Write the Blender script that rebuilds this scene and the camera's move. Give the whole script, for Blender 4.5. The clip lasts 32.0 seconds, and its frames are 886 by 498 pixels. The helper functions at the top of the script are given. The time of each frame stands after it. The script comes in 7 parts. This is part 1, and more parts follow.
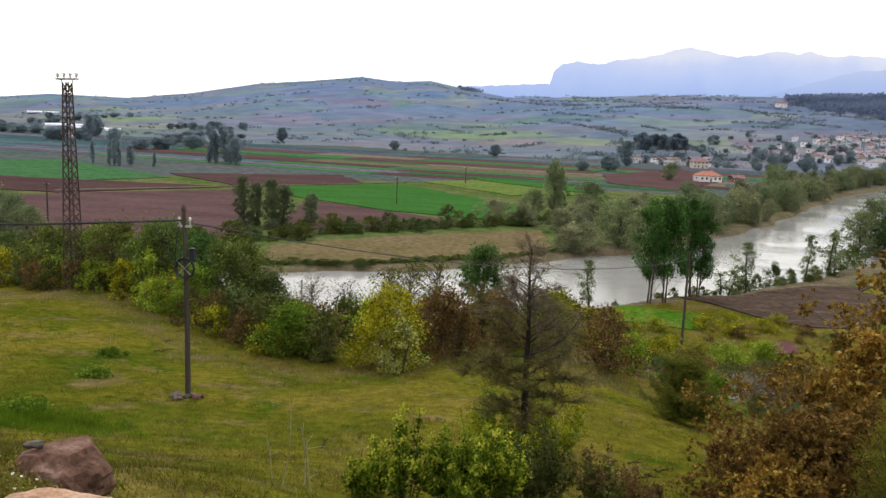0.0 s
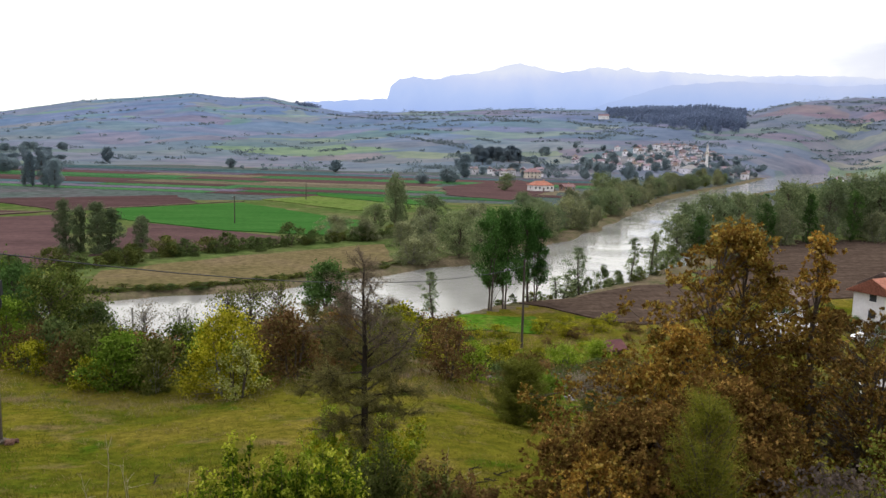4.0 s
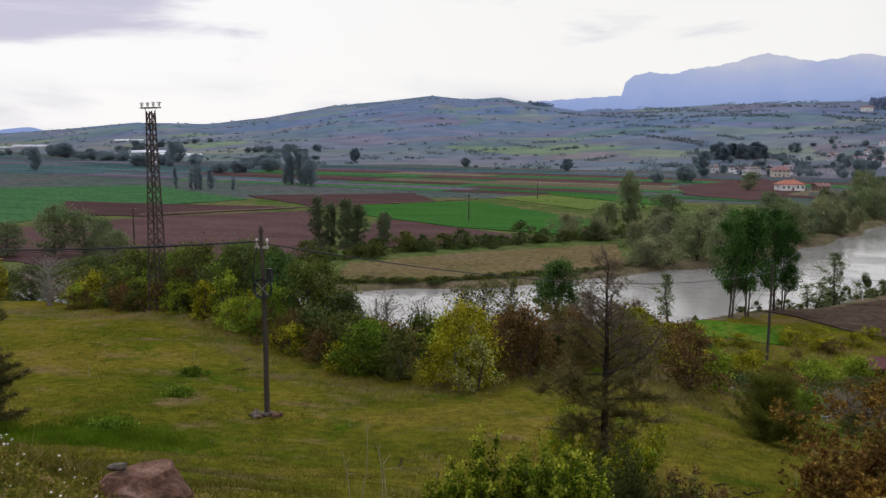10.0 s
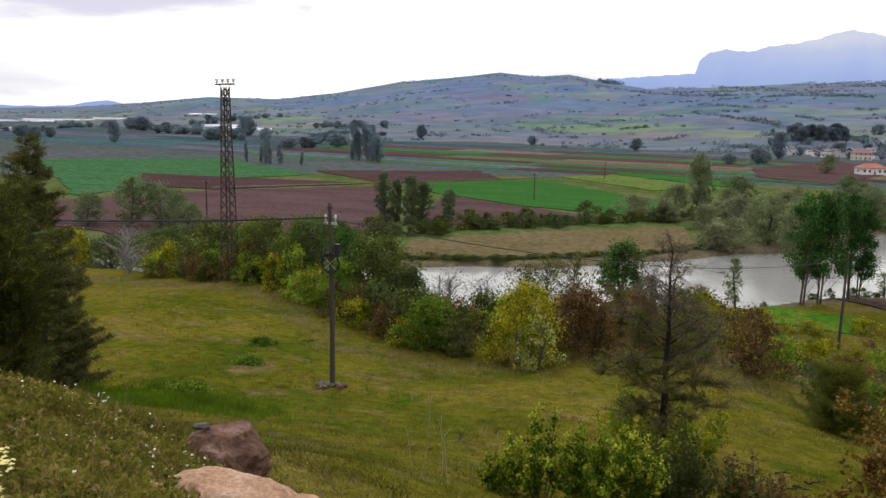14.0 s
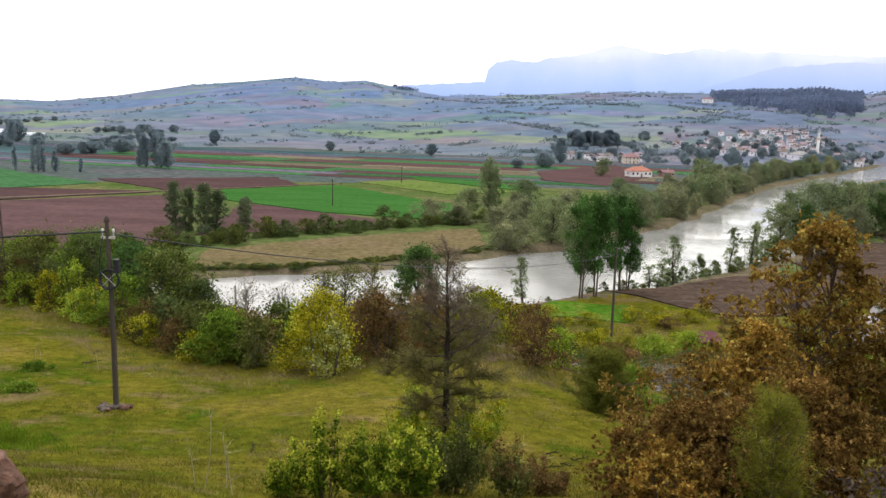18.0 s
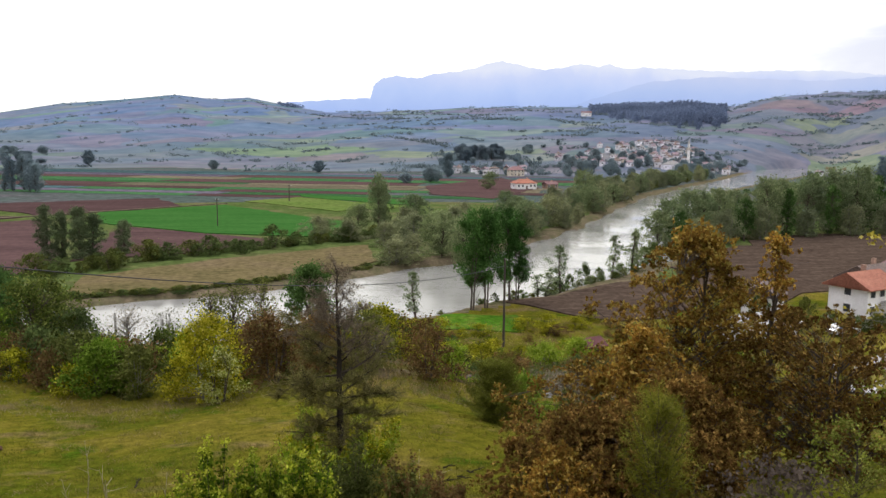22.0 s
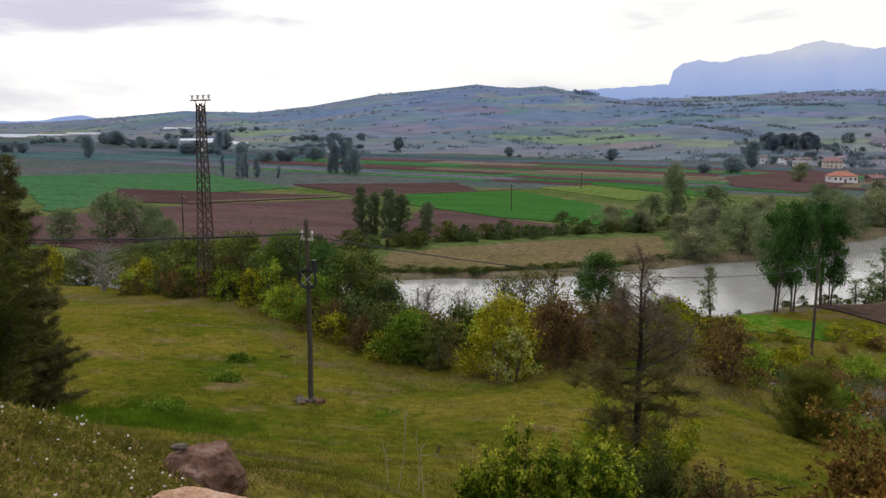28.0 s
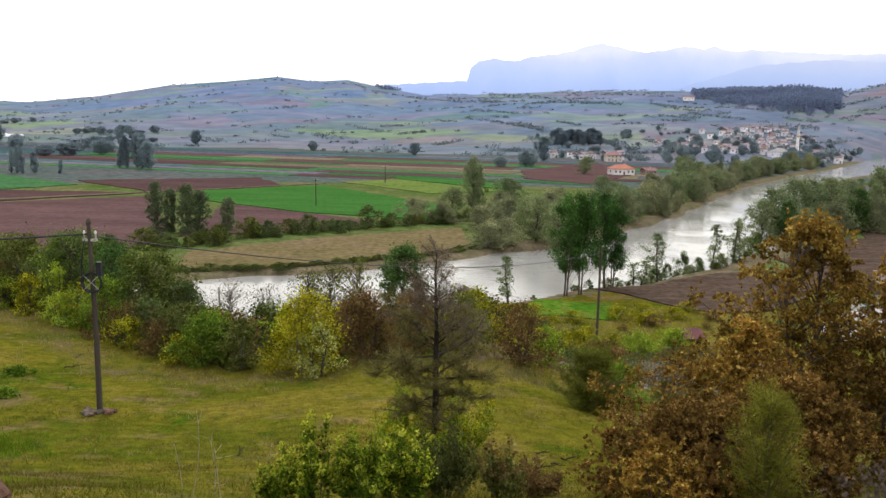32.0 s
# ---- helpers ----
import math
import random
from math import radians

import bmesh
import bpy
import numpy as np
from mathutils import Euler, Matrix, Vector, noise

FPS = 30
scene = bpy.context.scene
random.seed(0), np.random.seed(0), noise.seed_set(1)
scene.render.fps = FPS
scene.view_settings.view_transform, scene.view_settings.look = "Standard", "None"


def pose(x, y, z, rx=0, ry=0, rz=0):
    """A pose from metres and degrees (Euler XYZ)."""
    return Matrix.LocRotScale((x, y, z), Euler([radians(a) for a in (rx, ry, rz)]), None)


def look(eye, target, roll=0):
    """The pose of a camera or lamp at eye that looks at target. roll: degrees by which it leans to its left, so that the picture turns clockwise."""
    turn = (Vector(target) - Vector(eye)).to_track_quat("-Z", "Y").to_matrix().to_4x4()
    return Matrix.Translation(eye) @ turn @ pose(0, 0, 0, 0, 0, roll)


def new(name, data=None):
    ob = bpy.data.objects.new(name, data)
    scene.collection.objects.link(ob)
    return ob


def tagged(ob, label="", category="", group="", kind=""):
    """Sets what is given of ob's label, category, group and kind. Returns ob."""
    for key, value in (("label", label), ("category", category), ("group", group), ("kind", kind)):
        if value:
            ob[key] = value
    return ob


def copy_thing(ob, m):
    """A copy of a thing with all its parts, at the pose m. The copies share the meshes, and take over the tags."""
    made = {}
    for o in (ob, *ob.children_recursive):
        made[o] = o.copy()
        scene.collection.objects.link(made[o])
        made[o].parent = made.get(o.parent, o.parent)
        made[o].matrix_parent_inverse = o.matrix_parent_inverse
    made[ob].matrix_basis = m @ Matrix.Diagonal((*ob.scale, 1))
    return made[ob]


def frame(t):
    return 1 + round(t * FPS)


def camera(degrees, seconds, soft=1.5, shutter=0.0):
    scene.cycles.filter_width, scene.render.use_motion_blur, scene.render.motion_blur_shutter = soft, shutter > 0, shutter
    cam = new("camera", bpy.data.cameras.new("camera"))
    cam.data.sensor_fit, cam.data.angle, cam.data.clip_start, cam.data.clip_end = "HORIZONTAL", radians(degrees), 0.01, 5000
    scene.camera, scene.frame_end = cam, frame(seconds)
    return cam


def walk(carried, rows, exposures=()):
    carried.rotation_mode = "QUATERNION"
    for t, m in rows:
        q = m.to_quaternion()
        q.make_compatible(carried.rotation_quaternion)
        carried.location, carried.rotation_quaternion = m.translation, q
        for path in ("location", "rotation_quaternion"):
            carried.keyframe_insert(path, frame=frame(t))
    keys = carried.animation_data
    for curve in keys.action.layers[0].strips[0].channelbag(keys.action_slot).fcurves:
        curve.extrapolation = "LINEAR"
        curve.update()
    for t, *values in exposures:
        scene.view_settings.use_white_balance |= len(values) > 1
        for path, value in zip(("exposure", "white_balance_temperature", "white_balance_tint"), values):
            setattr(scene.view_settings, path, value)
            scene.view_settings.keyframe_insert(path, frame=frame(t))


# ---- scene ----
cam = camera(58.5, 32.0, soft=1.5)
PATH = [
    (0, (0.605, 2.209, 25.34), (0.391, 4.173, 25.027), 2.2),
    (0.5, (0.622, 2.2, 25.352), (0.444, 4.164, 25.024), 1.9),
    (1, (0.65, 2.196, 25.362), (0.534, 4.168, 25.053), 1.9),
    (1.5, (0.687, 2.197, 25.37), (0.619, 4.173, 25.068), 1.5),
    (2, (0.732, 2.203, 25.374), (0.72, 4.182, 25.082), 1.6),
    (2.5, (0.79, 2.213, 25.377), (0.833, 4.19, 25.08), 1.2),
    (3, (0.864, 2.225, 25.378), (0.952, 4.202, 25.087), 1.1),
    (3.5, (0.953, 2.239, 25.379), (1.083, 4.215, 25.101), 1.2),
    (5.5, (1.184, 2.295, 25.376), (1.442, 4.263, 25.131), 1.0),
    (6, (1.078, 2.309, 25.375), (1.271, 4.283, 25.119), 0.9),
    (6.5, (0.976, 2.322, 25.374), (1.095, 4.303, 25.132), 0.4),
    (7, (0.92, 2.335, 25.372), (0.976, 4.319, 25.124), 0.3),
    (7.5, (0.867, 2.35, 25.369), (0.845, 4.335, 25.122), -0.0),
    (8, (0.82, 2.367, 25.364), (0.698, 4.347, 25.111), 0.1),
    (8.5, (0.763, 2.385, 25.357), (0.579, 4.36, 25.097), 0.2),
    (9, (0.697, 2.405, 25.349), (0.453, 4.372, 25.081), 0.8),
    (9.5, (0.616, 2.423, 25.339), (0.251, 4.371, 25.069), 0.4),
    (10, (0.54, 2.435, 25.329), (0.143, 4.376, 25.053), 0.4),
    (10.5, (0.462, 2.437, 25.328), (0.024, 4.368, 25.042), 0.6),
    (11, (0.404, 2.424, 25.328), (-0.125, 4.331, 25.039), 0.5),
    (11.5, (0.372, 2.391, 25.332), (-0.225, 4.277, 25.034), 0.5),
    (12, (0.372, 2.338, 25.339), (-0.247, 4.217, 25.047), 0.6),
    (12.5, (0.394, 2.266, 25.363), (-0.201, 4.149, 25.051), 1.1),
    (13, (0.434, 2.179, 25.389), (-0.173, 4.059, 25.076), 0.8),
    (13.5, (0.484, 2.082, 25.418), (-0.09, 3.969, 25.083), 0.9),
    (15.5, (1.237, 1.665, 25.632), (0.754, 3.58, 25.313), 0.6),
    (16, (1.281, 1.565, 25.665), (0.925, 3.506, 25.341), 1.2),
    (16.5, (1.305, 1.472, 25.697), (1.073, 3.432, 25.378), 1.5),
    (17, (1.311, 1.39, 25.709), (1.145, 3.357, 25.386), 1.4),
    (17.5, (1.347, 1.324, 25.721), (1.247, 3.295, 25.392), 1.3),
    (18, (1.387, 1.276, 25.731), (1.325, 3.251, 25.42), 1.4),
    (18.5, (1.429, 1.246, 25.74), (1.455, 3.222, 25.431), 1.2),
    (19, (1.466, 1.232, 25.747), (1.548, 3.207, 25.445), 1.1),
    (19.5, (1.503, 1.23, 25.751), (1.646, 3.205, 25.471), 1.0),
    (20, (1.551, 1.239, 25.754), (1.785, 3.207, 25.491), 1.2),
    (20.5, (1.592, 1.256, 25.755), (1.954, 3.204, 25.486), 1.3),
    (21, (1.598, 1.28, 25.754), (2.023, 3.214, 25.476), 1.0),
    (21.5, (1.556, 1.309, 25.751), (1.873, 3.266, 25.486), 0.6),
    (22, (1.482, 1.344, 25.746), (1.693, 3.314, 25.478), 0.5),
    (22.5, (1.399, 1.382, 25.739), (1.503, 3.362, 25.478), 0.5),
    (23, (1.342, 1.424, 25.731), (1.338, 3.407, 25.472), 0.1),
    (23.5, (1.283, 1.466, 25.721), (1.212, 3.448, 25.46), 0.2),
    (24, (1.204, 1.509, 25.711), (1.035, 3.484, 25.448), 0.0),
    (24.5, (1.13, 1.548, 25.699), (0.872, 3.513, 25.427), 0.1),
    (25, (1.074, 1.584, 25.689), (0.761, 3.539, 25.405), -0.1),
    (25.5, (1.035, 1.614, 25.68), (0.68, 3.561, 25.395), 0.1),
    (26, (1.005, 1.638, 25.673), (0.614, 3.578, 25.386), 0.2),
    (26.5, (0.976, 1.657, 25.667), (0.551, 3.59, 25.376), 0.2),
    (28.5, (0.833, 1.684, 25.657), (0.326, 3.594, 25.351), 0.6),
    (29, (0.91, 1.677, 25.658), (0.528, 3.616, 25.35), 1.1),
    (29.5, (0.992, 1.665, 25.662), (0.702, 3.619, 25.35), 1.2),
    (30, (1.065, 1.645, 25.668), (0.848, 3.609, 25.361), 1.2),
    (30.5, (1.12, 1.618, 25.676), (0.96, 3.588, 25.373), 1.2),
    (31, (1.159, 1.582, 25.687), (1.025, 3.553, 25.373), 1.3),
    (31.5, (1.196, 1.54, 25.7), (1.122, 3.514, 25.389), 1.0),
    (32, (1.225, 1.491, 25.715), (1.204, 3.466, 25.403), 1.1),
]
# seconds, stops, kelvin, tint
LIGHT = [(0, 0.12, 6450, 10), (1, 0.25, 6450, 10), (2, 0.26, 6450, 10), (3.5, 0.2, 6400, 10), (6, -0.20, 6220, 12), (9, -0.44, 6200, 14), (11, -0.40, 6200, 14), (12.5, -0.21, 6240, 13), (16, 0.06, 6420, 10), (18, 0.40, 6450, 10), (19, 0.38, 6450, 10), (20, 0.28, 6450, 10), (22, 0.17, 6400, 10), (23.5, -0.19, 6250, 11), (25, -0.35, 6240, 12), (26, -0.36, 6260, 12), (28.5, -0.2, 6350, 11), (30, 0.06, 6480, 10), (32, 0.3, 6500, 10)]
walk(cam, [(t, look(eye, target, roll)) for t, eye, target, roll in PATH], LIGHT)


# ---------- world and light ----------
world = bpy.data.worlds.new("overcast_sky")
scene.world = world
world.use_nodes = True
wt = world.node_tree
wt.nodes.clear()


def wnode(kind, **inputs):
    n = wt.nodes.new(kind)
    for k, v in inputs.items():
        n.inputs[k.replace("_", " ")].default_value = v
    return n


w_out = wnode("ShaderNodeOutputWorld")
w_bg = wnode("ShaderNodeBackground", Strength=1.0)
w_sky = wnode("ShaderNodeTexSky")
w_sky.sky_type, w_sky.sun_disc = "NISHITA", False
w_sky.sun_elevation, w_sky.sun_rotation = radians(48), radians(-25)
w_dim = wnode("ShaderNodeVectorMath")
w_dim.operation = "SCALE"
w_dim.inputs["Scale"].default_value = 0.09
w_co = wnode("ShaderNodeTexCoord")


def wmath(op, a, b=0.0):
    n = wt.nodes.new("ShaderNodeMath")
    n.operation = op
    for k, v in enumerate((a, b)):
        if isinstance(v, (int, float)):
            n.inputs[k].default_value = v
        else:
            wt.links.new(v, n.inputs[k])
    return n.outputs[0]


def wrange(v, lo, hi):
    n = wt.nodes.new("ShaderNodeMapRange")
    n.interpolation_type = "SMOOTHSTEP"
    n.inputs["From Min"].default_value, n.inputs["From Max"].default_value = lo, hi
    wt.links.new(v, n.inputs["Value"])
    return n.outputs[0]


def wmix(a, b, f):
    n = wt.nodes.new("ShaderNodeMix")
    n.data_type = "RGBA"
    for v, k in ((f, "Factor"), (a, "A"), (b, "B")):
        if isinstance(v, float):
            n.inputs[k].default_value = v
        elif isinstance(v, tuple):
            n.inputs[k].default_value = (*v, 1)
        else:
            wt.links.new(v, n.inputs[k])
    return n.outputs["Result"]


w_sep = wnode("ShaderNodeSeparateXYZ")
wt.links.new(w_co.outputs["Generated"], w_sep.inputs[0])
w_x, w_z = w_sep.outputs["X"], w_sep.outputs["Z"]
w_map = wnode("ShaderNodeMapping")
w_map.inputs["Scale"].default_value = (1.6, 1.6, 6.5)
w_map.inputs["Location"].default_value = (0.9, 0.1, 0.2)
w_n = wnode("ShaderNodeTexNoise", Scale=1.7, Detail=7.0, Roughness=0.55, Distortion=0.3)
wt.links.new(w_co.outputs["Generated"], w_map.inputs["Vector"])
wt.links.new(w_map.outputs[0], w_n.inputs["Vector"])
w_fac = w_n.outputs["Fac"]
# high cloud deck: cream low down, whiter and brighter overhead
w_glow = wmix((1.36, 1.33, 1.24), (1.30, 1.275, 1.16), wrange(w_x, -0.6, 0.1))
w_deck = wmix(w_glow, (1.62, 1.62, 1.74), wrange(w_z, 0.20, 0.55))
# grey-lavender cloud banks to the left, a bluish veil over the hills to the right
w_left = wmath("MULTIPLY", wrange(wmath("MULTIPLY", w_x, -1.0), 0.30, 0.62), wrange(w_z, 0.07, 0.22))
w_cloud = wrange(wmath("ADD", w_fac, wmath("MULTIPLY", w_left, 0.22)), 0.56, 0.70)
w_deck = wmix(w_deck, (0.72, 0.69, 0.84), wmath("MULTIPLY", w_cloud, 0.85))
w_right = wmath("MULTIPLY", wrange(w_x, 0.22, 0.62), wmath("SUBTRACT", 1.0, wrange(w_z, 0.24, 0.40)))
w_veil = wmath("MULTIPLY", w_right, wrange(w_fac, 0.26, 0.54))
w_deck = wmix(w_deck, (0.64, 0.66, 0.80), wmath("MULTIPLY", w_veil, 0.85))
w_low = wmath("SUBTRACT", 1.0, wrange(w_z, 0.02, 0.085))
w_deck = wmix(w_deck, (0.90, 0.89, 0.95), wmath("MULTIPLY", w_low, wrange(w_fac, 0.40, 0.60)))
wt.links.new(w_sky.outputs[0], w_dim.inputs[0])
wt.links.new(wmix(w_dim.outputs[0], w_deck, 0.95), w_bg.inputs["Color"])
wt.links.new(w_bg.outputs[0], w_out.inputs["Surface"])

sun = new("sun", bpy.data.lights.new("sun", "SUN"))
sun.data.energy, sun.data.angle, sun.data.color = 1.35, radians(18), (1.0, 0.95, 0.86)
sun.matrix_world = look((0, 0, 300), (Vector((0, 0, 300)) - 100 * Vector((math.sin(radians(-25)) * math.cos(radians(48)), math.cos(radians(-25)) * math.cos(radians(48)), math.sin(radians(48))))))

# ---------- materials ----------


def nodes_of(name):
    m = bpy.data.materials.new(name)
    m.use_nodes = True
    t = m.node_tree
    t.nodes.clear()
    out = t.nodes.new("ShaderNodeOutputMaterial")
    return m, t, out


def ramp_node(t, stops):
    r = t.nodes.new("ShaderNodeValToRGB")
    e = r.color_ramp.elements
    while len(e) < len(stops):
        e.new(0.5)
    for k, (p, c) in zip(e, stops):
        k.position, k.color = p, (*c, 1)
    return r


def noise_node(t, scale, detail=4.0, rough=0.55, vec=None, stretch=None, distortion=0.0):
    n = t.nodes.new("ShaderNodeTexNoise")
    n.inputs["Scale"].default_value = scale
    n.inputs["Detail"].default_value = detail
    n.inputs["Roughness"].default_value = rough
    n.inputs["Distortion"].default_value = distortion
    if vec is None:
        vec = t.nodes.new("ShaderNodeNewGeometry").outputs["Position"]
    if stretch:
        mp = t.nodes.new("ShaderNodeMapping")
        mp.inputs["Scale"].default_value = stretch[:3]
        if len(stretch) > 3:
            mp.inputs["Rotation"].default_value = (0, 0, stretch[3])
        t.links.new(vec, mp.inputs["Vector"])
        vec = mp.outputs[0]
    t.links.new(vec, n.inputs["Vector"])
    return n


def mix_node(t, a, b, fac, blend="MIX"):
    m = t.nodes.new("ShaderNodeMix")
    m.data_type, m.blend_type = "RGBA", blend
    for v, k in ((fac, "Factor"), (a, "A"), (b, "B")):
        if isinstance(v, (int, float)):
            m.inputs[k].default_value = v
        elif isinstance(v, tuple):
            m.inputs[k].default_value = (*v, 1)
        else:
            t.links.new(v, m.inputs[k])
    return m.outputs["Result"]


def surface(name, stops, scale, fine=0.0, stretch=None, rough=0.85, bump=0.0, bump_scale=None, metal=0.0, fine_stops=((0.3, (0.6, 0.6, 0.6)), (0.7, (1.3, 1.3, 1.3))), per_object=0.0, spec=0.3, second=None):
    """A surface coloured by a noise ramp, with a finer grain over it and optional relief."""
    m, t, out = nodes_of(name)
    b = t.nodes.new("ShaderNodeBsdfPrincipled")
    b.inputs["Roughness"].default_value = rough
    b.inputs["Metallic"].default_value = metal
    b.inputs["Specular IOR Level"].default_value = spec
    n = noise_node(t, scale, 5.0, 0.6, None, stretch)
    r = ramp_node(t, stops)
    t.links.new(n.outputs["Fac"], r.inputs["Fac"])
    col = r.outputs["Color"]
    if second:
        s_stops, s_scale, s_lo, s_hi = second
        n3 = noise_node(t, s_scale, 4.0, 0.6)
        r3 = ramp_node(t, ((s_lo, (0, 0, 0)), (s_hi, (1, 1, 1))))
        t.links.new(n3.outputs["Fac"], r3.inputs["Fac"])
        col = mix_node(t, col, s_stops, r3.outputs["Color"])
    if fine:
        n2 = noise_node(t, fine, 3.0, 0.65)
        r2 = ramp_node(t, fine_stops)
        t.links.new(n2.outputs["Fac"], r2.inputs["Fac"])
        col = mix_node(t, col, r2.outputs["Color"], 1.0, "MULTIPLY")
    if per_object:
        oi = t.nodes.new("ShaderNodeObjectInfo")
        r4 = ramp_node(t, ((0, (1 - per_object,) * 3), (1, (1 + per_object,) * 3)))
        t.links.new(oi.outputs["Random"], r4.inputs["Fac"])
        col = mix_node(t, col, r4.outputs["Color"], 1.0, "MULTIPLY")
    t.links.new(col, b.inputs["Base Color"])
    if bump:
        nb = noise_node(t, bump_scale or fine or scale * 4, 4.0, 0.6)
        bp = t.nodes.new("ShaderNodeBump")
        bp.inputs["Strength"].default_value = 1.0
        bp.inputs["Distance"].default_value = bump
        t.links.new(nb.outputs["Fac"], bp.inputs["Height"])
        t.links.new(bp.outputs[0], b.inputs["Normal"])
    t.links.new(b.outputs[0], out.inputs["Surface"])
    return m


LEAF_GAIN = 1.18


def leafy(name, stops, patch=0.6, dark=0.6, through_light=0.36):
    """Leaves: each its own shade, lighter and darker drifts through the crown, light passing through."""
    m, t, out = nodes_of(name)
    g = t.nodes.new("ShaderNodeNewGeometry")
    r = ramp_node(t, [(p, tuple(LEAF_GAIN * v for v in c)) for p, c in stops])
    t.links.new(g.outputs["Random Per Island"], r.inputs["Fac"])
    n = noise_node(t, patch, 2.0, 0.5, g.outputs["Position"])
    r2 = ramp_node(t, ((0.3, (dark,) * 3), (0.7, (1.25, 1.25, 1.2))))
    t.links.new(n.outputs["Fac"], r2.inputs["Fac"])
    col = mix_node(t, r.outputs["Color"], r2.outputs["Color"], 1.0, "MULTIPLY")
    oi = t.nodes.new("ShaderNodeObjectInfo")
    r3 = ramp_node(t, ((0, (0.8, 0.84, 0.85)), (1, (1.2, 1.16, 1.1))))
    t.links.new(oi.outputs["Random"], r3.inputs["Fac"])
    col = mix_node(t, col, r3.outputs["Color"], 1.0, "MULTIPLY")
    d = t.nodes.new("ShaderNodeBsdfDiffuse")
    tr = t.nodes.new("ShaderNodeBsdfTranslucent")
    mx = t.nodes.new("ShaderNodeMixShader")
    mx.inputs[0].default_value = through_light
    t.links.new(col, d.inputs["Color"])
    t.links.new(col, tr.inputs["Color"])
    t.links.new(d.outputs[0], mx.inputs[1])
    t.links.new(tr.outputs[0], mx.inputs[2])
    t.links.new(mx.outputs[0], out.inputs["Surface"])
    return m


M = {}


def meadow_material():
    """Spring turf: yellow-green drifts, pinkish dry patches and dark green tufts."""
    m, t, out = nodes_of("meadow_turf")
    b = t.nodes.new("ShaderNodeBsdfPrincipled")
    b.inputs["Roughness"].default_value = 1.0
    b.inputs["Specular IOR Level"].default_value = 0.0
    g = t.nodes.new("ShaderNodeNewGeometry")
    at = g.outputs["Position"]
    layers = []
    for scale, detail, stops in (
        (0.10, 4.0, ((0.36, (0.060, 0.074, 0.007)), (0.50, (0.106, 0.099, 0.012)), (0.64, (0.142, 0.115, 0.021)))),
        (0.27, 5.0, ((0.54, (0, 0, 0)), (0.68, (0.8, 0.8, 0.8)))),
        (1.9, 5.0, ((0.32, (0.62, 0.64, 0.62)), (0.68, (1.32, 1.30, 1.24)))),
        (9.0, 4.0, ((0.30, (0.70, 0.72, 0.72)), (0.70, (1.26, 1.24, 1.2)))),
    ):
        n = noise_node(t, scale, detail, 0.62, at)
        r = ramp_node(t, stops)
        t.links.new(n.outputs["Fac"], r.inputs["Fac"])
        layers.append(r.outputs["Color"])
    col = mix_node(t, layers[0], (0.158, 0.110, 0.056), layers[1])
    shift = noise_node(t, 0.38, 4.0, 0.6, at, (1, 1, 1, 1.1))
    lush = ramp_node(t, ((0.57, (0, 0, 0)), (0.70, (0.9, 0.9, 0.9))))
    t.links.new(shift.outputs["Fac"], lush.inputs["Fac"])
    col = mix_node(t, col, (0.038, 0.074, 0.005), lush.outputs["Color"])
    col = mix_node(t, col, layers[2], 1.0, "MULTIPLY")
    col = mix_node(t, col, layers[3], 1.0, "MULTIPLY")
    t.links.new(col, b.inputs["Base Color"])
    nb = noise_node(t, 2.6, 5.0, 0.65, at)
    bp = t.nodes.new("ShaderNodeBump")
    bp.inputs["Distance"].default_value = 0.16
    t.links.new(nb.outputs["Fac"], bp.inputs["Height"])
    t.links.new(bp.outputs[0], b.inputs["Normal"])
    t.links.new(b.outputs[0], out.inputs["Surface"])
    return m


M["hillside"] = meadow_material()
# plain, far_green and far_brown have distance haze mixed in as blue
M["plain"] = surface("hazed_soil_and_weeds", ((0.32, (0.058, 0.082, 0.068)), (0.5, (0.074, 0.090, 0.080)), (0.66, (0.094, 0.084, 0.088))), 0.02, 0.25, rough=1.0, spec=0.0)
M["plain_near"] = surface("rough_green_verge", ((0.32, (0.050, 0.084, 0.020)), (0.5, (0.080, 0.104, 0.032)), (0.66, (0.122, 0.108, 0.052))), 0.06, 0.5, rough=1.0, spec=0.0)
M["far_green"] = surface("hazed_green_crop", ((0.3, (0.046, 0.090, 0.092)), (0.7, (0.066, 0.102, 0.104))), 0.02, 0.3, rough=1.0, spec=0.0, per_object=0.2)
M["far_brown"] = surface("hazed_tilled_soil", ((0.3, (0.090, 0.080, 0.104)), (0.7, (0.112, 0.096, 0.118))), 0.02, 0.3, rough=1.0, spec=0.0, per_object=0.2)
M["bank"] = surface("river_bank_earth", ((0.3, (0.07, 0.075, 0.03)), (0.6, (0.14, 0.11, 0.07))), 0.25, 1.5, rough=1.0, spec=0.0)
M["bare_bank"] = surface("bare_eroded_earth", ((0.3, (0.056, 0.040, 0.024)), (0.5, (0.108, 0.080, 0.050)), (0.7, (0.180, 0.142, 0.100))), 0.35, 1.8, rough=1.0, spec=0.0, bump=0.3, bump_scale=1.2, second=((0.095, 0.092, 0.018), 0.22, 0.46, 0.60))
M["plough"] = surface("ploughed_soil", ((0.3, (0.062, 0.038, 0.036)), (0.7, (0.094, 0.057, 0.053))), 0.03, 0.6, (1, 3, 1, 0.3), rough=1.0, spec=0.0, per_object=0.16, fine_stops=((0.3, (0.8, 0.8, 0.8)), (0.7, (1.15, 1.15, 1.15))))
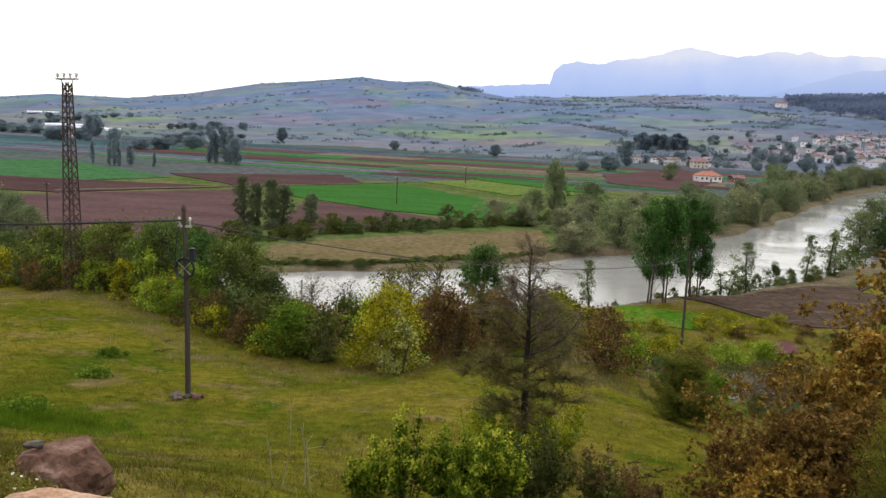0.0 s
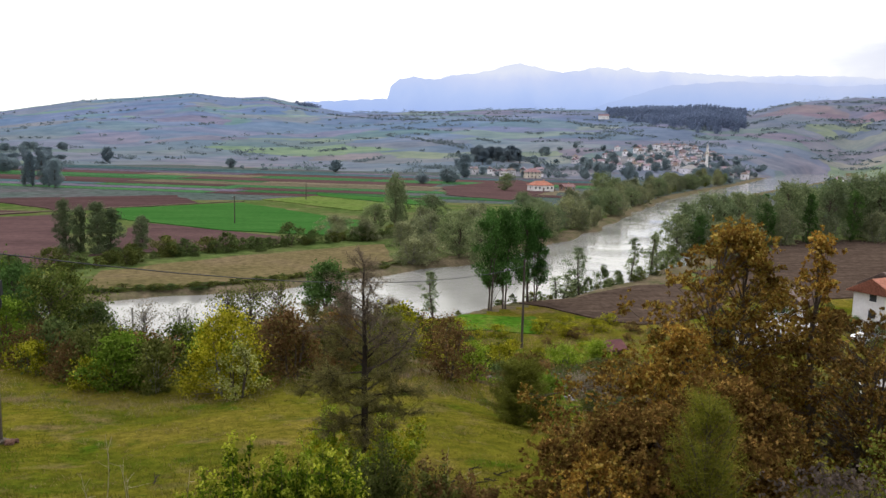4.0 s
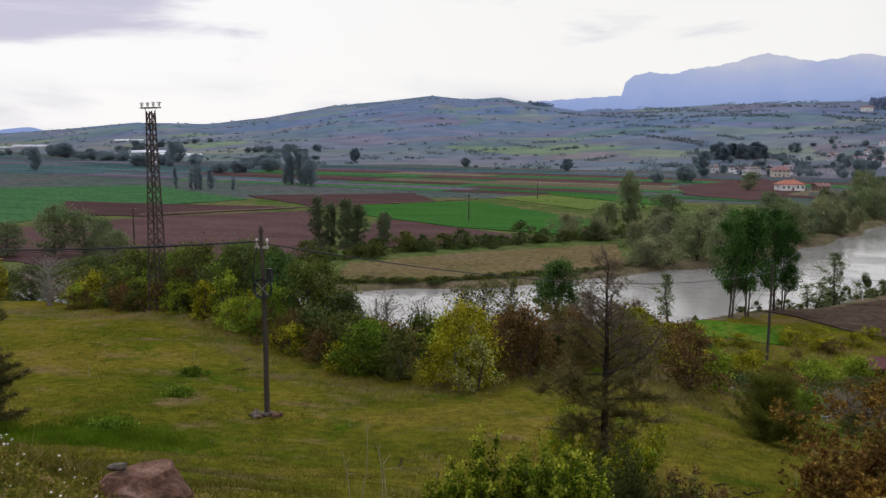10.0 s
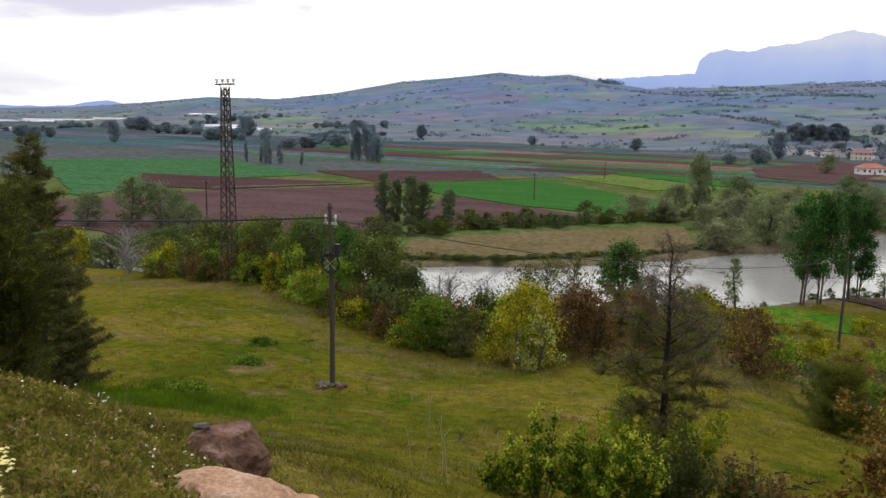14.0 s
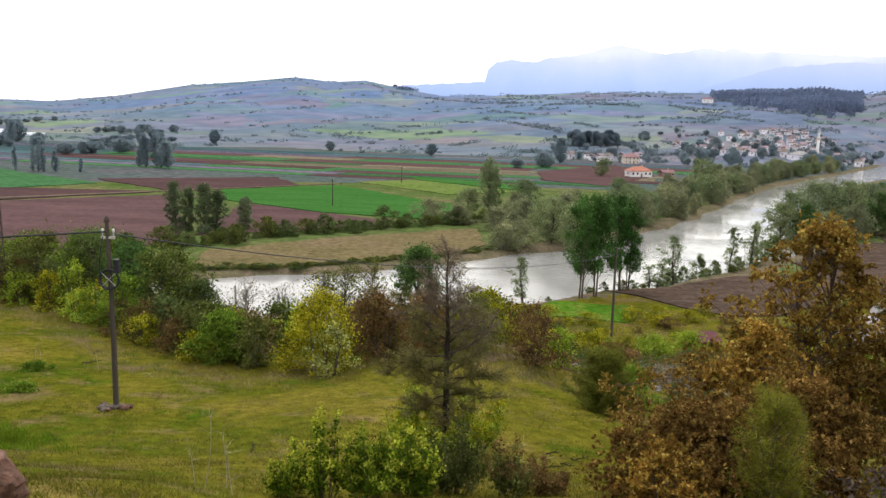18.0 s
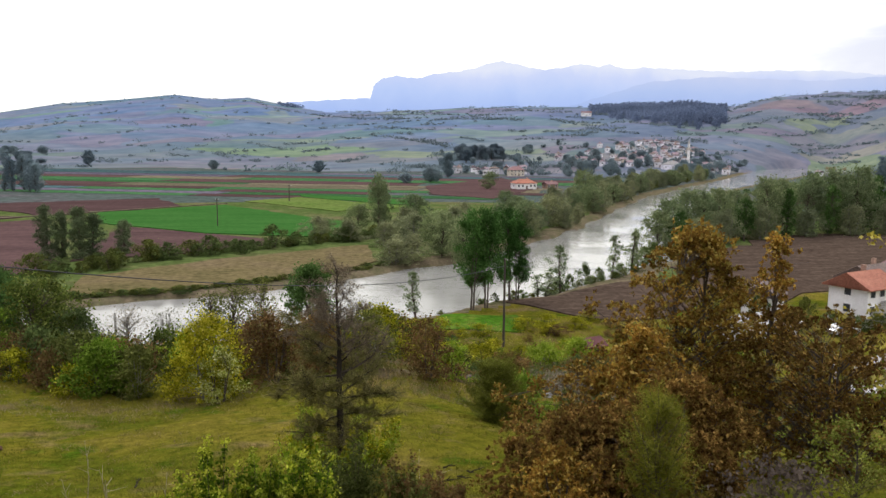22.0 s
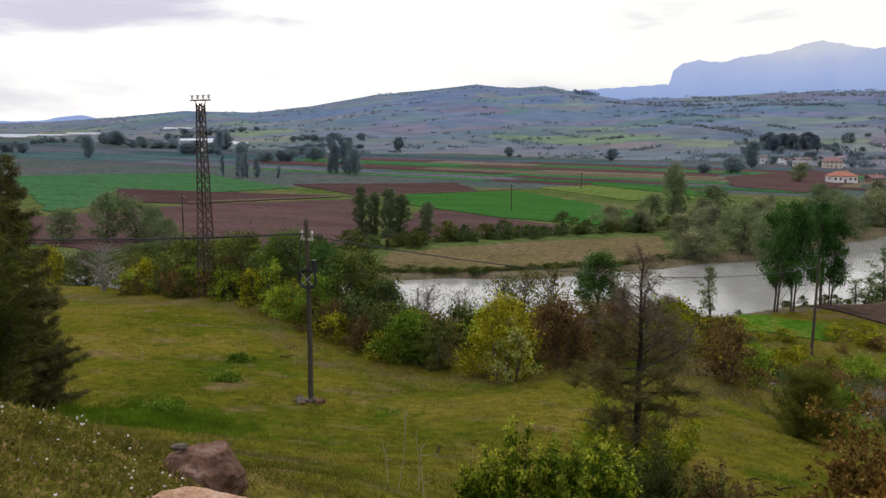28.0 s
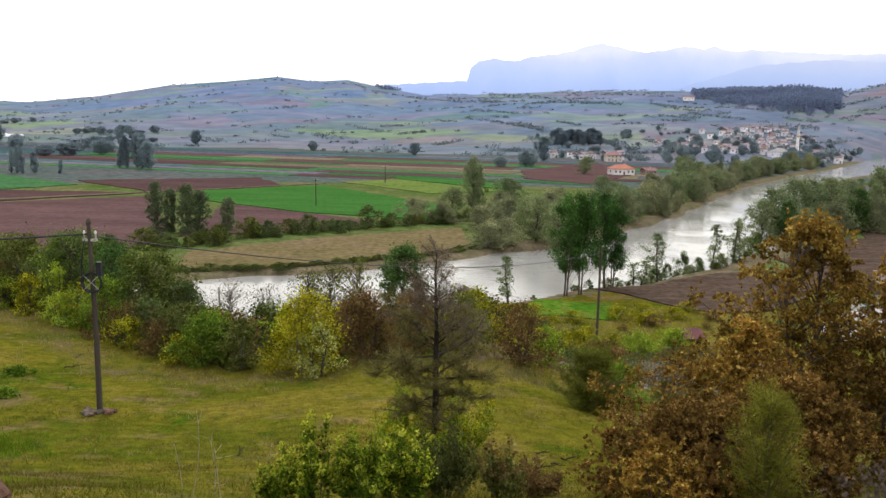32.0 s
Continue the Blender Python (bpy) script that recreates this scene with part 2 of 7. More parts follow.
M["plough_dark"] = surface("wet_ploughed_soil", ((0.3, (0.050, 0.035, 0.026)), (0.7, (0.088, 0.063, 0.046))), 0.12, 0.9, (1, 4, 1, 0.5), rough=1.0, spec=0.0)
M["crop"] = surface("young_green_crop", ((0.3, (0.028, 0.092, 0.018)), (0.7, (0.045, 0.118, 0.027))), 0.03, 0.7, (1, 4, 1, 0.2), rough=1.0, spec=0.0, fine_stops=((0.3, (0.85, 0.85, 0.85)), (0.7, (1.12, 1.12, 1.12))))
M["crop_plot"] = surface("riverside_crop", ((0.3, (0.034, 0.108, 0.008)), (0.5, (0.062, 0.130, 0.012)), (0.7, (0.125, 0.140, 0.026))), 0.25, 1.2, rough=1.0, spec=0.0)
M["crop_dull"] = surface("dull_green_crop", ((0.3, (0.034, 0.100, 0.036)), (0.7, (0.056, 0.120, 0.050))), 0.03, 0.5, (1, 4, 1, 0.2), rough=1.0, spec=0.0, per_object=0.2)
M["crop_lime"] = surface("light_green_crop", ((0.3, (0.080, 0.130, 0.026)), (0.7, (0.118, 0.150, 0.042))), 0.04, 0.6, rough=1.0, spec=0.0)
M["meadow"] = surface("dry_meadow", ((0.3, (0.090, 0.078, 0.034)), (0.5, (0.128, 0.102, 0.048)), (0.7, (0.140, 0.105, 0.060))), 0.06, 0.8, rough=1.0, spec=0.0)
M["stubble"] = surface("stubble_field", ((0.3, (0.115, 0.104, 0.064)), (0.7, (0.150, 0.122, 0.084))), 0.04, 0.5, rough=1.0, spec=0.0, per_object=0.15)
M["bark"] = surface("bark", ((0.3, (0.055, 0.042, 0.032)), (0.7, (0.11, 0.088, 0.070))), 6.0, 30.0, (1, 1, 0.25), rough=0.95, spec=0.1)
M["bark_dark"] = surface("dark_pine_bark", ((0.3, (0.020, 0.016, 0.012)), (0.7, (0.05, 0.04, 0.032))), 6.0, 30.0, (1, 1, 0.25), rough=0.95, spec=0.1)
M["bark_pale"] = surface("pale_bark", ((0.3, (0.20, 0.185, 0.17)), (0.7, (0.33, 0.31, 0.29))), 4.0, 25.0, rough=0.95, spec=0.1)
M["bark_grey"] = surface("grey_bark", ((0.3, (0.14, 0.13, 0.115)), (0.7, (0.26, 0.24, 0.215))), 4.0, 25.0, rough=0.95, spec=0.1)
M["rock_brown"] = surface("brown_rock", ((0.3, (0.062, 0.034, 0.022)), (0.5, (0.130, 0.070, 0.045)), (0.66, (0.21, 0.135, 0.10))), 3.2, 18.0, rough=0.95, bump=0.02, bump_scale=9.0, spec=0.15)
M["rock_tan"] = surface("tan_rock", ((0.3, (0.27, 0.15, 0.085)), (0.55, (0.40, 0.245, 0.15)), (0.75, (0.47, 0.35, 0.25))), 2.6, 20.0, rough=0.95, bump=0.02, bump_scale=11.0, spec=0.15)
M["rock_grey"] = surface("grey_stone", ((0.3, (0.18, 0.175, 0.165)), (0.7, (0.36, 0.34, 0.32))), 3.0, 22.0, rough=0.95, bump=0.02, bump_scale=12.0, spec=0.15)
M["rock_dark"] = surface("dark_rubble", ((0.3, (0.065, 0.055, 0.042)), (0.7, (0.15, 0.125, 0.10))), 3.0, 18.0, rough=0.95, bump=0.02, bump_scale=9.0, spec=0.15)
M["wood_pole"] = surface("weathered_pole_wood", ((0.3, (0.048, 0.039, 0.030)), (0.7, (0.10, 0.083, 0.064))), 1.2, 30.0, (1, 1, 0.12), rough=0.9, spec=0.15)
M["steel"] = surface("rusted_lattice_steel", ((0.3, (0.050, 0.036, 0.032)), (0.7, (0.105, 0.070, 0.058))), 1.5, 12.0, rough=0.75, metal=0.2)
M["dark_metal"] = surface("dark_metal", ((0.3, (0.018, 0.018, 0.020)), (0.7, (0.04, 0.04, 0.042))), 4.0, 20.0, rough=0.55, metal=0.3)
M["porcelain"] = surface("porcelain", ((0.3, (0.50, 0.48, 0.45)), (0.7, (0.66, 0.64, 0.60))), 6.0, rough=0.3, spec=0.5)
M["concrete"] = surface("concrete", ((0.3, (0.30, 0.28, 0.25)), (0.7, (0.44, 0.42, 0.38))), 1.5, 12.0, rough=0.95)
M["wall_white"] = surface("whitewashed_wall", ((0.3, (0.66, 0.63, 0.60)), (0.7, (0.80, 0.78, 0.75))), 0.5, 4.0, rough=0.9, per_object=0.12, fine_stops=((0.3, (0.93, 0.93, 0.93)), (0.7, (1.04, 1.04, 1.04))))
M["wall_cream"] = surface("cream_wall", ((0.3, (0.46, 0.40, 0.31)), (0.7, (0.60, 0.53, 0.43))), 0.5, 4.0, rough=0.9, per_object=0.15, fine_stops=((0.3, (0.92, 0.92, 0.92)), (0.7, (1.05, 1.05, 1.05))))
M["wall_brick"] = surface("bare_brick_wall", ((0.3, (0.28, 0.17, 0.12)), (0.7, (0.38, 0.25, 0.18))), 0.6, 4.0, rough=0.95, per_object=0.15)
M["roof_orange"] = surface("orange_roof_tiles", ((0.3, (0.27, 0.100, 0.062)), (0.7, (0.37, 0.155, 0.098))), 0.7, 5.0, rough=0.9, per_object=0.1)
M["roof_red"] = surface("weathered_red_roof_tiles", ((0.3, (0.165, 0.090, 0.088)), (0.7, (0.24, 0.135, 0.13))), 0.5, 4.0, rough=0.9, per_object=0.28)
M["roof_hut"] = surface("dull_red_sheet", ((0.3, (0.085, 0.028, 0.028)), (0.7, (0.14, 0.05, 0.045))), 1.0, 6.0, rough=0.8)
# village plaster and tiles, toned towards mauve to paint in distance haze
M["wall_village"] = surface("hazed_village_plaster", ((0.3, (0.60, 0.57, 0.60)), (0.7, (0.82, 0.79, 0.81))), 0.3, 2.0, rough=0.95, per_object=0.25)
M["roof_village"] = surface("hazed_village_tiles", ((0.3, (0.195, 0.145, 0.160)), (0.7, (0.265, 0.190, 0.205))), 0.4, 3.0, rough=0.95, per_object=0.35)
M["roof_brown"] = surface("brown_roof_tiles", ((0.3, (0.12, 0.085, 0.070)), (0.7, (0.20, 0.15, 0.125))), 0.7, 5.0, rough=0.9)
M["window"] = surface("dark_window_glass", ((0.3, (0.03, 0.033, 0.04)), (0.7, (0.06, 0.065, 0.075))), 0.6, rough=0.12, spec=0.5)
M["car_white"] = surface("white_car_paint", ((0.3, (0.66, 0.66, 0.66)), (0.7, (0.74, 0.74, 0.74))), 1.0, rough=0.25, spec=0.5)
M["car_silver"] = surface("silver_car_paint", ((0.3, (0.42, 0.43, 0.45)), (0.7, (0.52, 0.53, 0.55))), 1.0, rough=0.3, metal=0.3, spec=0.5)
M["rubber"] = surface("rubber", ((0.3, (0.015, 0.015, 0.015)), (0.7, (0.03, 0.03, 0.03))), 5.0, rough=0.8)
M["blue_sheet"] = surface("blue_sheeting", ((0.3, (0.05, 0.10, 0.26)), (0.7, (0.08, 0.15, 0.34))), 1.0, 6.0, rough=0.6)
M["plastic_film"] = surface("greenhouse_film", ((0.3, (0.42, 0.45, 0.50)), (0.7, (0.55, 0.57, 0.61))), 0.05, 0.5, rough=0.4, spec=0.5, fine_stops=((0.3, (0.94, 0.94, 0.94)), (0.7, (1.03, 1.03, 1.03))))
M["road"] = surface("pale_gravel_road", ((0.3, (0.20, 0.185, 0.16)), (0.5, (0.30, 0.28, 0.25)), (0.62, (0.44, 0.42, 0.39))), 0.35, 2.5, rough=0.8)
M["petal_white"] = surface("white_petals", ((0.3, (0.72, 0.70, 0.66)), (0.7, (0.82, 0.80, 0.77))), 20.0, rough=0.8)
M["petal_yellow"] = surface("pale_yellow_petals", ((0.3, (0.62, 0.55, 0.14)), (0.7, (0.76, 0.71, 0.33))), 25.0, rough=0.8)
M["stem"] = surface("green_stem", ((0.3, (0.06, 0.09, 0.02)), (0.7, (0.11, 0.14, 0.04))), 9.0, rough=0.9)
M["dry_stem"] = surface("dry_stem", ((0.3, (0.22, 0.18, 0.12)), (0.7, (0.36, 0.31, 0.22))), 9.0, rough=0.95)
M["grass"] = leafy("grass_blades", ((0.0, (0.042, 0.060, 0.006)), (0.45, (0.088, 0.092, 0.011)), (0.75, (0.134, 0.112, 0.020)), (1.0, (0.19, 0.145, 0.055))), 0.22, 0.6)
M["lush_grass"] = leafy("lush_grass_blades", ((0.0, (0.045, 0.092, 0.005)), (0.6, (0.082, 0.140, 0.008)), (1.0, (0.125, 0.170, 0.018))), 0.5, 0.65, 0.45)
M["ledge_grass"] = leafy("ledge_grass_blades", ((0.0, (0.048, 0.060, 0.010)), (0.4, (0.090, 0.096, 0.018)), (0.75, (0.150, 0.122, 0.040)), (1.0, (0.26, 0.185, 0.10))), 1.2, 0.55)
M["dry_grass"] = leafy("dry_grass_blades", ((0.0, (0.100, 0.090, 0.024)), (0.4, (0.165, 0.132, 0.046)), (0.75, (0.215, 0.160, 0.075)), (1.0, (0.30, 0.23, 0.14))), 0.5, 0.7, 0.45)
M["edge_grass"] = leafy("pale_edge_grass", ((0.0, (0.115, 0.098, 0.045)), (0.5, (0.175, 0.142, 0.085)), (1.0, (0.27, 0.215, 0.15))), 0.5, 0.65)
M["leaf_poplar"] = leafy("poplar_leaves", ((0.0, (0.042, 0.082, 0.022)), (0.6, (0.062, 0.116, 0.031)), (1.0, (0.088, 0.148, 0.044))), 0.35, 0.5)
M["leaf_bank"] = leafy("deep_green_poplar_leaves", ((0.0, (0.030, 0.072, 0.018)), (0.6, (0.048, 0.106, 0.026)), (1.0, (0.078, 0.150, 0.040))), 0.5, 0.5)
M["leaf_hedge"] = leafy("hedge_leaves", ((0.0, (0.056, 0.084, 0.028)), (0.6, (0.090, 0.124, 0.040)), (1.0, (0.135, 0.165, 0.058))), 0.5, 0.5)
M["leaf_field"] = leafy("grey_green_poplar_leaves", ((0.0, (0.070, 0.096, 0.052)), (0.6, (0.096, 0.126, 0.066)), (1.0, (0.130, 0.156, 0.086))), 0.3, 0.6)
M["leaf_green"] = leafy("green_leaves", ((0.0, (0.112, 0.148, 0.070)), (0.6, (0.156, 0.192, 0.094)), (1.0, (0.205, 0.235, 0.124))), 0.3, 0.6, 0.42)
M["leaf_belt"] = leafy("yellowish_green_leaves", ((0.0, (0.040, 0.062, 0.012)), (0.6, (0.088, 0.114, 0.024)), (1.0, (0.17, 0.19, 0.05))), 0.6, 0.45)
M["leaf_twig"] = leafy("dark_twigs", ((0.0, (0.055, 0.043, 0.036)), (1.0, (0.14, 0.11, 0.092))), 0.8)
M["leaf_shoot"] = leafy("dark_green_shoot_leaves", ((0.0, (0.034, 0.066, 0.005)), (0.6, (0.092, 0.148, 0.010)), (1.0, (0.19, 0.25, 0.022))), 1.8, 0.35)
M["leaf_tip"] = leafy("yellow_green_shoot_tips", ((0.0, (0.15, 0.185, 0.012)), (0.5, (0.25, 0.285, 0.022)), (1.0, (0.40, 0.42, 0.065))), 1.8, 0.5)
M["leaf_spring"] = leafy("yellow_green_spring_leaves", ((0.0, (0.095, 0.115, 0.018)), (0.6, (0.165, 0.185, 0.032)), (1.0, (0.27, 0.28, 0.07))), 0.8, 0.5)
M["leaf_fresh"] = leafy("fresh_green_leaves", ((0.0, (0.062, 0.115, 0.010)), (0.6, (0.115, 0.180, 0.018)), (1.0, (0.20, 0.27, 0.045))), 0.7)
M["leaf_lime"] = leafy("lime_leaves", ((0.0, (0.110, 0.180, 0.012)), (0.5, (0.215, 0.290, 0.022)), (1.0, (0.36, 0.42, 0.075))), 0.8)
M["leaf_yellow"] = leafy("yellow_green_leaves", ((0.0, (0.125, 0.135, 0.006)), (0.5, (0.275, 0.265, 0.012)), (1.0, (0.46, 0.42, 0.05))), 1.1, 0.32)
M["leaf_blossom"] = leafy("pale_blossom", ((0.0, (0.13, 0.15, 0.018)), (0.5, (0.26, 0.28, 0.06)), (1.0, (0.48, 0.49, 0.24))), 0.9)
M["leaf_oak_low"] = leafy("reddish_brown_oak_leaves", ((0.0, (0.062, 0.032, 0.012)), (0.4, (0.140, 0.076, 0.022)), (0.7, (0.135, 0.098, 0.024)), (1.0, (0.34, 0.21, 0.065))), 1.1, 0.40, 0.40)
M["leaf_ochre"] = leafy("yellow_ochre_leaves", ((0.0, (0.17, 0.14, 0.022)), (0.5, (0.29, 0.25, 0.04)), (1.0, (0.46, 0.40, 0.12))), 0.8)
M["leaf_willow"] = leafy("willow_leaves", ((0.0, (0.138, 0.156, 0.084)), (0.6, (0.180, 0.196, 0.106)), (1.0, (0.23, 0.236, 0.132))), 0.25, 0.6, 0.42)
M["leaf_olive"] = leafy("olive_green_leaves", ((0.0, (0.050, 0.062, 0.014)), (0.6, (0.092, 0.105, 0.026)), (1.0, (0.15, 0.16, 0.05))), 0.6)
M["leaf_oak"] = leafy("brown_oak_leaves", ((0.0, (0.096, 0.050, 0.014)), (0.4, (0.222, 0.120, 0.026)), (0.66, (0.320, 0.196, 0.036)), (0.85, (0.215, 0.180, 0.036)), (1.0, (0.56, 0.40, 0.115))), 1.0, 0.40, 0.42)
M["leaf_rust"] = leafy("rust_brown_leaves", ((0.0, (0.078, 0.046, 0.020)), (0.55, (0.155, 0.088, 0.036)), (0.8, (0.130, 0.115, 0.032)), (1.0, (0.25, 0.155, 0.07))), 0.7, 0.5)
M["leaf_grey"] = leafy("grey_twigs", ((0.0, (0.110, 0.095, 0.068)), (1.0, (0.23, 0.20, 0.15))), 0.5)
M["needle_brown"] = leafy("olive_brown_needles", ((0.0, (0.086, 0.084, 0.028)), (0.6, (0.155, 0.142, 0.050)), (1.0, (0.24, 0.20, 0.085))), 1.3, 0.45, 0.4)
M["needle_dry"] = leafy("dry_grey_brown_needles", ((0.0, (0.085, 0.070, 0.050)), (0.6, (0.140, 0.112, 0.080)), (1.0, (0.20, 0.165, 0.12))), 0.9, 0.6, 0.35)
M["needle_young"] = leafy("yellow_olive_needles", ((0.0, (0.105, 0.115, 0.012)), (0.6, (0.185, 0.185, 0.022)), (1.0, (0.29, 0.275, 0.055))), 0.8, 0.6, 0.45)
M["leaf_ledge"] = leafy("ledge_herb_leaves", ((0.0, (0.092, 0.098, 0.013)), (0.5, (0.175, 0.168, 0.026)), (0.8, (0.235, 0.185, 0.048)), (1.0, (0.32, 0.215, 0.10))), 1.6, 0.5)
M["needle_pine"] = leafy("dark_green_pine_needles", ((0.0, (0.026, 0.034, 0.007)), (0.6, (0.054, 0.066, 0.012)), (0.9, (0.085, 0.094, 0.020)), (1.0, (0.20, 0.185, 0.055))), 0.7, 0.5, 0.25)
M["needle_dark"] = leafy("dark_needles", ((0.0, (0.040, 0.044, 0.014)), (0.6, (0.078, 0.080, 0.028)), (1.0, (0.14, 0.132, 0.055))), 0.5, 0.55, 0.25)
M["needle_green"] = leafy("olive_green_needles", ((0.0, (0.056, 0.066, 0.010)), (0.6, (0.105, 0.115, 0.018)), (1.0, (0.18, 0.18, 0.04))), 0.5, 0.6, 0.25)
# far foliage: distance haze is mixed into these four leaf colours
M["leaf_far"] = leafy("hazed_bush_foliage", ((0.0, (0.104, 0.134, 0.148)), (1.0, (0.132, 0.160, 0.172))), 0.01, 0.88, 0.5)
M["leaf_haze_dark"] = leafy("hazed_dark_leaves", ((0.0, (0.092, 0.122, 0.150)), (1.0, (0.122, 0.152, 0.178))), 0.05, 0.85, 0.5)
M["leaf_haze"] = leafy("hazed_tree_leaves", ((0.0, (0.130, 0.172, 0.200)), (1.0, (0.170, 0.212, 0.232))), 0.05, 0.85, 0.5)
M["leaf_far_dark"] = leafy("hazed_pine_foliage", ((0.0, (0.098, 0.128, 0.204)), (1.0, (0.124, 0.158, 0.236))), 0.012, 0.8, 0.45)


def hill_material():
    """Heath hills parcelled into small fields, with broken hedges along the boundaries; distance haze painted on."""
    m, t, out = nodes_of("hazed_heath_hills")
    b = t.nodes.new("ShaderNodeBsdfDiffuse")
    g = t.nodes.new("ShaderNodeNewGeometry")
    bend = noise_node(t, 0.010, 3.0, 0.5, g.outputs["Position"])
    warp = t.nodes.new("ShaderNodeVectorMath")
    warp.operation = "MULTIPLY_ADD"
    warp.inputs[1].default_value = (150, 120, 0)
    t.links.new(bend.outputs["Color"], warp.inputs[0])
    t.links.new(g.outputs["Position"], warp.inputs[2])
    mp = t.nodes.new("ShaderNodeMapping")
    mp.inputs["Scale"].default_value = (0.6, 1.1, 0)
    mp.inputs["Rotation"].default_value = (0, 0, 0.12)
    t.links.new(warp.outputs[0], mp.inputs["Vector"])
    cells = []
    for feature in ("F1", "DISTANCE_TO_EDGE"):
        v = t.nodes.new("ShaderNodeTexVoronoi")
        v.feature = feature
        v.inputs["Scale"].default_value = 0.014
        t.links.new(mp.outputs[0], v.inputs["Vector"])
        cells.append(v)
    sep = t.nodes.new("ShaderNodeSeparateColor")
    t.links.new(cells[0].outputs["Color"], sep.inputs[0])
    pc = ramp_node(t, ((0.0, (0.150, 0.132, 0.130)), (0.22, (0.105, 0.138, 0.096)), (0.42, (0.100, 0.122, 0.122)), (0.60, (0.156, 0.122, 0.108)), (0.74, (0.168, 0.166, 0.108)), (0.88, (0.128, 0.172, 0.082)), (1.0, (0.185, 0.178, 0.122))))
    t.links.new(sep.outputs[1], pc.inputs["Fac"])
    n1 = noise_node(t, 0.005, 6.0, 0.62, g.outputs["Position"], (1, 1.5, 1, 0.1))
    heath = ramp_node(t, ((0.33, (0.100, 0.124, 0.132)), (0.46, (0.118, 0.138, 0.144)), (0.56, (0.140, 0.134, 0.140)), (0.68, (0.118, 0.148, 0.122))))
    t.links.new(n1.outputs["Fac"], heath.inputs["Fac"])
    tilled = ramp_node(t, ((0.2, (0.2, 0.2, 0.2)), (0.65, (0.95, 0.95, 0.95))))
    t.links.new(sep.outputs[0], tilled.inputs["Fac"])
    col = mix_node(t, heath.outputs["Color"], pc.outputs["Color"], tilled.outputs["Color"])
    n2 = noise_node(t, 0.02, 7.0, 0.75, g.outputs["Position"], (1, 1.5, 1, -0.15))
    r2 = ramp_node(t, ((0.36, (0.76, 0.81, 0.87)), (0.62, (1.28, 1.23, 1.18))))
    t.links.new(n2.outputs["Fac"], r2.inputs["Fac"])
    col = mix_node(t, col, r2.outputs["Color"], 1.0, "MULTIPLY")
    # hedges along the boundaries, with gaps
    n3 = noise_node(t, 0.018, 4.0, 0.6, g.outputs["Position"])
    wide = t.nodes.new("ShaderNodeMapRange")
    wide.inputs["From Min"].default_value, wide.inputs["From Max"].default_value = 0.46, 0.68
    wide.inputs["To Max"].default_value = 0.22
    t.links.new(n3.outputs["Fac"], wide.inputs["Value"])
    less = t.nodes.new("ShaderNodeMath")
    less.operation = "SUBTRACT"
    t.links.new(wide.outputs[0], less.inputs[0])
    t.links.new(cells[1].outputs["Distance"], less.inputs[1])
    r3 = ramp_node(t, ((0.0, (0, 0, 0)), (0.14, (0.5, 0.5, 0.5))))
    t.links.new(less.outputs[0], r3.inputs["Fac"])
    col = mix_node(t, col, (0.094, 0.116, 0.118), r3.outputs["Color"])
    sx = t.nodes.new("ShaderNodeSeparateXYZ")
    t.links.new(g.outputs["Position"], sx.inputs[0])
    # painted distance haze: bluer with height, one blue tint towards the east
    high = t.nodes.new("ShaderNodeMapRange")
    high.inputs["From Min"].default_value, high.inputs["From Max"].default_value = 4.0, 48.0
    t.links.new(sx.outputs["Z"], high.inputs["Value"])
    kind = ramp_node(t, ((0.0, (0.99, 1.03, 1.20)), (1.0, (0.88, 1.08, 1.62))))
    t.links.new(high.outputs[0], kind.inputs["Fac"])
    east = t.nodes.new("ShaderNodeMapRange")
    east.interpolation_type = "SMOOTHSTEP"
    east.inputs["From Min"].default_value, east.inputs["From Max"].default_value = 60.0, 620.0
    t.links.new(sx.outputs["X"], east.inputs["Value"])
    haze_tint = mix_node(t, kind.outputs["Color"], (1.03, 1.00, 1.32), east.outputs[0])
    col = mix_node(t, col, haze_tint, 1.0, "MULTIPLY")
    t.links.new(col, b.inputs["Color"])
    t.links.new(b.outputs[0], out.inputs["Surface"])
    return m


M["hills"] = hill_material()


def water_material():
    m, t, out = nodes_of("river_water")
    b = t.nodes.new("ShaderNodeBsdfPrincipled")
    b.inputs["Base Color"].default_value = (0.28, 0.272, 0.248, 1)
    b.inputs["Roughness"].default_value = 0.07
    b.inputs["IOR"].default_value = 1.62
    n = noise_node(t, 0.5, 5.0, 0.6, None, (0.5, 1.8, 1, 0.7))
    n2 = noise_node(t, 0.05, 3.0, 0.5)
    r2 = ramp_node(t, ((0.4, (0.008, 0.008, 0.008)), (0.62, (0.11, 0.11, 0.11))))
    t.links.new(n2.outputs["Fac"], r2.inputs["Fac"])
    mul = t.nodes.new("ShaderNodeMath")
    mul.operation = "MULTIPLY"
    t.links.new(n.outputs["Fac"], mul.inputs[0])
    t.links.new(r2.outputs["Color"], mul.inputs[1])
    bp = t.nodes.new("ShaderNodeBump")
    bp.inputs["Distance"].default_value = 0.9
    bp.inputs["Strength"].default_value = 1.0
    t.links.new(mul.outputs[0], bp.inputs["Height"])
    t.links.new(bp.outputs[0], b.inputs["Normal"])
    t.links.new(b.outputs[0], out.inputs["Surface"])
    return m


M["water"] = water_material()


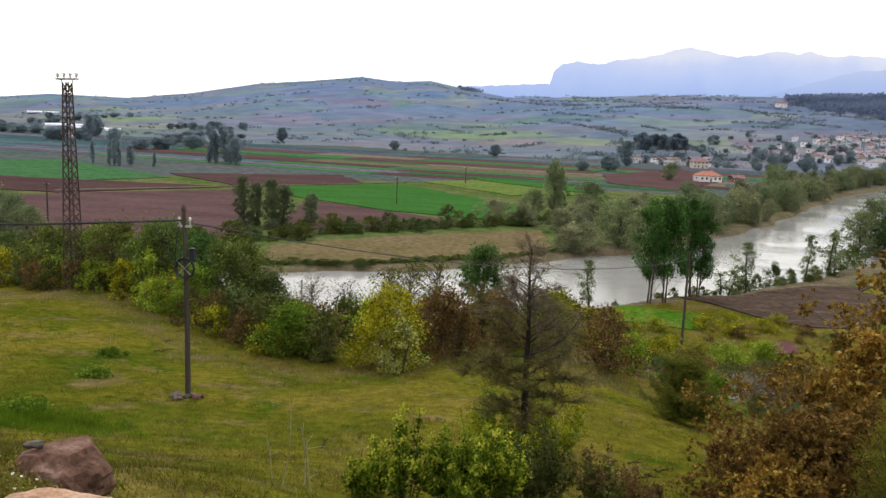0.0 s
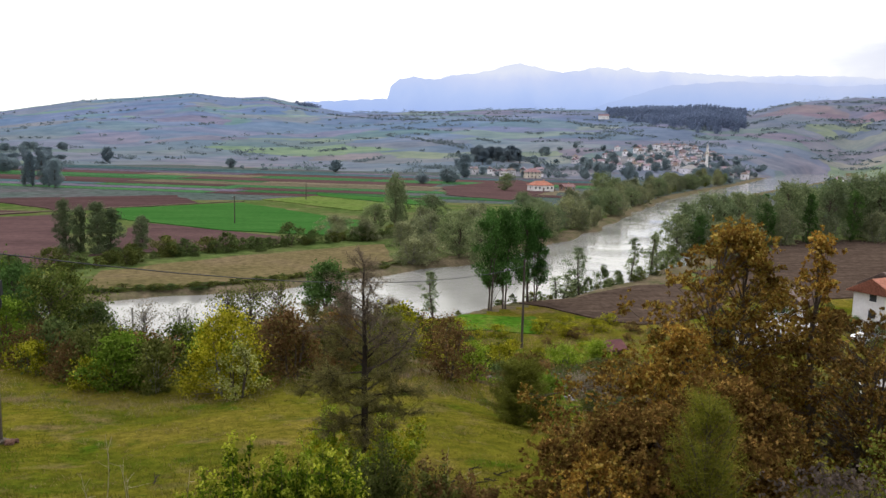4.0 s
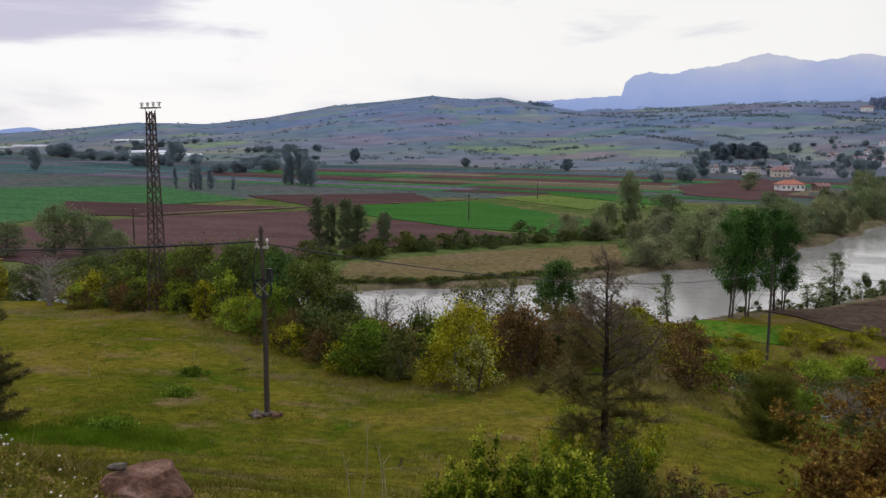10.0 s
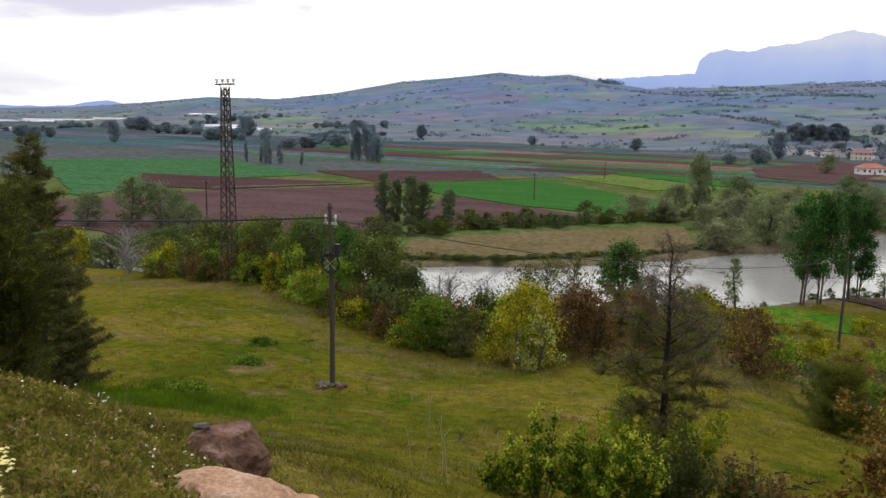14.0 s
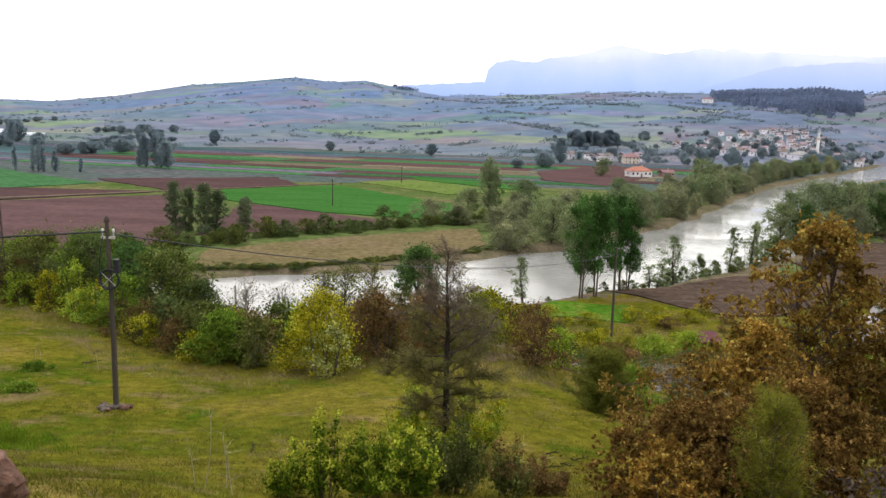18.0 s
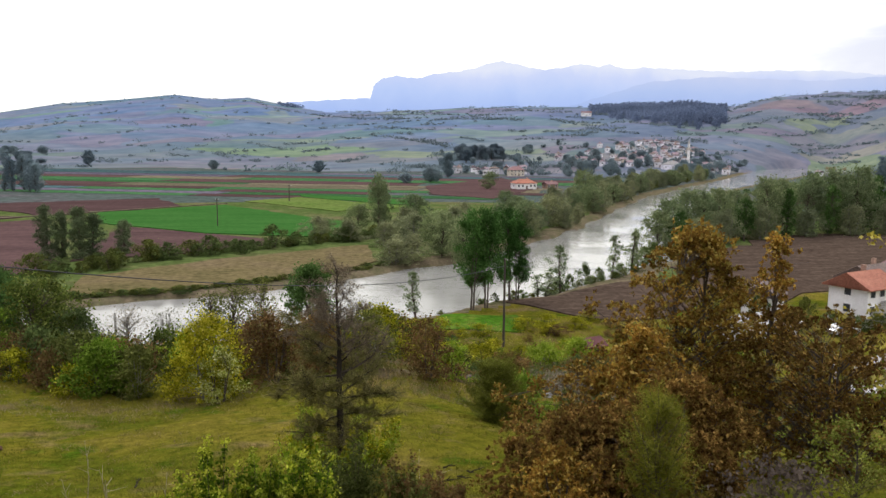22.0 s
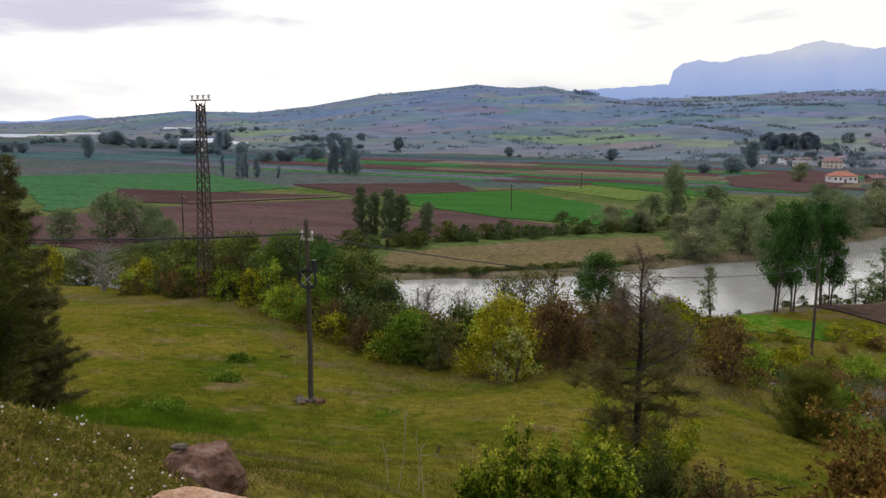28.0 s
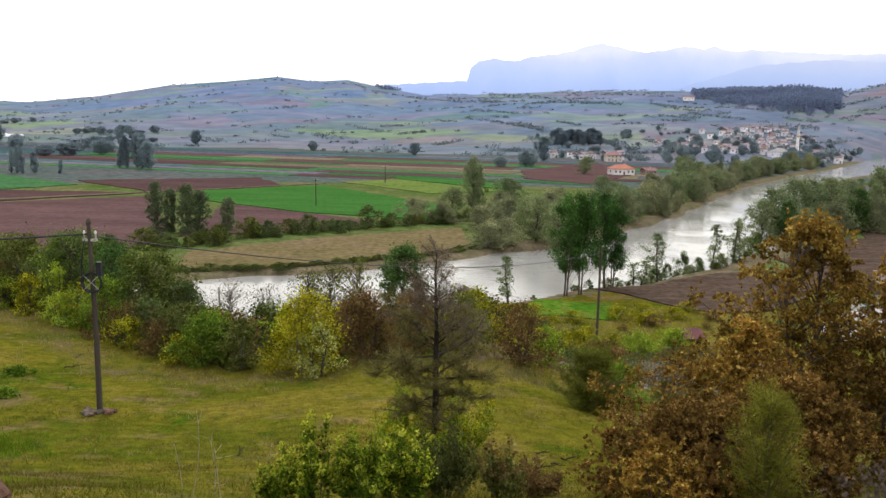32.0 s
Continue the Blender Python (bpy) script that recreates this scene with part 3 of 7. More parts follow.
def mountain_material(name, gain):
    """A plain glowing backdrop of far mountains, mist and blue haze painted into it."""
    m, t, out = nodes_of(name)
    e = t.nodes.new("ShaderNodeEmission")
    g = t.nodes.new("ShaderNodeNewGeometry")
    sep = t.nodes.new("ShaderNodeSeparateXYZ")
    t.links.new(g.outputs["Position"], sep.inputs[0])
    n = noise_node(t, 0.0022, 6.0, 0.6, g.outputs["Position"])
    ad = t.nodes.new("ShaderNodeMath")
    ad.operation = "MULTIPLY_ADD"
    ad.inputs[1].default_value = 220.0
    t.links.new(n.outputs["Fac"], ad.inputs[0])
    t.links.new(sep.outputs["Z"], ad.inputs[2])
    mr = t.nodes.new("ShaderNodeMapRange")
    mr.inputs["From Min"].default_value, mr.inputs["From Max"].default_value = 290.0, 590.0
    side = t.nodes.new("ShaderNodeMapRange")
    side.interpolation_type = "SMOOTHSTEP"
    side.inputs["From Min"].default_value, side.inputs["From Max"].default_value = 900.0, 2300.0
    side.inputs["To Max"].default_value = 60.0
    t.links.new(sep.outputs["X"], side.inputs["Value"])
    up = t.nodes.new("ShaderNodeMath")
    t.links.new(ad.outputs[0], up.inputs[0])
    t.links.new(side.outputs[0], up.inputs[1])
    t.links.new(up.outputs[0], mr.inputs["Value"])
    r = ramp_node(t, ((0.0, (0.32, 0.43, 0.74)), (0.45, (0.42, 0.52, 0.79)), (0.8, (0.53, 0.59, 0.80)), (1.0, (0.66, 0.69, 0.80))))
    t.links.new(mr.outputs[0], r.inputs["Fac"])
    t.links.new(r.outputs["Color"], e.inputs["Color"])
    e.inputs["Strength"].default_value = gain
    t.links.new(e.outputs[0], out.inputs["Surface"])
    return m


M["mountains"] = mountain_material("glowing_misty_mountains", 1.05)
M["ridge"] = mountain_material("glowing_misty_ridge", 0.98)

# ---------- geometry helpers ----------


class Geo:
    """Gathers tubes, boxes and faces into one mesh."""

    def __init__(self):
        self.v, self.f, self.n = [], [], 0

    def put(self, verts, faces):
        self.v.append(np.asarray(verts, float))
        self.f += [tuple(i + self.n for i in f) for f in faces]
        self.n += len(verts)

    def tube(self, pts, radii, sides=6, cap=True):
        pts = np.asarray(pts, float)
        k = len(pts)
        radii = np.broadcast_to(np.asarray(radii, float), (k,))
        tang = np.gradient(pts, axis=0)
        tang /= np.linalg.norm(tang, axis=1)[:, None] + 1e-9
        ref = np.array([0, 0, 1.0]) if abs(tang[0][2]) < 0.9 else np.array([1.0, 0, 0])
        a = np.cross(tang, ref)
        a /= np.linalg.norm(a, axis=1)[:, None] + 1e-9
        b = np.cross(tang, a)
        ang = np.arange(sides) * 2 * math.pi / sides
        ring = a[:, None] * np.cos(ang)[None, :, None] + b[:, None] * np.sin(ang)[None, :, None]
        v = (pts[:, None] + ring * radii[:, None, None]).reshape(-1, 3)
        f = [(i * sides + j, i * sides + (j + 1) % sides, (i + 1) * sides + (j + 1) % sides, (i + 1) * sides + j) for i in range(k - 1) for j in range(sides)]
        if cap:
            f += [tuple(range(sides - 1, -1, -1)), tuple(range((k - 1) * sides, k * sides))]
        self.put(v, f)

    def box(self, c, s, rz=0.0, taper=1.0):
        x, y, z = (0.5 * np.asarray(s, float))
        v = np.array([(-x, -y, -z), (x, -y, -z), (x, y, -z), (-x, y, -z), (-x * taper, -y * taper, z), (x * taper, -y * taper, z), (x * taper, y * taper, z), (-x * taper, y * taper, z)])
        cs, sn = math.cos(rz), math.sin(rz)
        v = np.c_[v[:, 0] * cs - v[:, 1] * sn, v[:, 0] * sn + v[:, 1] * cs, v[:, 2]] + np.asarray(c, float)
        self.put(v, [(3, 2, 1, 0), (4, 5, 6, 7), (0, 1, 5, 4), (1, 2, 6, 5), (2, 3, 7, 6), (3, 0, 4, 7)])

    def beam(self, a, b, w):
        self.tube([a, b], [w, w], 4)

    def mesh(self, name):
        me = bpy.data.meshes.new(name)
        me.from_pydata(np.concatenate(self.v).tolist(), [], self.f)
        me.update()
        return me


def array_mesh(name, verts, faces):
    me = bpy.data.meshes.new(name)
    me.from_pydata(verts, [], faces)
    me.update()
    return me


def part(name, data, material, parent=None, label=""):
    """One mesh object, from a Geo or a mesh, under a thing or a part."""
    me = data.mesh(name) if isinstance(data, Geo) else data
    if not me.materials:
        me.materials.append(M[material] if isinstance(material, str) else material)
    ob = new(name, me)
    if parent is not None:
        ob.parent = parent
    if label:
        ob["label"] = label
    return ob


def thing(name, label, category, group="", kind="", at=(0, 0, 0), rz=0.0, s=1.0):
    ob = new(name, None)
    ob.matrix_basis = pose(*at, 0, 0, rz) @ Matrix.Scale(s, 4)
    return tagged(ob, label, category, group, kind)


def smooth(me):
    me.polygons.foreach_set("use_smooth", [True] * len(me.polygons))
    return me


def sstep(a, b, x):
    t = np.clip((x - a) / (b - a), 0, 1)
    return t * t * (3 - 2 * t)


def leaves(name, centres, size, rng, droop=0.0, slim=0.55, jitter=0.35, axis=None):
    """Folded diamond leaves at the given centres."""
    n = len(centres)
    d = rng.normal(size=(n, 3)) if axis is None else axis + rng.normal(0, 0.25, (n, 3))
    d[:, 2] -= droop
    d /= np.linalg.norm(d, axis=1)[:, None]
    u = rng.normal(size=(n, 3))
    u -= (u * d).sum(1)[:, None] * d
    u /= np.linalg.norm(u, axis=1)[:, None]
    w = np.cross(d, u)
    s = (size * (1 + jitter * rng.uniform(-1, 1, n)))[:, None]
    a = centres - d * s * 0.5
    b = centres + u * s * slim * 0.5 + w * s * 0.10
    c = centres + d * s * 0.5
    e = centres - u * s * slim * 0.5 + w * s * 0.10
    v = np.stack([a, b, c, e], 1).reshape(-1, 3)
    i = np.arange(n)[:, None] * 4
    return array_mesh(name, v, np.concatenate([i + [0, 1, 2], i + [0, 2, 3]]))


def blades(name, roots, height, width, rng, lean=0.35):
    """Thin upright grass blades or needles."""
    n = len(roots)
    az = rng.uniform(0, 2 * math.pi, n)
    side = np.c_[np.cos(az), np.sin(az), np.zeros(n)]
    h = (height * rng.uniform(0.5, 1.3, n))[:, None]
    tip = roots + np.c_[rng.normal(0, lean, (n, 2)), np.ones(n)] * h
    v = np.stack([roots - side * width / 2, roots + side * width / 2, tip], 1).reshape(-1, 3)
    return array_mesh(name, v, np.arange(3 * n).reshape(-1, 3))


def needles(name, roots, dirs, length, width, per, rng):
    """Bunches of needles along twigs."""
    n = len(roots) * per
    r = np.repeat(roots, per, 0)
    d = np.repeat(dirs, per, 0) + rng.normal(0, 0.75, (n, 3))
    d /= np.linalg.norm(d, axis=1)[:, None]
    u = np.cross(d, rng.normal(size=(n, 3)))
    u /= np.linalg.norm(u, axis=1)[:, None]
    ln = (length * rng.uniform(0.6, 1.25, n))[:, None]
    r = r + rng.normal(0, length * 0.25, (n, 3))
    v = np.stack([r - u * width / 2, r + u * width / 2, r + d * ln], 1).reshape(-1, 3)
    return array_mesh(name, v, np.arange(3 * n).reshape(-1, 3))


# ---------- the lie of the land ----------
RIVER = np.array([(-190, 96, 11), (-120, 102, 12), (-80, 106, 14), (-40, 111, 15), (-12, 120, 15.5), (8, 134, 17), (30, 151, 17.5), (55, 180, 18.5), (84, 228, 17), (118, 300, 15), (155, 372, 13), (215, 460, 14), (280, 545, 18), (345, 635, 24), (430, 740, 36), (500, 805, 44)], float)


def river_gap(x, y):
    """Metres from the river's edge: minus on the water."""
    best = np.full(np.shape(x), 1e9)
    for (x0, y0, w0), (x1, y1, w1) in zip(RIVER[:-1], RIVER[1:]):
        dx, dy = x1 - x0, y1 - y0
        t = np.clip(((x - x0) * dx + (y - y0) * dy) / (dx * dx + dy * dy), 0, 1)
        best = np.minimum(best, np.hypot(x - x0 - t * dx, y - y0 - t * dy) - (w0 + t * (w1 - w0)))
    return best + 0.9 * np.sin(x * 0.21 + y * 0.13) + 0.5 * np.sin(x * 0.55 - y * 0.4)


def wave(x, y, k):
    """Smooth uneven ground, about -1 to 1."""
    return (np.sin(x * k + 1.3 * np.sin(y * k * 0.7)) + np.sin(y * k * 1.13 + 1.7 * np.sin(x * k * 0.61 + 2)) + 0.6 * np.sin((x + y) * k * 2.1 + 1) + 0.6 * np.sin((x - y) * k * 2.3)) / 3.2


AZ = [-90, -60, -47, -41, -37, -32.6, -28, -24, -19.5, -15.5, -12.4, -10, -7.5, -4.5, -2, 2, 7, 14, 20, 25, 28.5, 32, 36, 41, 50, 70, 110]
SKY = [0.4, 0.2, -0.1, 0.1, 0.45, 0.95, 0.9, 1.4, 2.25, 2.65, 3.05, 2.8, 2.95, 2.40, 2.02, 2.15, 2.42, 2.55, 2.5, 2.35, 3.15, 3.40, 3.38, 3.75, 4.2, 4.6, 4.0]
FOOT = [2000, 1900, 1700, 1500, 1100, 900, 830, 780, 760, 740, 720, 710, 700, 690, 670, 650, 640, 615, 620, 690, 860, 1000, 860, 640, 480, 380, 300]
CREST = [3600, 3500, 3400, 3200, 2700, 2300, 2150, 2100, 2050, 2000, 2000, 1980, 1950, 1800, 1600, 1500, 1480, 1450, 1420, 1400, 1450, 1500, 1450, 1350, 1200, 1100, 1000]


EDGE_X = [-140, -64, -46, -40, -34, -24, -19, -15, -11, -7.8, -3.8, 3, 6, 9, 25, 50, 120]
EDGE_Y = [60, 73, 66, 65, 63.5, 53, 48.5, 47, 46.5, 48, 51, 53, 51, 47, 44, 38, 30]


def land(x, y):
    x, y = np.asarray(x, float), np.asarray(y, float)
    r, az = np.hypot(x, y), np.degrees(np.arctan2(x, y))
    # far hills
    sky, foot, crest = np.interp(az, AZ, SKY), np.interp(az, AZ, FOOT), np.interp(az, AZ, CREST)
    s = np.clip((r - foot) / (crest - foot), 0, 1)
    top = 24.5 + crest * np.tan(np.radians(sky))
    rise = np.maximum(top, 1) * (0.62 * s ** 1.25 + 0.38 * sstep(0.0, 1.0, s))
    gully = wave(x, y, 0.011) * 5 + wave(x + 40, y, 0.027) * 2.2
    rise = rise + gully * np.sin(math.pi * s) ** 0.8 * np.clip(top / 70, 0, 1)
    beyond = np.clip((r - crest) / 700, 0, 1)
    rise = rise - beyond * np.maximum(top, 0) * 0.5
    z = 0.8 + rise
    # the slope on which the camera stands
    yy = y - 2.2 * sstep(-2.0, -6.5, x) * (1 - sstep(14, 24, y))
    near = np.interp(yy, [-400, -60, -6, 2, 6, 8, 9.5, 11.5, 20, 28], [110, 41, 24.3, 23.5, 22.4, 21.5, 20.7, 19.2, 16.4, 13.7])
    near = near + 0.38 * sstep(-4.4, -7.5, x) * sstep(3.5, 7.5, yy) * (1 - sstep(8.2, 11.0, yy))
    edge = np.interp(x, EDGE_X, EDGE_Y)
    ze = np.interp(x, [-140, -60, -40, -25, -15, 0, 8, 15, 30, 60, 120], [4, 7.5, 9.5, 10.2, 10.5, 10.2, 9.6, 8.6, 7, 5, 4])
    run = np.interp(x, [-60, -25, -10, 5, 25, 60], [34, 36, 42, 46, 44, 40])
    t = np.clip((y - 28) / np.maximum(edge - 28, 2), 0, 1)
    shelf = 13.7 + (ze - 13.7) * t
    fall = sstep(0, 1, (y - edge) / run)
    slope = np.where(y < 28, near, shelf * (1 - fall) + 0.8 * fall)
    slope = slope + wave(x, y, 0.33) * 0.16 * sstep(4, 14, r) * (1 - fall) + wave(x, y, 0.9) * 0.05 * (1 - fall)
    slope = slope + 1.1 * sstep(0.2, 1, wave(x + 9, y - 6, 0.16)) * sstep(8, 14, x) * sstep(44, 54, y) * (1 - sstep(70, 84, y))
    z = np.where((y < edge + run) & (r < 400), np.maximum(slope, z), z)
    # the river bed
    g = river_gap(x, y)
    bed = -1.6 + 2.4 * sstep(-2.5, 2.0, g)
    return np.where(g < 2.0, np.minimum(z, bed), z)


def ground_z(x, y):
    return float(land(np.array([x]), np.array([y]))[0])


# one sheet of ground, finer towards the hill on which the camera stands
az = np.radians(np.concatenate([np.arange(-180, -72, 4.0), np.arange(-72, 66, 0.3), np.arange(66, 180.1, 4.0)]))
rad = np.concatenate([[0.3], 2.0 * np.exp(np.arange(0, math.log(4850 / 2.0), 0.0165)), [4850]])
gx, gy = np.outer(rad, np.sin(az)), np.outer(rad, np.cos(az))
gz = land(gx, gy)
nr, na = gx.shape
ii, jj = np.meshgrid(np.arange(nr - 1), np.arange(na - 1), indexing="ij")
quads = np.stack([ii * na + jj, ii * na + jj + 1, (ii + 1) * na + jj + 1, (ii + 1) * na + jj], -1).reshape(-1, 4)
me = array_mesh("ground", np.stack([gx, gy, gz], -1).reshape(-1, 3), quads)
fx, fy = gx[:-1, :-1].ravel(), gy[:-1, :-1].ravel()
fr, fg, fz = np.hypot(fx, fy), river_gap(fx, fy), gz[:-1, :-1].ravel()
ffoot = np.interp(np.degrees(np.arctan2(fx, fy)), AZ, FOOT)
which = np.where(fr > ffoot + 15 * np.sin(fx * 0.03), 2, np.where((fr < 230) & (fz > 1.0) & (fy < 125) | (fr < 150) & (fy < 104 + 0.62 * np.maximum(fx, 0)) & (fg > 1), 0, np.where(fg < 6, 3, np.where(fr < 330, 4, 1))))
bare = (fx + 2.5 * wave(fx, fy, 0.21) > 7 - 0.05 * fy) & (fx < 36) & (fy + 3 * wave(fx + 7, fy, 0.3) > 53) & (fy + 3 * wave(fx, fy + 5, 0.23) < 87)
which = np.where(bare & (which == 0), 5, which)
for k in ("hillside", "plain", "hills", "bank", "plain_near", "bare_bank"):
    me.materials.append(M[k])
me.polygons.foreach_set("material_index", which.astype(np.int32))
tagged(part("ground", smooth(me), "hillside"), "grassy hillside running down to a farmed river plain and heath hills blued by painted haze", "ground", kind="structure")

# river surface, a little wider than the bed's edge
wv, wf = [], []
dense = np.concatenate([np.linspace(RIVER[i], RIVER[i + 1], 12, endpoint=False) for i in range(len(RIVER) - 1)] + [RIVER[-1:]])
for i, (x, y, w) in enumerate(dense):
    d = dense[min(i + 1, len(dense) - 1)][:2] - dense[max(i - 1, 0)][:2]
    d /= np.linalg.norm(d)
    for k in range(7):
        o = (k / 3 - 1) * (w + 2.6)
        wv.append((x - d[1] * o, y + d[0] * o, 0.0))
    if i:
        wf += [((i - 1) * 7 + k, i * 7 + k, i * 7 + k + 1, (i - 1) * 7 + k + 1) for k in range(6)]
tagged(part("river", array_mesh("river", wv, wf), "water"), "calm grey-green river reflecting a white overcast sky", "river", kind="structure")

# far mountains, glowing, with the mist in their colour
MAZ = [-9, -5, -1.6, 0.9, 1.1, 1.75, 2.7, 4.2, 5.5, 7, 8.25, 9.5, 10.2, 11.3, 12.5, 13.2, 14.5, 15.7, 16.9, 17.6, 18.8, 20, 23, 26, 28.4, 32, 35.3, 38.2, 41, 46, 52, 60]
MEL = [2.2, 2.66, 2.9, 3.06, 3.95, 4.44, 4.62, 4.45, 4.8, 4.95, 5.2, 5.6, 5.68, 5.47, 5.18, 5.1, 5.24, 5.5, 5.28, 5.45, 5.1, 5.2, 4.98, 4.8, 4.83, 4.7, 4.3, 4.75, 4.5, 4.9, 4.3, 3.8]
mv, mf = [], []
for i, a in enumerate(np.arange(-9, 60.01, 0.12)):
    e = np.interp(a, MAZ, MEL) + 0.025 * math.sin(a * 5.1) + 0.015 * math.sin(a * 11.7 + 1) + 0.01 * math.sin(a * 29)
    R = 4600 + 60 * math.sin(a * 1.7)
    for k in range(7):
        q = R + 190 * (k / 6) ** 1.5
        zz = -40 + (25.4 + q * math.tan(radians(e)) + 40) * (k / 6)
        mv.append((q * math.sin(radians(a)), q * math.cos(radians(a)), zz))
    if i:
        mf += [((i - 1) * 7 + k, i * 7 + k, i * 7 + k + 1, (i - 1) * 7 + k + 1) for k in range(6)]
tagged(part("mountain_backdrop", smooth(array_mesh("mountain_backdrop", mv, mf)), "mountains"), "glowing pale blue mountains, tops painted pale as cloud", "mountains", kind="structure")
# a nearer, darker ridge in front of them
mv, mf = [], []
for i, a in enumerate(np.arange(13, 62.01, 0.15)):
    e = np.interp(a, [13, 15.4, 18, 20.3, 22.5, 24.5, 28, 31, 34, 38, 44, 52, 62], [2.0, 2.7, 3.5, 4.2, 4.35, 4.5, 4.3, 4.1, 4.25, 4.5, 4.1, 3.9, 3.5]) + 0.03 * math.sin(a * 4.3) + 0.012 * math.sin(a * 12.1 + 2)
    for k in range(5):
        q = 4380 + 120 * (k / 4) ** 1.5
        mv.append((q * math.sin(radians(a)), q * math.cos(radians(a)), -40 + (65.4 + q * math.tan(radians(e))) * k / 4))
    if i:
        mf += [((i - 1) * 5 + k, i * 5 + k, i * 5 + k + 1, (i - 1) * 5 + k + 1) for k in range(4)]
tagged(part("ridge_backdrop", smooth(array_mesh("ridge_backdrop", mv, mf)), "ridge"), "glowing ridge before the high mountains, painted misty blue", "mountains", kind="structure")
# low far hills on the left, in the same glowing hazy colour
mv, mf = [], []
for i, a in enumerate(np.arange(-70, -26, 0.25)):
    e = 0.12 + 0.42 * math.exp(-((a + 39.2) / 1.7) ** 2) + 0.22 * math.exp(-((a + 52) / 4) ** 2) + 0.55 * math.exp(-((a + 26) / 3.0) ** 2) + 0.02 * math.sin(a * 4)
    for k in range(4):
        q = 4640 + 50 * k
        mv.append((q * math.sin(radians(a)), q * math.cos(radians(a)), -40 + (65.4 + q * math.tan(radians(e))) * k / 3))
    if i:
        mf += [((i - 1) * 4 + k, i * 4 + k, i * 4 + k + 1, (i - 1) * 4 + k + 1) for k in range(3)]
tagged(part("low_hill_backdrop", smooth(array_mesh("low_hill_backdrop", mv, mf)), "mountains"), "glowing low hills at the edge of the plain, painted faint blue", "hills", kind="structure")


# ---------- fields ----------
def field(corners, material, label, z=1.02, name="field", wob=0.6):
    """A field as a sheet laid on the plain, with uneven edges."""
    rng = np.random.default_rng(int(abs(corners[0][0] * 7 + corners[0][1] * 3)) + 5)
    pts = []
    for (x0, y0), (x1, y1) in zip(corners, corners[1:] + corners[:1]):
        n = max(2, int(math.hypot(x1 - x0, y1 - y0) / 6))
        for k in range(n):
            t = k / n
            pts.append((x0 + (x1 - x0) * t + rng.normal(0, wob), y0 + (y1 - y0) * t + rng.normal(0, wob), z))
    low = [(x, y, 0.3) for x, y, _ in pts]
    n = len(pts)
    faces = [tuple(range(n))] + [(i, n + i, n + (i + 1) % n, (i + 1) % n) for i in range(n)]
    me = array_mesh(name, pts + low, faces)
    return tagged(part(name, me, material), label, "field", kind="structure")


field([(-175, 150), (-157, 178), (-137, 221), (-96, 257), (-58, 166), (-62, 152), (-100, 132)], "plough", "large freshly ploughed brown field")
field([(-66, 236), (-36, 215), (-15, 199), (-40, 176), (-58, 168)], "plough", "ploughed brown strip below the green field")
field([(-87, 280), (-50, 313), (-3, 247), (0, 207), (-36.5, 216), (-76, 246)], "crop", "bright green field of young crop", 1.06)
field([(-46, 131), (-49, 149), (-27, 171), (3, 192), (6, 166), (-4, 151), (-24, 137)], "meadow", "dry tan meadow in the river bend", 1.0)
field([(-293, 313), (-225, 366), (-138, 293), (-155, 265), (-164, 189)], "crop_dull", "dull green field", 1.05)
field([(-200, 266), (-155, 265), (-103, 266), (-139, 222), (-166, 223)], "plough", "brown field beside a track", 1.08)
field([(-45, 332), (-25, 356), (24, 304), (-6, 285)], "crop_lime", "narrow light green field", 1.08)
field([(-26, 375), (22, 344), (24, 309), (-23, 357)], "crop", "narrow dark green field", 1.07)
field([(-148, 313), (-84, 348), (-65, 308), (-99, 268)], "plough", "brown ploughed field", 1.07)
field([(39, 447), (102, 554), (102, 436), (61, 347), (36, 379)], "plough", "brown field near the white house", 1.1)
field([(-142, 226), (-51, 320), (-50, 322.5), (-144, 228)], "stubble", "pale field track", 1.12, "field_track", 0.2)
field([(27, 124), (54, 140), (60, 130), (46, 108), (33, 106)], "plough_dark", "dark wet ploughed plot by the river", 1.0, wob=1.6)
field([(100, 190), (114, 206), (190, 216), (160, 150), (118, 128), (98, 134), (84, 128), (70, 122), (60, 128), (58, 138), (66, 152), (80, 170)], "plough_dark", "dark ploughed plot behind the houses", 1.0, wob=2.0)
rng = np.random.default_rng(11)
ca, sa = math.cos(radians(-17)), math.sin(radians(-17))
# far fields take the haze-blued crop and soil colours
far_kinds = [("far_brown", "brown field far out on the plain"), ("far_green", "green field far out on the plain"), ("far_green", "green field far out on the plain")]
kinds = [("plough", "brown strip field"), ("crop_dull", "green strip field"), ("stubble", "tan stubble strip field"), ("plough", "brown strip field"), ("crop_dull", "green strip field")]
v0 = 330.0
row = 0
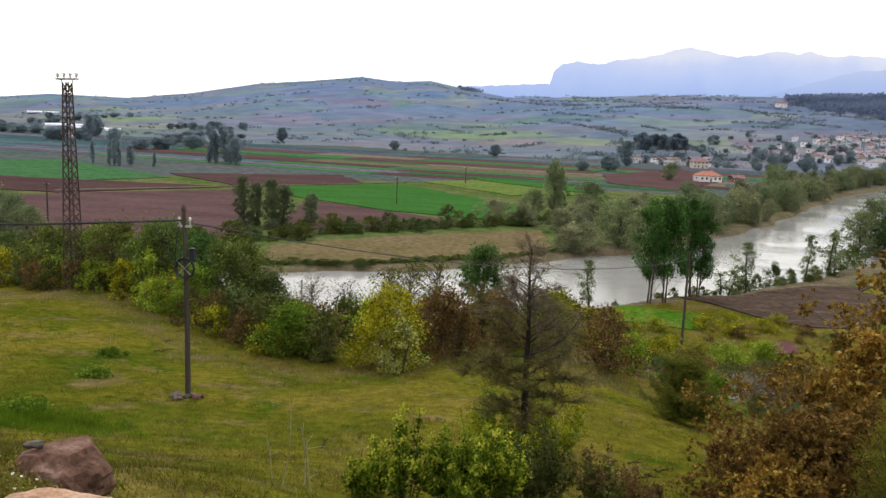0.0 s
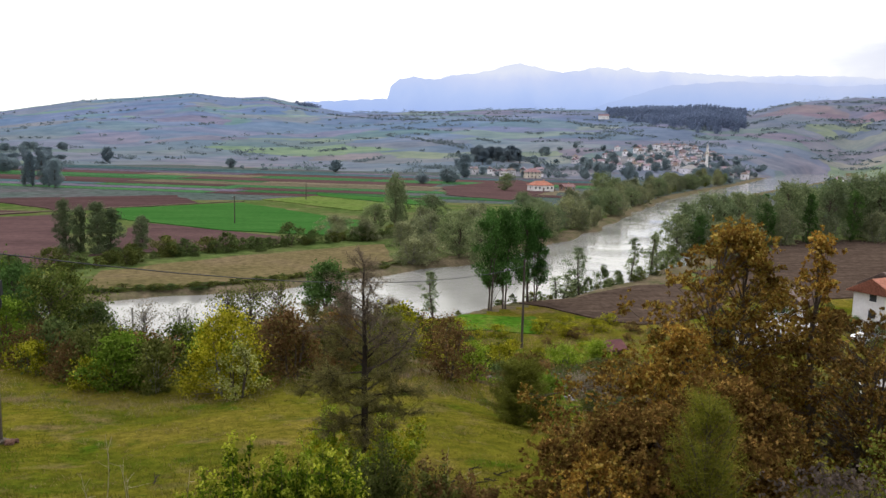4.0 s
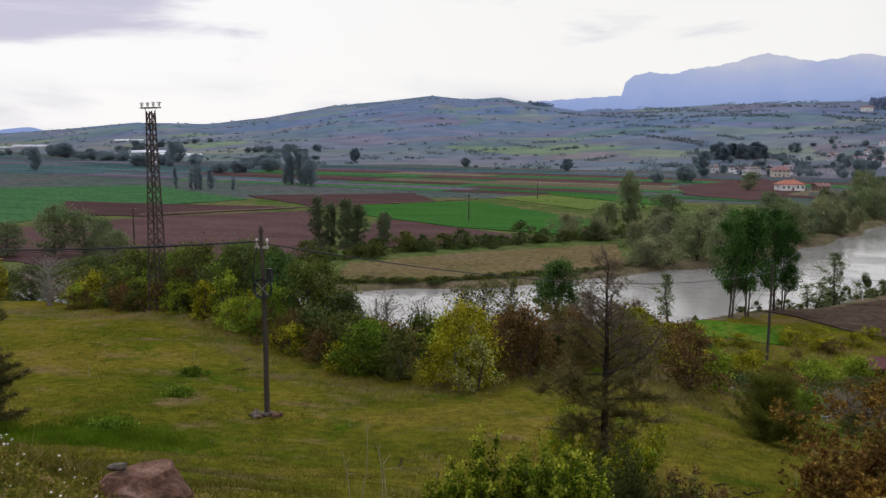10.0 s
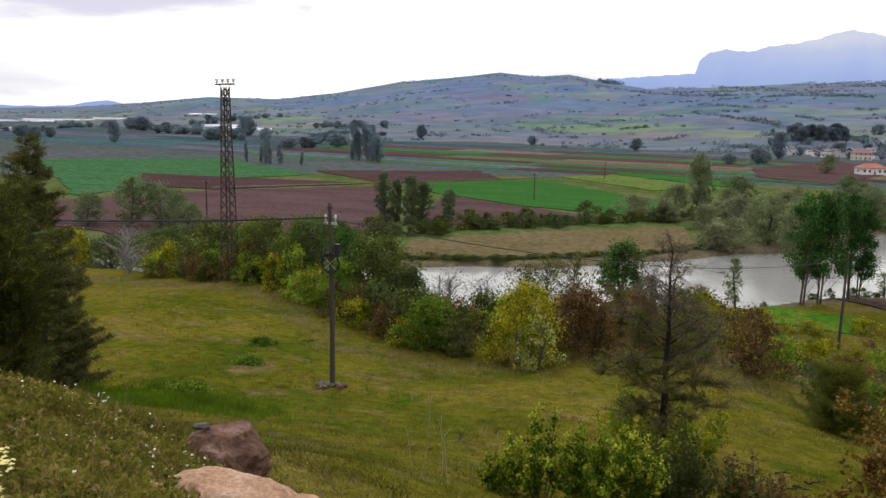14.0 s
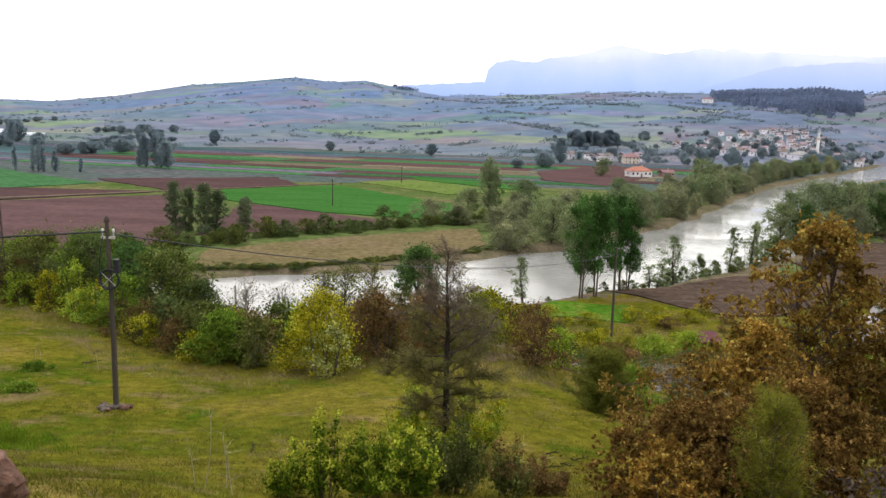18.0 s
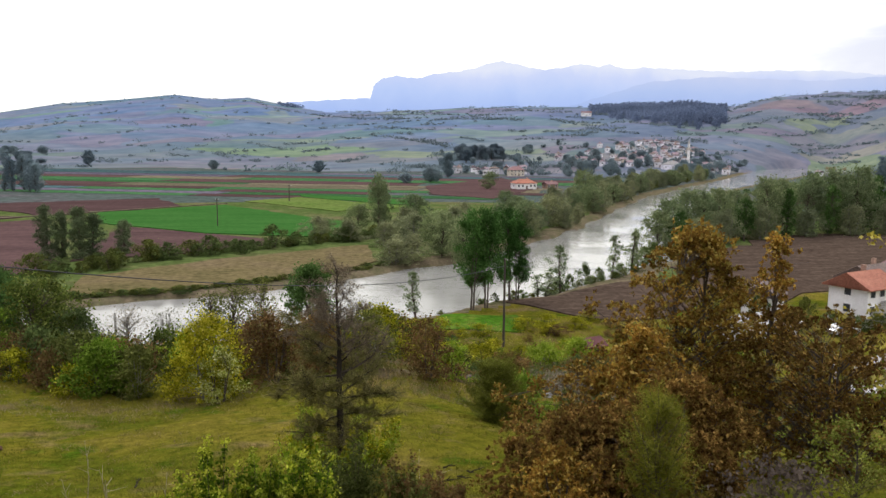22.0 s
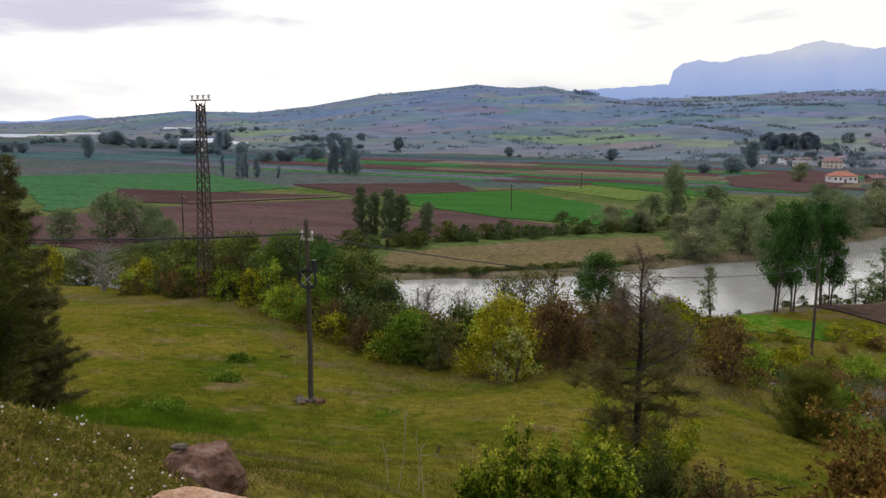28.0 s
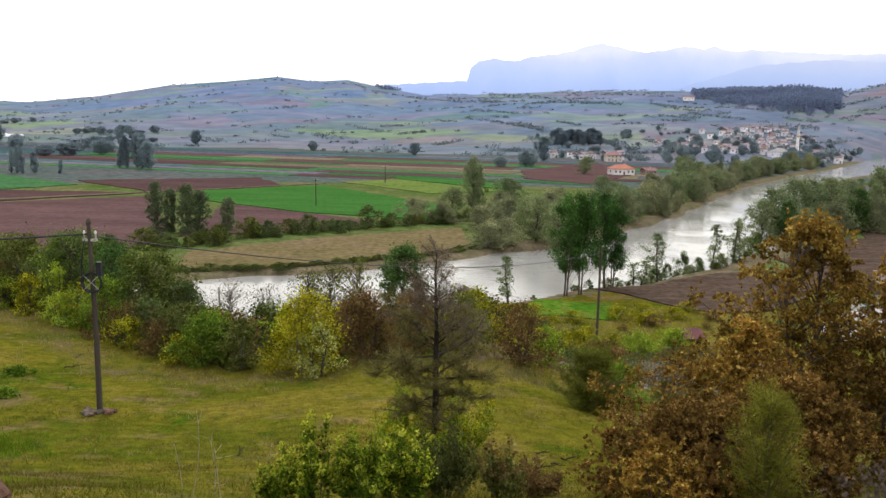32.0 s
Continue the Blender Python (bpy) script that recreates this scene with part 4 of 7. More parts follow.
while v0 < 700:
    dv = rng.uniform(13, 30) * (1 + (v0 - 330) / 420)
    u0 = -1100.0 + rng.uniform(0, 50)
    while u0 < 130:
        du = rng.uniform(60, 190) * (1.5 if u0 < -430 else 1.0)
        c = [(u0, v0), (u0 + du - 2, v0), (u0 + du - 2, v0 + dv - 1.5), (u0, v0 + dv - 1.5)]
        c = [(u * ca - v * sa, u * sa + v * ca) for u, v in c]
        if all(river_gap(np.array(x), np.array(y)) > 10 and math.hypot(x, y) < np.interp(math.degrees(math.atan2(x, y)), AZ, FOOT) - 15 for (p, q), (s, t) in zip(c, c[1:] + c[:1]) for x, y in ((p, q), ((p + s) / 2, (q + t) / 2), ((2 * p + s) / 3, (2 * q + t) / 3))):
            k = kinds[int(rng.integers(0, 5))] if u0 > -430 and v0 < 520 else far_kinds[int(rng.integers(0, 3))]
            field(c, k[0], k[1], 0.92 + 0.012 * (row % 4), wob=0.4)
        u0 += du
    v0 += dv
    row += 1

# ---------- trees and bushes ----------
FORMS = {
    "oval": lambda t: np.sin(math.pi * (0.08 + 0.86 * t)) ** 0.6,
    "column": lambda t: np.sin(math.pi * (0.12 + 0.85 * t)) ** 0.45,
    "top": lambda t: np.sin(math.pi * (0.22 + 0.74 * t)) ** 0.7,
    "oakish": lambda t: np.clip(1.04 - t, 0, 1) ** 0.8 * (0.94 + 0.16 * np.sin(11 * t)),
    "cone": lambda t: (1 - t) ** 0.8 + 0.06,
    "shrub": lambda t: np.sqrt(np.clip(1 - t ** 2.4, 0, 1)) * (0.75 + 0.25 * np.sin(math.pi * t)),
}


def make_tree(name, label, h, w, base=0.2, clumps=70, per=45, leaf=0.4, mat="leaf_green", bark="bark", seed=1, form="oval", stems=1, category="tree", lean=0.03, clump=None, slim=0.55, limb=0.0045, droop=0.0, lop=0.24, bunch=0):
    """A tree or bush: trunk or stems with limbs, and a crown of many leaves in uneven clumps."""
    rng = np.random.default_rng(seed)
    ob = thing(name, label, category)
    wood = Geo()
    tops, roots = [], []
    for k in range(stems):
        a = rng.uniform(0, 2 * math.pi)
        off = 0.0 if stems == 1 else w * 0.06
        p0 = np.array([off * math.cos(a), off * math.sin(a), -0.25])
        spread = w * (0.05 if stems == 1 else 0.2 if form == "shrub" else 0.06)
        p3 = np.array([spread * math.cos(a) + rng.normal(0, lean * h), spread * math.sin(a) + rng.normal(0, lean * h), h * rng.uniform(0.78, 0.92)])
        line = [p0 + (p3 - p0) * t + rng.normal(0, 0.008 * h, 3) * (0 < t < 1) for t in (0, 0.2, 0.42, 0.65, 0.85, 1)]
        r0 = h * 0.017 / (1 if stems == 1 else 1.8) + 0.02
        wood.tube(line, [r0 * 1.35, r0, r0 * 0.8, r0 * 0.58, r0 * 0.32, r0 * 0.1], 7)
        tops.append(np.array(line))
    env = FORMS[form]
    cs, sizes = [], []
    shape = rng.normal(0, lop, 6)
    for i in range(clumps):
        t = rng.uniform(0, 1)
        a = rng.uniform(0, 2 * math.pi)
        bump = 1 + shape[0] * math.cos(a + 1) + shape[1] * math.sin(2 * a) + shape[2] * math.cos(3 * a + 5 * t) + shape[3] * math.sin(7 * t + a)
        r = 0.5 * w * float(env(np.array(t))) * max(0.35, bump) * math.sqrt(rng.uniform(0.12, 1.0))
        z = h * (base + (1 - base) * t)
        line = min(tops, key=lambda q: math.hypot(np.interp(0.7 * z, q[:, 2], q[:, 0]) - r * math.cos(a), np.interp(0.7 * z, q[:, 2], q[:, 1]) - r * math.sin(a)))
        ax = np.array([np.interp(z, line[:, 2], line[:, j]) for j in (0, 1)]) if stems == 1 else np.zeros(2)
        c = np.array([ax[0] + r * math.cos(a), ax[1] + r * math.sin(a), z])
        cs.append(c)
        sizes.append((clump or 0.085 * (w + 0.35 * h)) * rng.uniform(0.4, 1.4))
        zs = max(0.05 * h, z - rng.uniform(0.06, 0.2) * h - 0.35 * r)
        s = np.array([np.interp(zs, line[:, 2], line[:, j]) for j in range(3)])
        mid = (s + c) / 2 + np.array([0, 0, 0.12 * r]) + rng.normal(0, 0.05 * r + 0.01, 3)
        lr = h * limb * rng.uniform(0.5, 1.0)
        wood.tube([s, mid, c], [lr, lr * 0.6, lr * 0.15], 4, False)
    part("trunk", wood, bark, ob)
    cs, sizes = np.array(cs), np.array(sizes)
    n = clumps * per
    idx = np.repeat(np.arange(clumps), per)
    pts = cs[idx] + rng.normal(0, 1, (n, 3)) * np.array([0.62, 0.62, 0.5]) * sizes[idx][:, None]
    pts[:, 2] = np.maximum(pts[:, 2], 0.03 * h)
    if bunch:
        pts = np.repeat(pts[::bunch], bunch, 0)
        out = rng.normal(0, 1, (len(pts), 3)) + np.array([0, 0, 0.35])
        out /= np.linalg.norm(out, axis=1)[:, None]
        part("crown", leaves("crown", pts + out * leaf * 0.55, leaf, rng, 0, slim, axis=out), mat, ob)
    else:
        part("crown", leaves("crown", pts, leaf, rng, droop, slim), mat, ob)
    return ob


KINDS = {
    "poplar": dict(label="tall dark green poplar with a narrow crown", h=14, w=5.5, base=0.2, clumps=110, per=44, leaf=0.42, mat="leaf_poplar", form="column"),
    "column_poplar": dict(label="slim upright poplar with a column-shaped crown", h=14, w=3.6, base=0.06, clumps=90, per=36, leaf=0.45, mat="leaf_poplar", form="column"),
    "broadleaf_tree": dict(label="bushy green tree with a broad crown", h=10, w=8, base=0.12, clumps=110, per=42, leaf=0.42, mat="leaf_green", form="oval"),
    "willow_tree": dict(label="grey-green willow with a spreading crown", h=8, w=8, base=0.08, clumps=120, per=40, leaf=0.40, mat="leaf_willow", form="shrub", stems=3, bark="bark_grey"),
    "bank_bush": dict(label="low green bush of the river plain", h=3.2, w=4.2, base=0.02, clumps=45, per=36, leaf=0.28, mat="leaf_hedge", form="shrub", stems=3),
    "olive_bush": dict(label="low olive-green bush with new leaves", h=3.2, w=4.2, base=0.02, clumps=45, per=36, leaf=0.28, mat="leaf_olive", form="shrub", stems=3),
    "young_poplar": dict(label="thin young poplar with sparse leaves", h=8.5, w=2.4, base=0.16, clumps=48, per=22, leaf=0.34, mat="leaf_green", form="column", lean=0.05),
    "round_tree": dict(label="round-crowned green tree on bare stems", h=10, w=6.0, base=0.34, clumps=95, per=60, leaf=0.36, mat="leaf_poplar", form="top", stems=3),
    "bare_tree": dict(label="almost bare grey tree with fine twigs", h=7, w=5.5, base=0.22, clumps=150, per=7, leaf=0.20, mat="leaf_grey", form="oval", stems=3, bark="bark_grey", limb=0.006),
    "budding_tree": dict(label="half-bare tree with sparse olive leaves", h=8, w=5.0, base=0.25, clumps=120, per=16, leaf=0.26, mat="leaf_olive", form="oval", stems=2, limb=0.007),
}
KINDS["field_poplar"] = dict(KINDS["poplar"], label="grey-green poplar beside the ploughed field", mat="leaf_field", base=0.04, clumps=120, per=70)
KINDS["bank_poplar"] = dict(KINDS["poplar"], label="tall dark green poplar on bare grey stems", mat="leaf_bank", base=0.28, clumps=70, per=120, leaf=0.34, lop=0.34, stems=2, clump=0.9)
KINDS["slope_tree"] = dict(KINDS["broadleaf_tree"], label="bushy dark green tree on the slope", mat="leaf_hedge", leaf=0.3, per=60)
KINDS["rust_bush"] = dict(KINDS["olive_bush"], label="rust-brown bush in new leaf", mat="leaf_rust", leaf=0.22, per=44)
KINDS["yellow_bush"] = dict(KINDS["olive_bush"], label="yellow-green bush in spring leaf", mat="leaf_yellow", leaf=0.22, per=44)
KINDS["lime_bush"] = dict(KINDS["olive_bush"], label="bright lime-green spring bush", mat="leaf_lime", leaf=0.22, per=44)
# far trees, whose leaf colours carry the painted haze
KINDS["far_tree"] = dict(KINDS["broadleaf_tree"], label="tree far out on the plain, greyed by painted haze", mat="leaf_haze", leaf=0.6)
KINDS["far_poplar"] = dict(KINDS["column_poplar"], label="slim poplar in the fields, greyed by painted haze", mat="leaf_haze", leaf=0.5)
KINDS["dark_far_tree"] = dict(KINDS["poplar"], label="dark tree above the village, blued by painted haze", mat="leaf_haze_dark", leaf=0.6)
PROTO = {}
tree_rng = np.random.default_rng(77)


def plant(kind, x, y, h, w, group="", z=None, variants=2):
    """Sets one tree of a kind on the ground, made once per variant and copied after."""
    k = KINDS[kind]
    v = int(tree_rng.integers(0, variants))
    zz = ground_z(x, y) if z is None else z
    m = pose(x, y, zz, 0, 0, float(tree_rng.uniform(0, 360))) @ Matrix.Diagonal((w / k["w"], w / k["w"], h / k["h"], 1))
    if (kind, v) not in PROTO:
        args = dict(k)
        args["category"] = "bush" if "bush" in kind else "tree"
        PROTO[kind, v] = make_tree(kind, args.pop("label"), args.pop("h"), args.pop("w"), seed=hash_seed(kind) + 13 * v, **args)
        ob = PROTO[kind, v]
        ob.matrix_basis = m
    else:
        src = PROTO[kind, v]
        keep = src.matrix_basis.copy()
        src.matrix_basis = Matrix.Identity(4)
        ob = copy_thing(src, m)
        src.matrix_basis = keep
    if group:
        ob["group"] = group
    return ob


def hash_seed(text):
    return sum((i + 3) * ord(c) for i, c in enumerate(text)) % 9973


for x, y, h, w in ((-167, 400, 14.5, 3.8), (-162, 397, 16.4, 3.8), (-160, 405, 16.8, 4.4), (-154, 396, 15.0, 4.0)):
    plant("far_poplar", x, y, h, w, "poplars in the fields")
plant("far_tree", -148, 388, 13, 7)
for x, y, h, w in ((-202, 350, 10.6, 1.9), (-194, 350, 10.8, 2.6), (-190, 347, 11.9, 2.6), (-186, 344, 11.3, 2.6), (-184, 351, 9.2, 2.8), (-172, 349, 6, 2)):
    plant("far_poplar", x, y, h, w, "slim poplars in the fields")
for x, y, h, w in ((-62.5, 171, 11, 3.4), (-60.8, 174, 9.6, 3.2), (-56.5, 172, 10.6, 4.2), (-54.5, 174, 9.2, 3.6), (-49.5, 179, 7.3, 3.6)):
    plant("field_poplar", x, y, h, w, "trees beside the ploughed field")
for x, y, h, w in ((-110, 144, 10.4, 8), (-104, 146, 9, 6.5), (-98, 142, 8.0, 6), (-92, 138, 6.5, 6), (-118, 140, 7, 7)):
    plant("broadleaf_tree", x, y, h, w, "trees at the field's edge")
for x, y, h, w in ((-400, 502, 15.8, 10), (-413, 720, 18, 16), (-382, 655, 19, 6), (-243, 754, 13, 11), (-600, 800, 16, 20), (-640, 830, 14, 18), (-350, 640, 10, 11), (-330, 600, 8, 10), (64, 559, 17, 10), (46, 493, 9, 13), (30, 480, 6, 8), (-30, 640, 9, 10), (-120, 690, 8, 9)):
    plant("far_tree", x, y, h, w, "scattered trees on the plain")
tree_rng = np.random.default_rng(78)
for i in range(24):
    a0, r0 = tree_rng.uniform(-48, -22), tree_rng.uniform(520, 1350)
    for j in range(int(tree_rng.integers(2, 7))):
        a, r = radians(a0 + j * 600 / r0 * tree_rng.uniform(0.6, 1.2)), r0 + j * tree_rng.uniform(-8, 8)
        if math.degrees(a) < -20:
            plant("far_tree", r * math.sin(a), r * math.cos(a), tree_rng.uniform(4, 10), tree_rng.uniform(7, 14), "scattered trees on the plain")
# trees between the fields and the river
for x, y, h, w in ((7.2, 229, 15, 6), (9, 232, 12, 5)):
    plant("broadleaf_tree", x, y, h, w, "trees of the far bank")
for x, y, h, w in ((1, 215, 8, 7.5), (20, 247, 8.4, 9), (53, 270, 8.3, 8), (53, 262, 7, 8), (19.4, 171, 9.6, 6.5), (24, 163, 11.6, 7), (27, 170, 10, 7), (18.8, 178, 9, 7.5), (33, 186, 8.5, 7), (98, 333, 13, 10.7), (104, 338, 11, 9), (70, 420, 9, 9)):
    plant("broadleaf_tree", x, y, h, w, "trees of the far bank")
for x, y, h, w in ((9, 162, 4.8, 9), (12.5, 166, 5.4, 9), (-9, 208, 5.2, 9), (15, 200, 6.5, 9), (8, 190, 5.5, 8), (26, 200, 8, 9), (30, 215, 8, 9), (14, 215, 7, 8), (-1, 200, 5, 7)):
    plant("willow_tree", x, y, h, w, "willows of the far bank")
far_line = [(36, 186), (62, 222), (88, 275), (120, 345), (160, 415), (215, 495), (262, 556)]
for (x0, y0), (x1, y1) in zip(far_line[:-1], far_line[1:]):
    n = int(math.hypot(x1 - x0, y1 - y0) / 4.2)
    for i in range(n):
        t = (i + tree_rng.uniform(0, 1)) / n
        off = tree_rng.uniform(-1, 13) + (tree_rng.uniform(0, 16) if tree_rng.uniform() < 0.3 else 0)
        x, y = x0 + (x1 - x0) * t - off * 0.88, y0 + (y1 - y0) * t + off * 0.42
        if float(river_gap(np.array(x), np.array(y))) < 1.0:
            continue
        kind = ("willow_tree", "willow_tree", "broadleaf_tree", "olive_bush", "willow_tree")[int(tree_rng.integers(0, 5))]
        h = tree_rng.uniform(4, 9.5) * (1.1 if kind != "olive_bush" else 0.5)
        plant(kind, x, y, h, h * tree_rng.uniform(0.75, 1.15), "willows of the far bank" if kind == "willow_tree" else "trees of the far bank")
# hedge along the far side of the meadow
hedge = [(-62, 146), (-52, 155), (-40, 172), (-17, 190), (0, 203), (17, 219)]
for (x0, y0), (x1, y1) in zip(hedge[:-1], hedge[1:]):
    n = int(math.hypot(x1 - x0, y1 - y0) / 1.35)
    for i in range(n):
        t = (i + tree_rng.uniform(0, 1)) / n
        h = tree_rng.uniform(1.4, 3.4) * (1.5 if tree_rng.uniform() < 0.12 else 1)
        plant(("bank_bush", "olive_bush", "bank_bush")[int(tree_rng.integers(0, 3))], x0 + (x1 - x0) * t + tree_rng.normal(0, 1.6), y0 + (y1 - y0) * t + tree_rng.normal(0, 1.6), h, h * 1.5, "hedge along the meadow")
for i in range(64):
    t = i / 63
    plant("olive_bush" if i % 3 else "bank_bush", -47 + 53 * t + tree_rng.normal(0, 0.6), np.interp(t, [0, 0.35, 0.8, 1], [128.5, 134, 149.5, 160]) + tree_rng.normal(0, 0.5), tree_rng.uniform(0.35, 1.0), tree_rng.uniform(1.6, 3.6), "low bushes on the meadow's bank")
# near bank
for x, y, h, w in ((18.4, 117, 14.6, 4.4), (20.6, 118, 14.8, 4.2), (25.0, 122.5, 14.4, 4.2), (26.6, 123.5, 12.4, 3.6)):
    plant("bank_poplar", x, y, h, w, "twin poplars on the near bank")
plant("round_tree", -5.4, 106.8, 10.2, 6.4, variants=1)
plant("young_poplar", 9.4, 110.9, 6.9, 2.2, "young poplars on the near bank")
for x, y, h, w in ((36, 132.6, 8.6, 2.9), (49.3, 145.6, 9, 2.4), (56.2, 154.5, 8.8, 2.9), (32.5, 129.4, 4.5, 2.6), (31, 128.5, 4, 2.2), (58, 156, 7, 2.2)):
    plant("young_poplar", x, y, h, w, "young poplars on the near bank")
for x, y, h, w in ((43, 142, 4.8, 3.2), (39, 138, 3.4, 2.8), (46, 143, 3.2, 3), (35, 133, 2.8, 3), (52, 149, 3, 3), (61, 160, 4, 4), (67, 170, 5, 5)):
    plant("bank_bush", x, y, h, w, "bushes on the near bank")
for i in range(34):
    t = i / 33
    plant("olive_bush" if i % 2 else "bank_bush", -8 + 64 * t + tree_rng.normal(0, 0.7), np.interp(t, [0, 0.3, 0.6, 1], [107.5, 116.5, 129, 149.5]) + tree_rng.normal(0, 0.7), tree_rng.uniform(0.6, 1.6), tree_rng.uniform(1.2, 2.6), "low bushes on the near bank")
for x, y, h, w in ((-24.7, 92, 6.0, 5.5), (-21, 95, 5.5, 4.6), (-28.5, 90, 5, 4.5), (0.7, 97, 6.5, 5)):
    plant("bare_tree", x, y, h, w, "bare trees above the river")
for x, y, h, w in ((-13.6, 96, 7.5, 5.0), (-10.4, 98, 8, 4.4), (-16.5, 98, 6.5, 4.5)):
    plant("budding_tree", x, y, h, w, "half-bare trees above the river")
# poplar wood on the near bank, up the river
for x, y, h, w in ((80, 191, 13, 11), (86, 197, 14, 10), (92, 200, 12.5, 9), (99, 208, 12.5, 10), (106, 212, 12, 8), (113, 208, 15.5, 9), (120, 211, 15, 10), (128, 214, 16.5, 10), (136, 214, 17.5, 11), (144, 215, 18.5, 12), (103, 203, 8, 8), (74, 186, 11, 8)):
    plant("broadleaf_tree", x, y, h, w, "wood on the near bank")
for i in range(34):
    t = i / 33
    plant("column_poplar", 140 + 95 * t, 222 + 10 * t + tree_rng.normal(0, 1.0), tree_rng.uniform(13, 16), tree_rng.uniform(4.5, 6), "poplar plantation")
for i in range(40):
    t = tree_rng.uniform(0, 0.72)
    x, y = 95 + 190 * t + tree_rng.uniform(3, 32), 230 + 285 * t - tree_rng.uniform(0, 12)
    if float(river_gap(np.array(x), np.array(y))) > 2:
        h = tree_rng.uniform(7, 12) * (1.0 - 0.7 * t)
        plant(("broadleaf_tree", "poplar", "willow_tree")[int(tree_rng.integers(0, 3))], x, y, h, h * tree_rng.uniform(0.5, 0.8), "wood on the near bank")
for i in range(40):
    a, r = radians(tree_rng.uniform(34.6, 39.8)), tree_rng.uniform(600, 640)
    plant("far_poplar", r * math.sin(a), r * math.cos(a), tree_rng.uniform(15, 19), 7, "far plantation")
for i in range(120):
    a, r = radians(tree_rng.uniform(6, 31)), tree_rng.uniform(600, 880)
    x, y = r * math.sin(a), r * math.cos(a)
    if float(river_gap(np.array(x), np.array(y))) > 6:
        plant("far_tree", x, y, tree_rng.uniform(3, 7), tree_rng.uniform(4, 8), "trees among the village houses")
for i in range(26):
    a, r = radians(tree_rng.uniform(7.2, 10.6)), tree_rng.uniform(735, 800)
    plant("dark_far_tree", r * math.sin(a), r * math.cos(a), tree_rng.uniform(10, 14), 8, "dark trees above the village")

village_rng = np.random.default_rng(77)
for i in range(46):
    a, r = radians(village_rng.uniform(14.5, 26)), village_rng.uniform(600, 780)
    x, y = r * math.sin(a), r * math.cos(a)
    if float(river_gap(np.array(x), np.array(y))) > 6:
        h = village_rng.uniform(5, 10)
        plant("far_tree", x, y, h, h * village_rng.uniform(0.7, 1.1), "trees among the village houses")

# bushes dotted over the hills
rng = np.random.default_rng(21)
n = 1500
ba, br = rng.uniform(-47, 46, n), rng.uniform(0, 1, n) ** 0.9
for k in range(330):
    a0, s0 = rng.uniform(-46, 45), rng.uniform(0, 1) ** 1.1
    m = int(rng.integers(4, 17))
    ba = np.append(ba, a0 + np.arange(m) * 0.26 + rng.normal(0, 0.07, m))
    br = np.append(br, np.clip(s0 + np.arange(m) * rng.normal(0, 0.004) + rng.normal(0, 0.003, m), 0, 1))
n = len(ba)
foot, crest = np.interp(ba, AZ, FOOT), np.interp(ba, AZ, CREST)
br = foot - 40 + (crest - foot + 60) * br
bx, by = br * np.sin(np.radians(ba)), br * np.cos(np.radians(ba))
keep = (np.arange(n) >= 1500) | (wave(bx, by * 2.2, 0.020) + 0.6 * wave(bx, by, 0.07) > rng.uniform(-0.25, 0.75, n))
keep &= river_gap(bx, by) > 15
keep &= (ba > -3 + 3 * np.sin(br / 90)) | (rng.uniform(0, 1, n) < 0.32)
bx, by = bx[keep], by[keep]
bz = land(bx, by)
bs = rng.uniform(1.0, 2.4, len(bx)) * np.where(rng.uniform(0, 1, len(bx)) < 0.07, 2.0, 1.0)
per = 20
idx = np.repeat(np.arange(len(bx)), per)
pts = np.c_[bx, by, bz + bs * 0.7][idx] + rng.normal(0, 1, (len(idx), 3)) * bs[idx][:, None] * np.array([1.15, 1.15, 0.42])
tagged(part("hill_bushes", leaves("hill_bushes", pts, 1.9, rng, 0, 0.8), "leaf_far"), "dark bushes and hedges dotted over the hills, blued by painted haze", "bushes", kind="stuff")
n = 2600
ba = rng.uniform(16.4, 25.5, n)
low = np.interp(ba, [16.4, 17.5, 19.2, 22.7, 25.5], [1290, 1270, 1190, 1130, 1180]) + 45 * np.sin(ba * 3.1) * np.sin(ba * 7.7 + 1)
br = low + (1415 - low) * rng.uniform(0, 1, n)
keep = rng.uniform(0, 1, n) < np.interp(ba, [16.4, 18, 19, 25.5], [0.35, 0.6, 1, 1])
ba, br = np.append(ba[keep], rng.normal(-4.6, 0.45, 60)), np.append(br[keep], rng.uniform(1740, 1830, 60))
bx, by = br * np.sin(np.radians(ba)), br * np.cos(np.radians(ba))
bz = land(bx, by)
tall = rng.uniform(0.6, 1.1, len(bx)) * np.interp(ba, [16, 17.5, 19, 21, 22.9, 24.3, 25.5], [7, 7, 10, 11, 15, 12, 8])
idx = np.repeat(np.arange(len(bx)), 34)
t = rng.uniform(0, 1, len(idx))
pts = np.c_[bx, by, bz][idx] + np.c_[rng.normal(0, 2.4, (len(idx), 2)) * (1.1 - t)[:, None], t * tall[idx]]
tagged(part("pine_wood", leaves("pine_wood", pts, 2.1, rng, 0, 0.8), "leaf_far_dark"), "dark pine wood on the crest of the hill, blued by painted haze", "wood", kind="stuff")

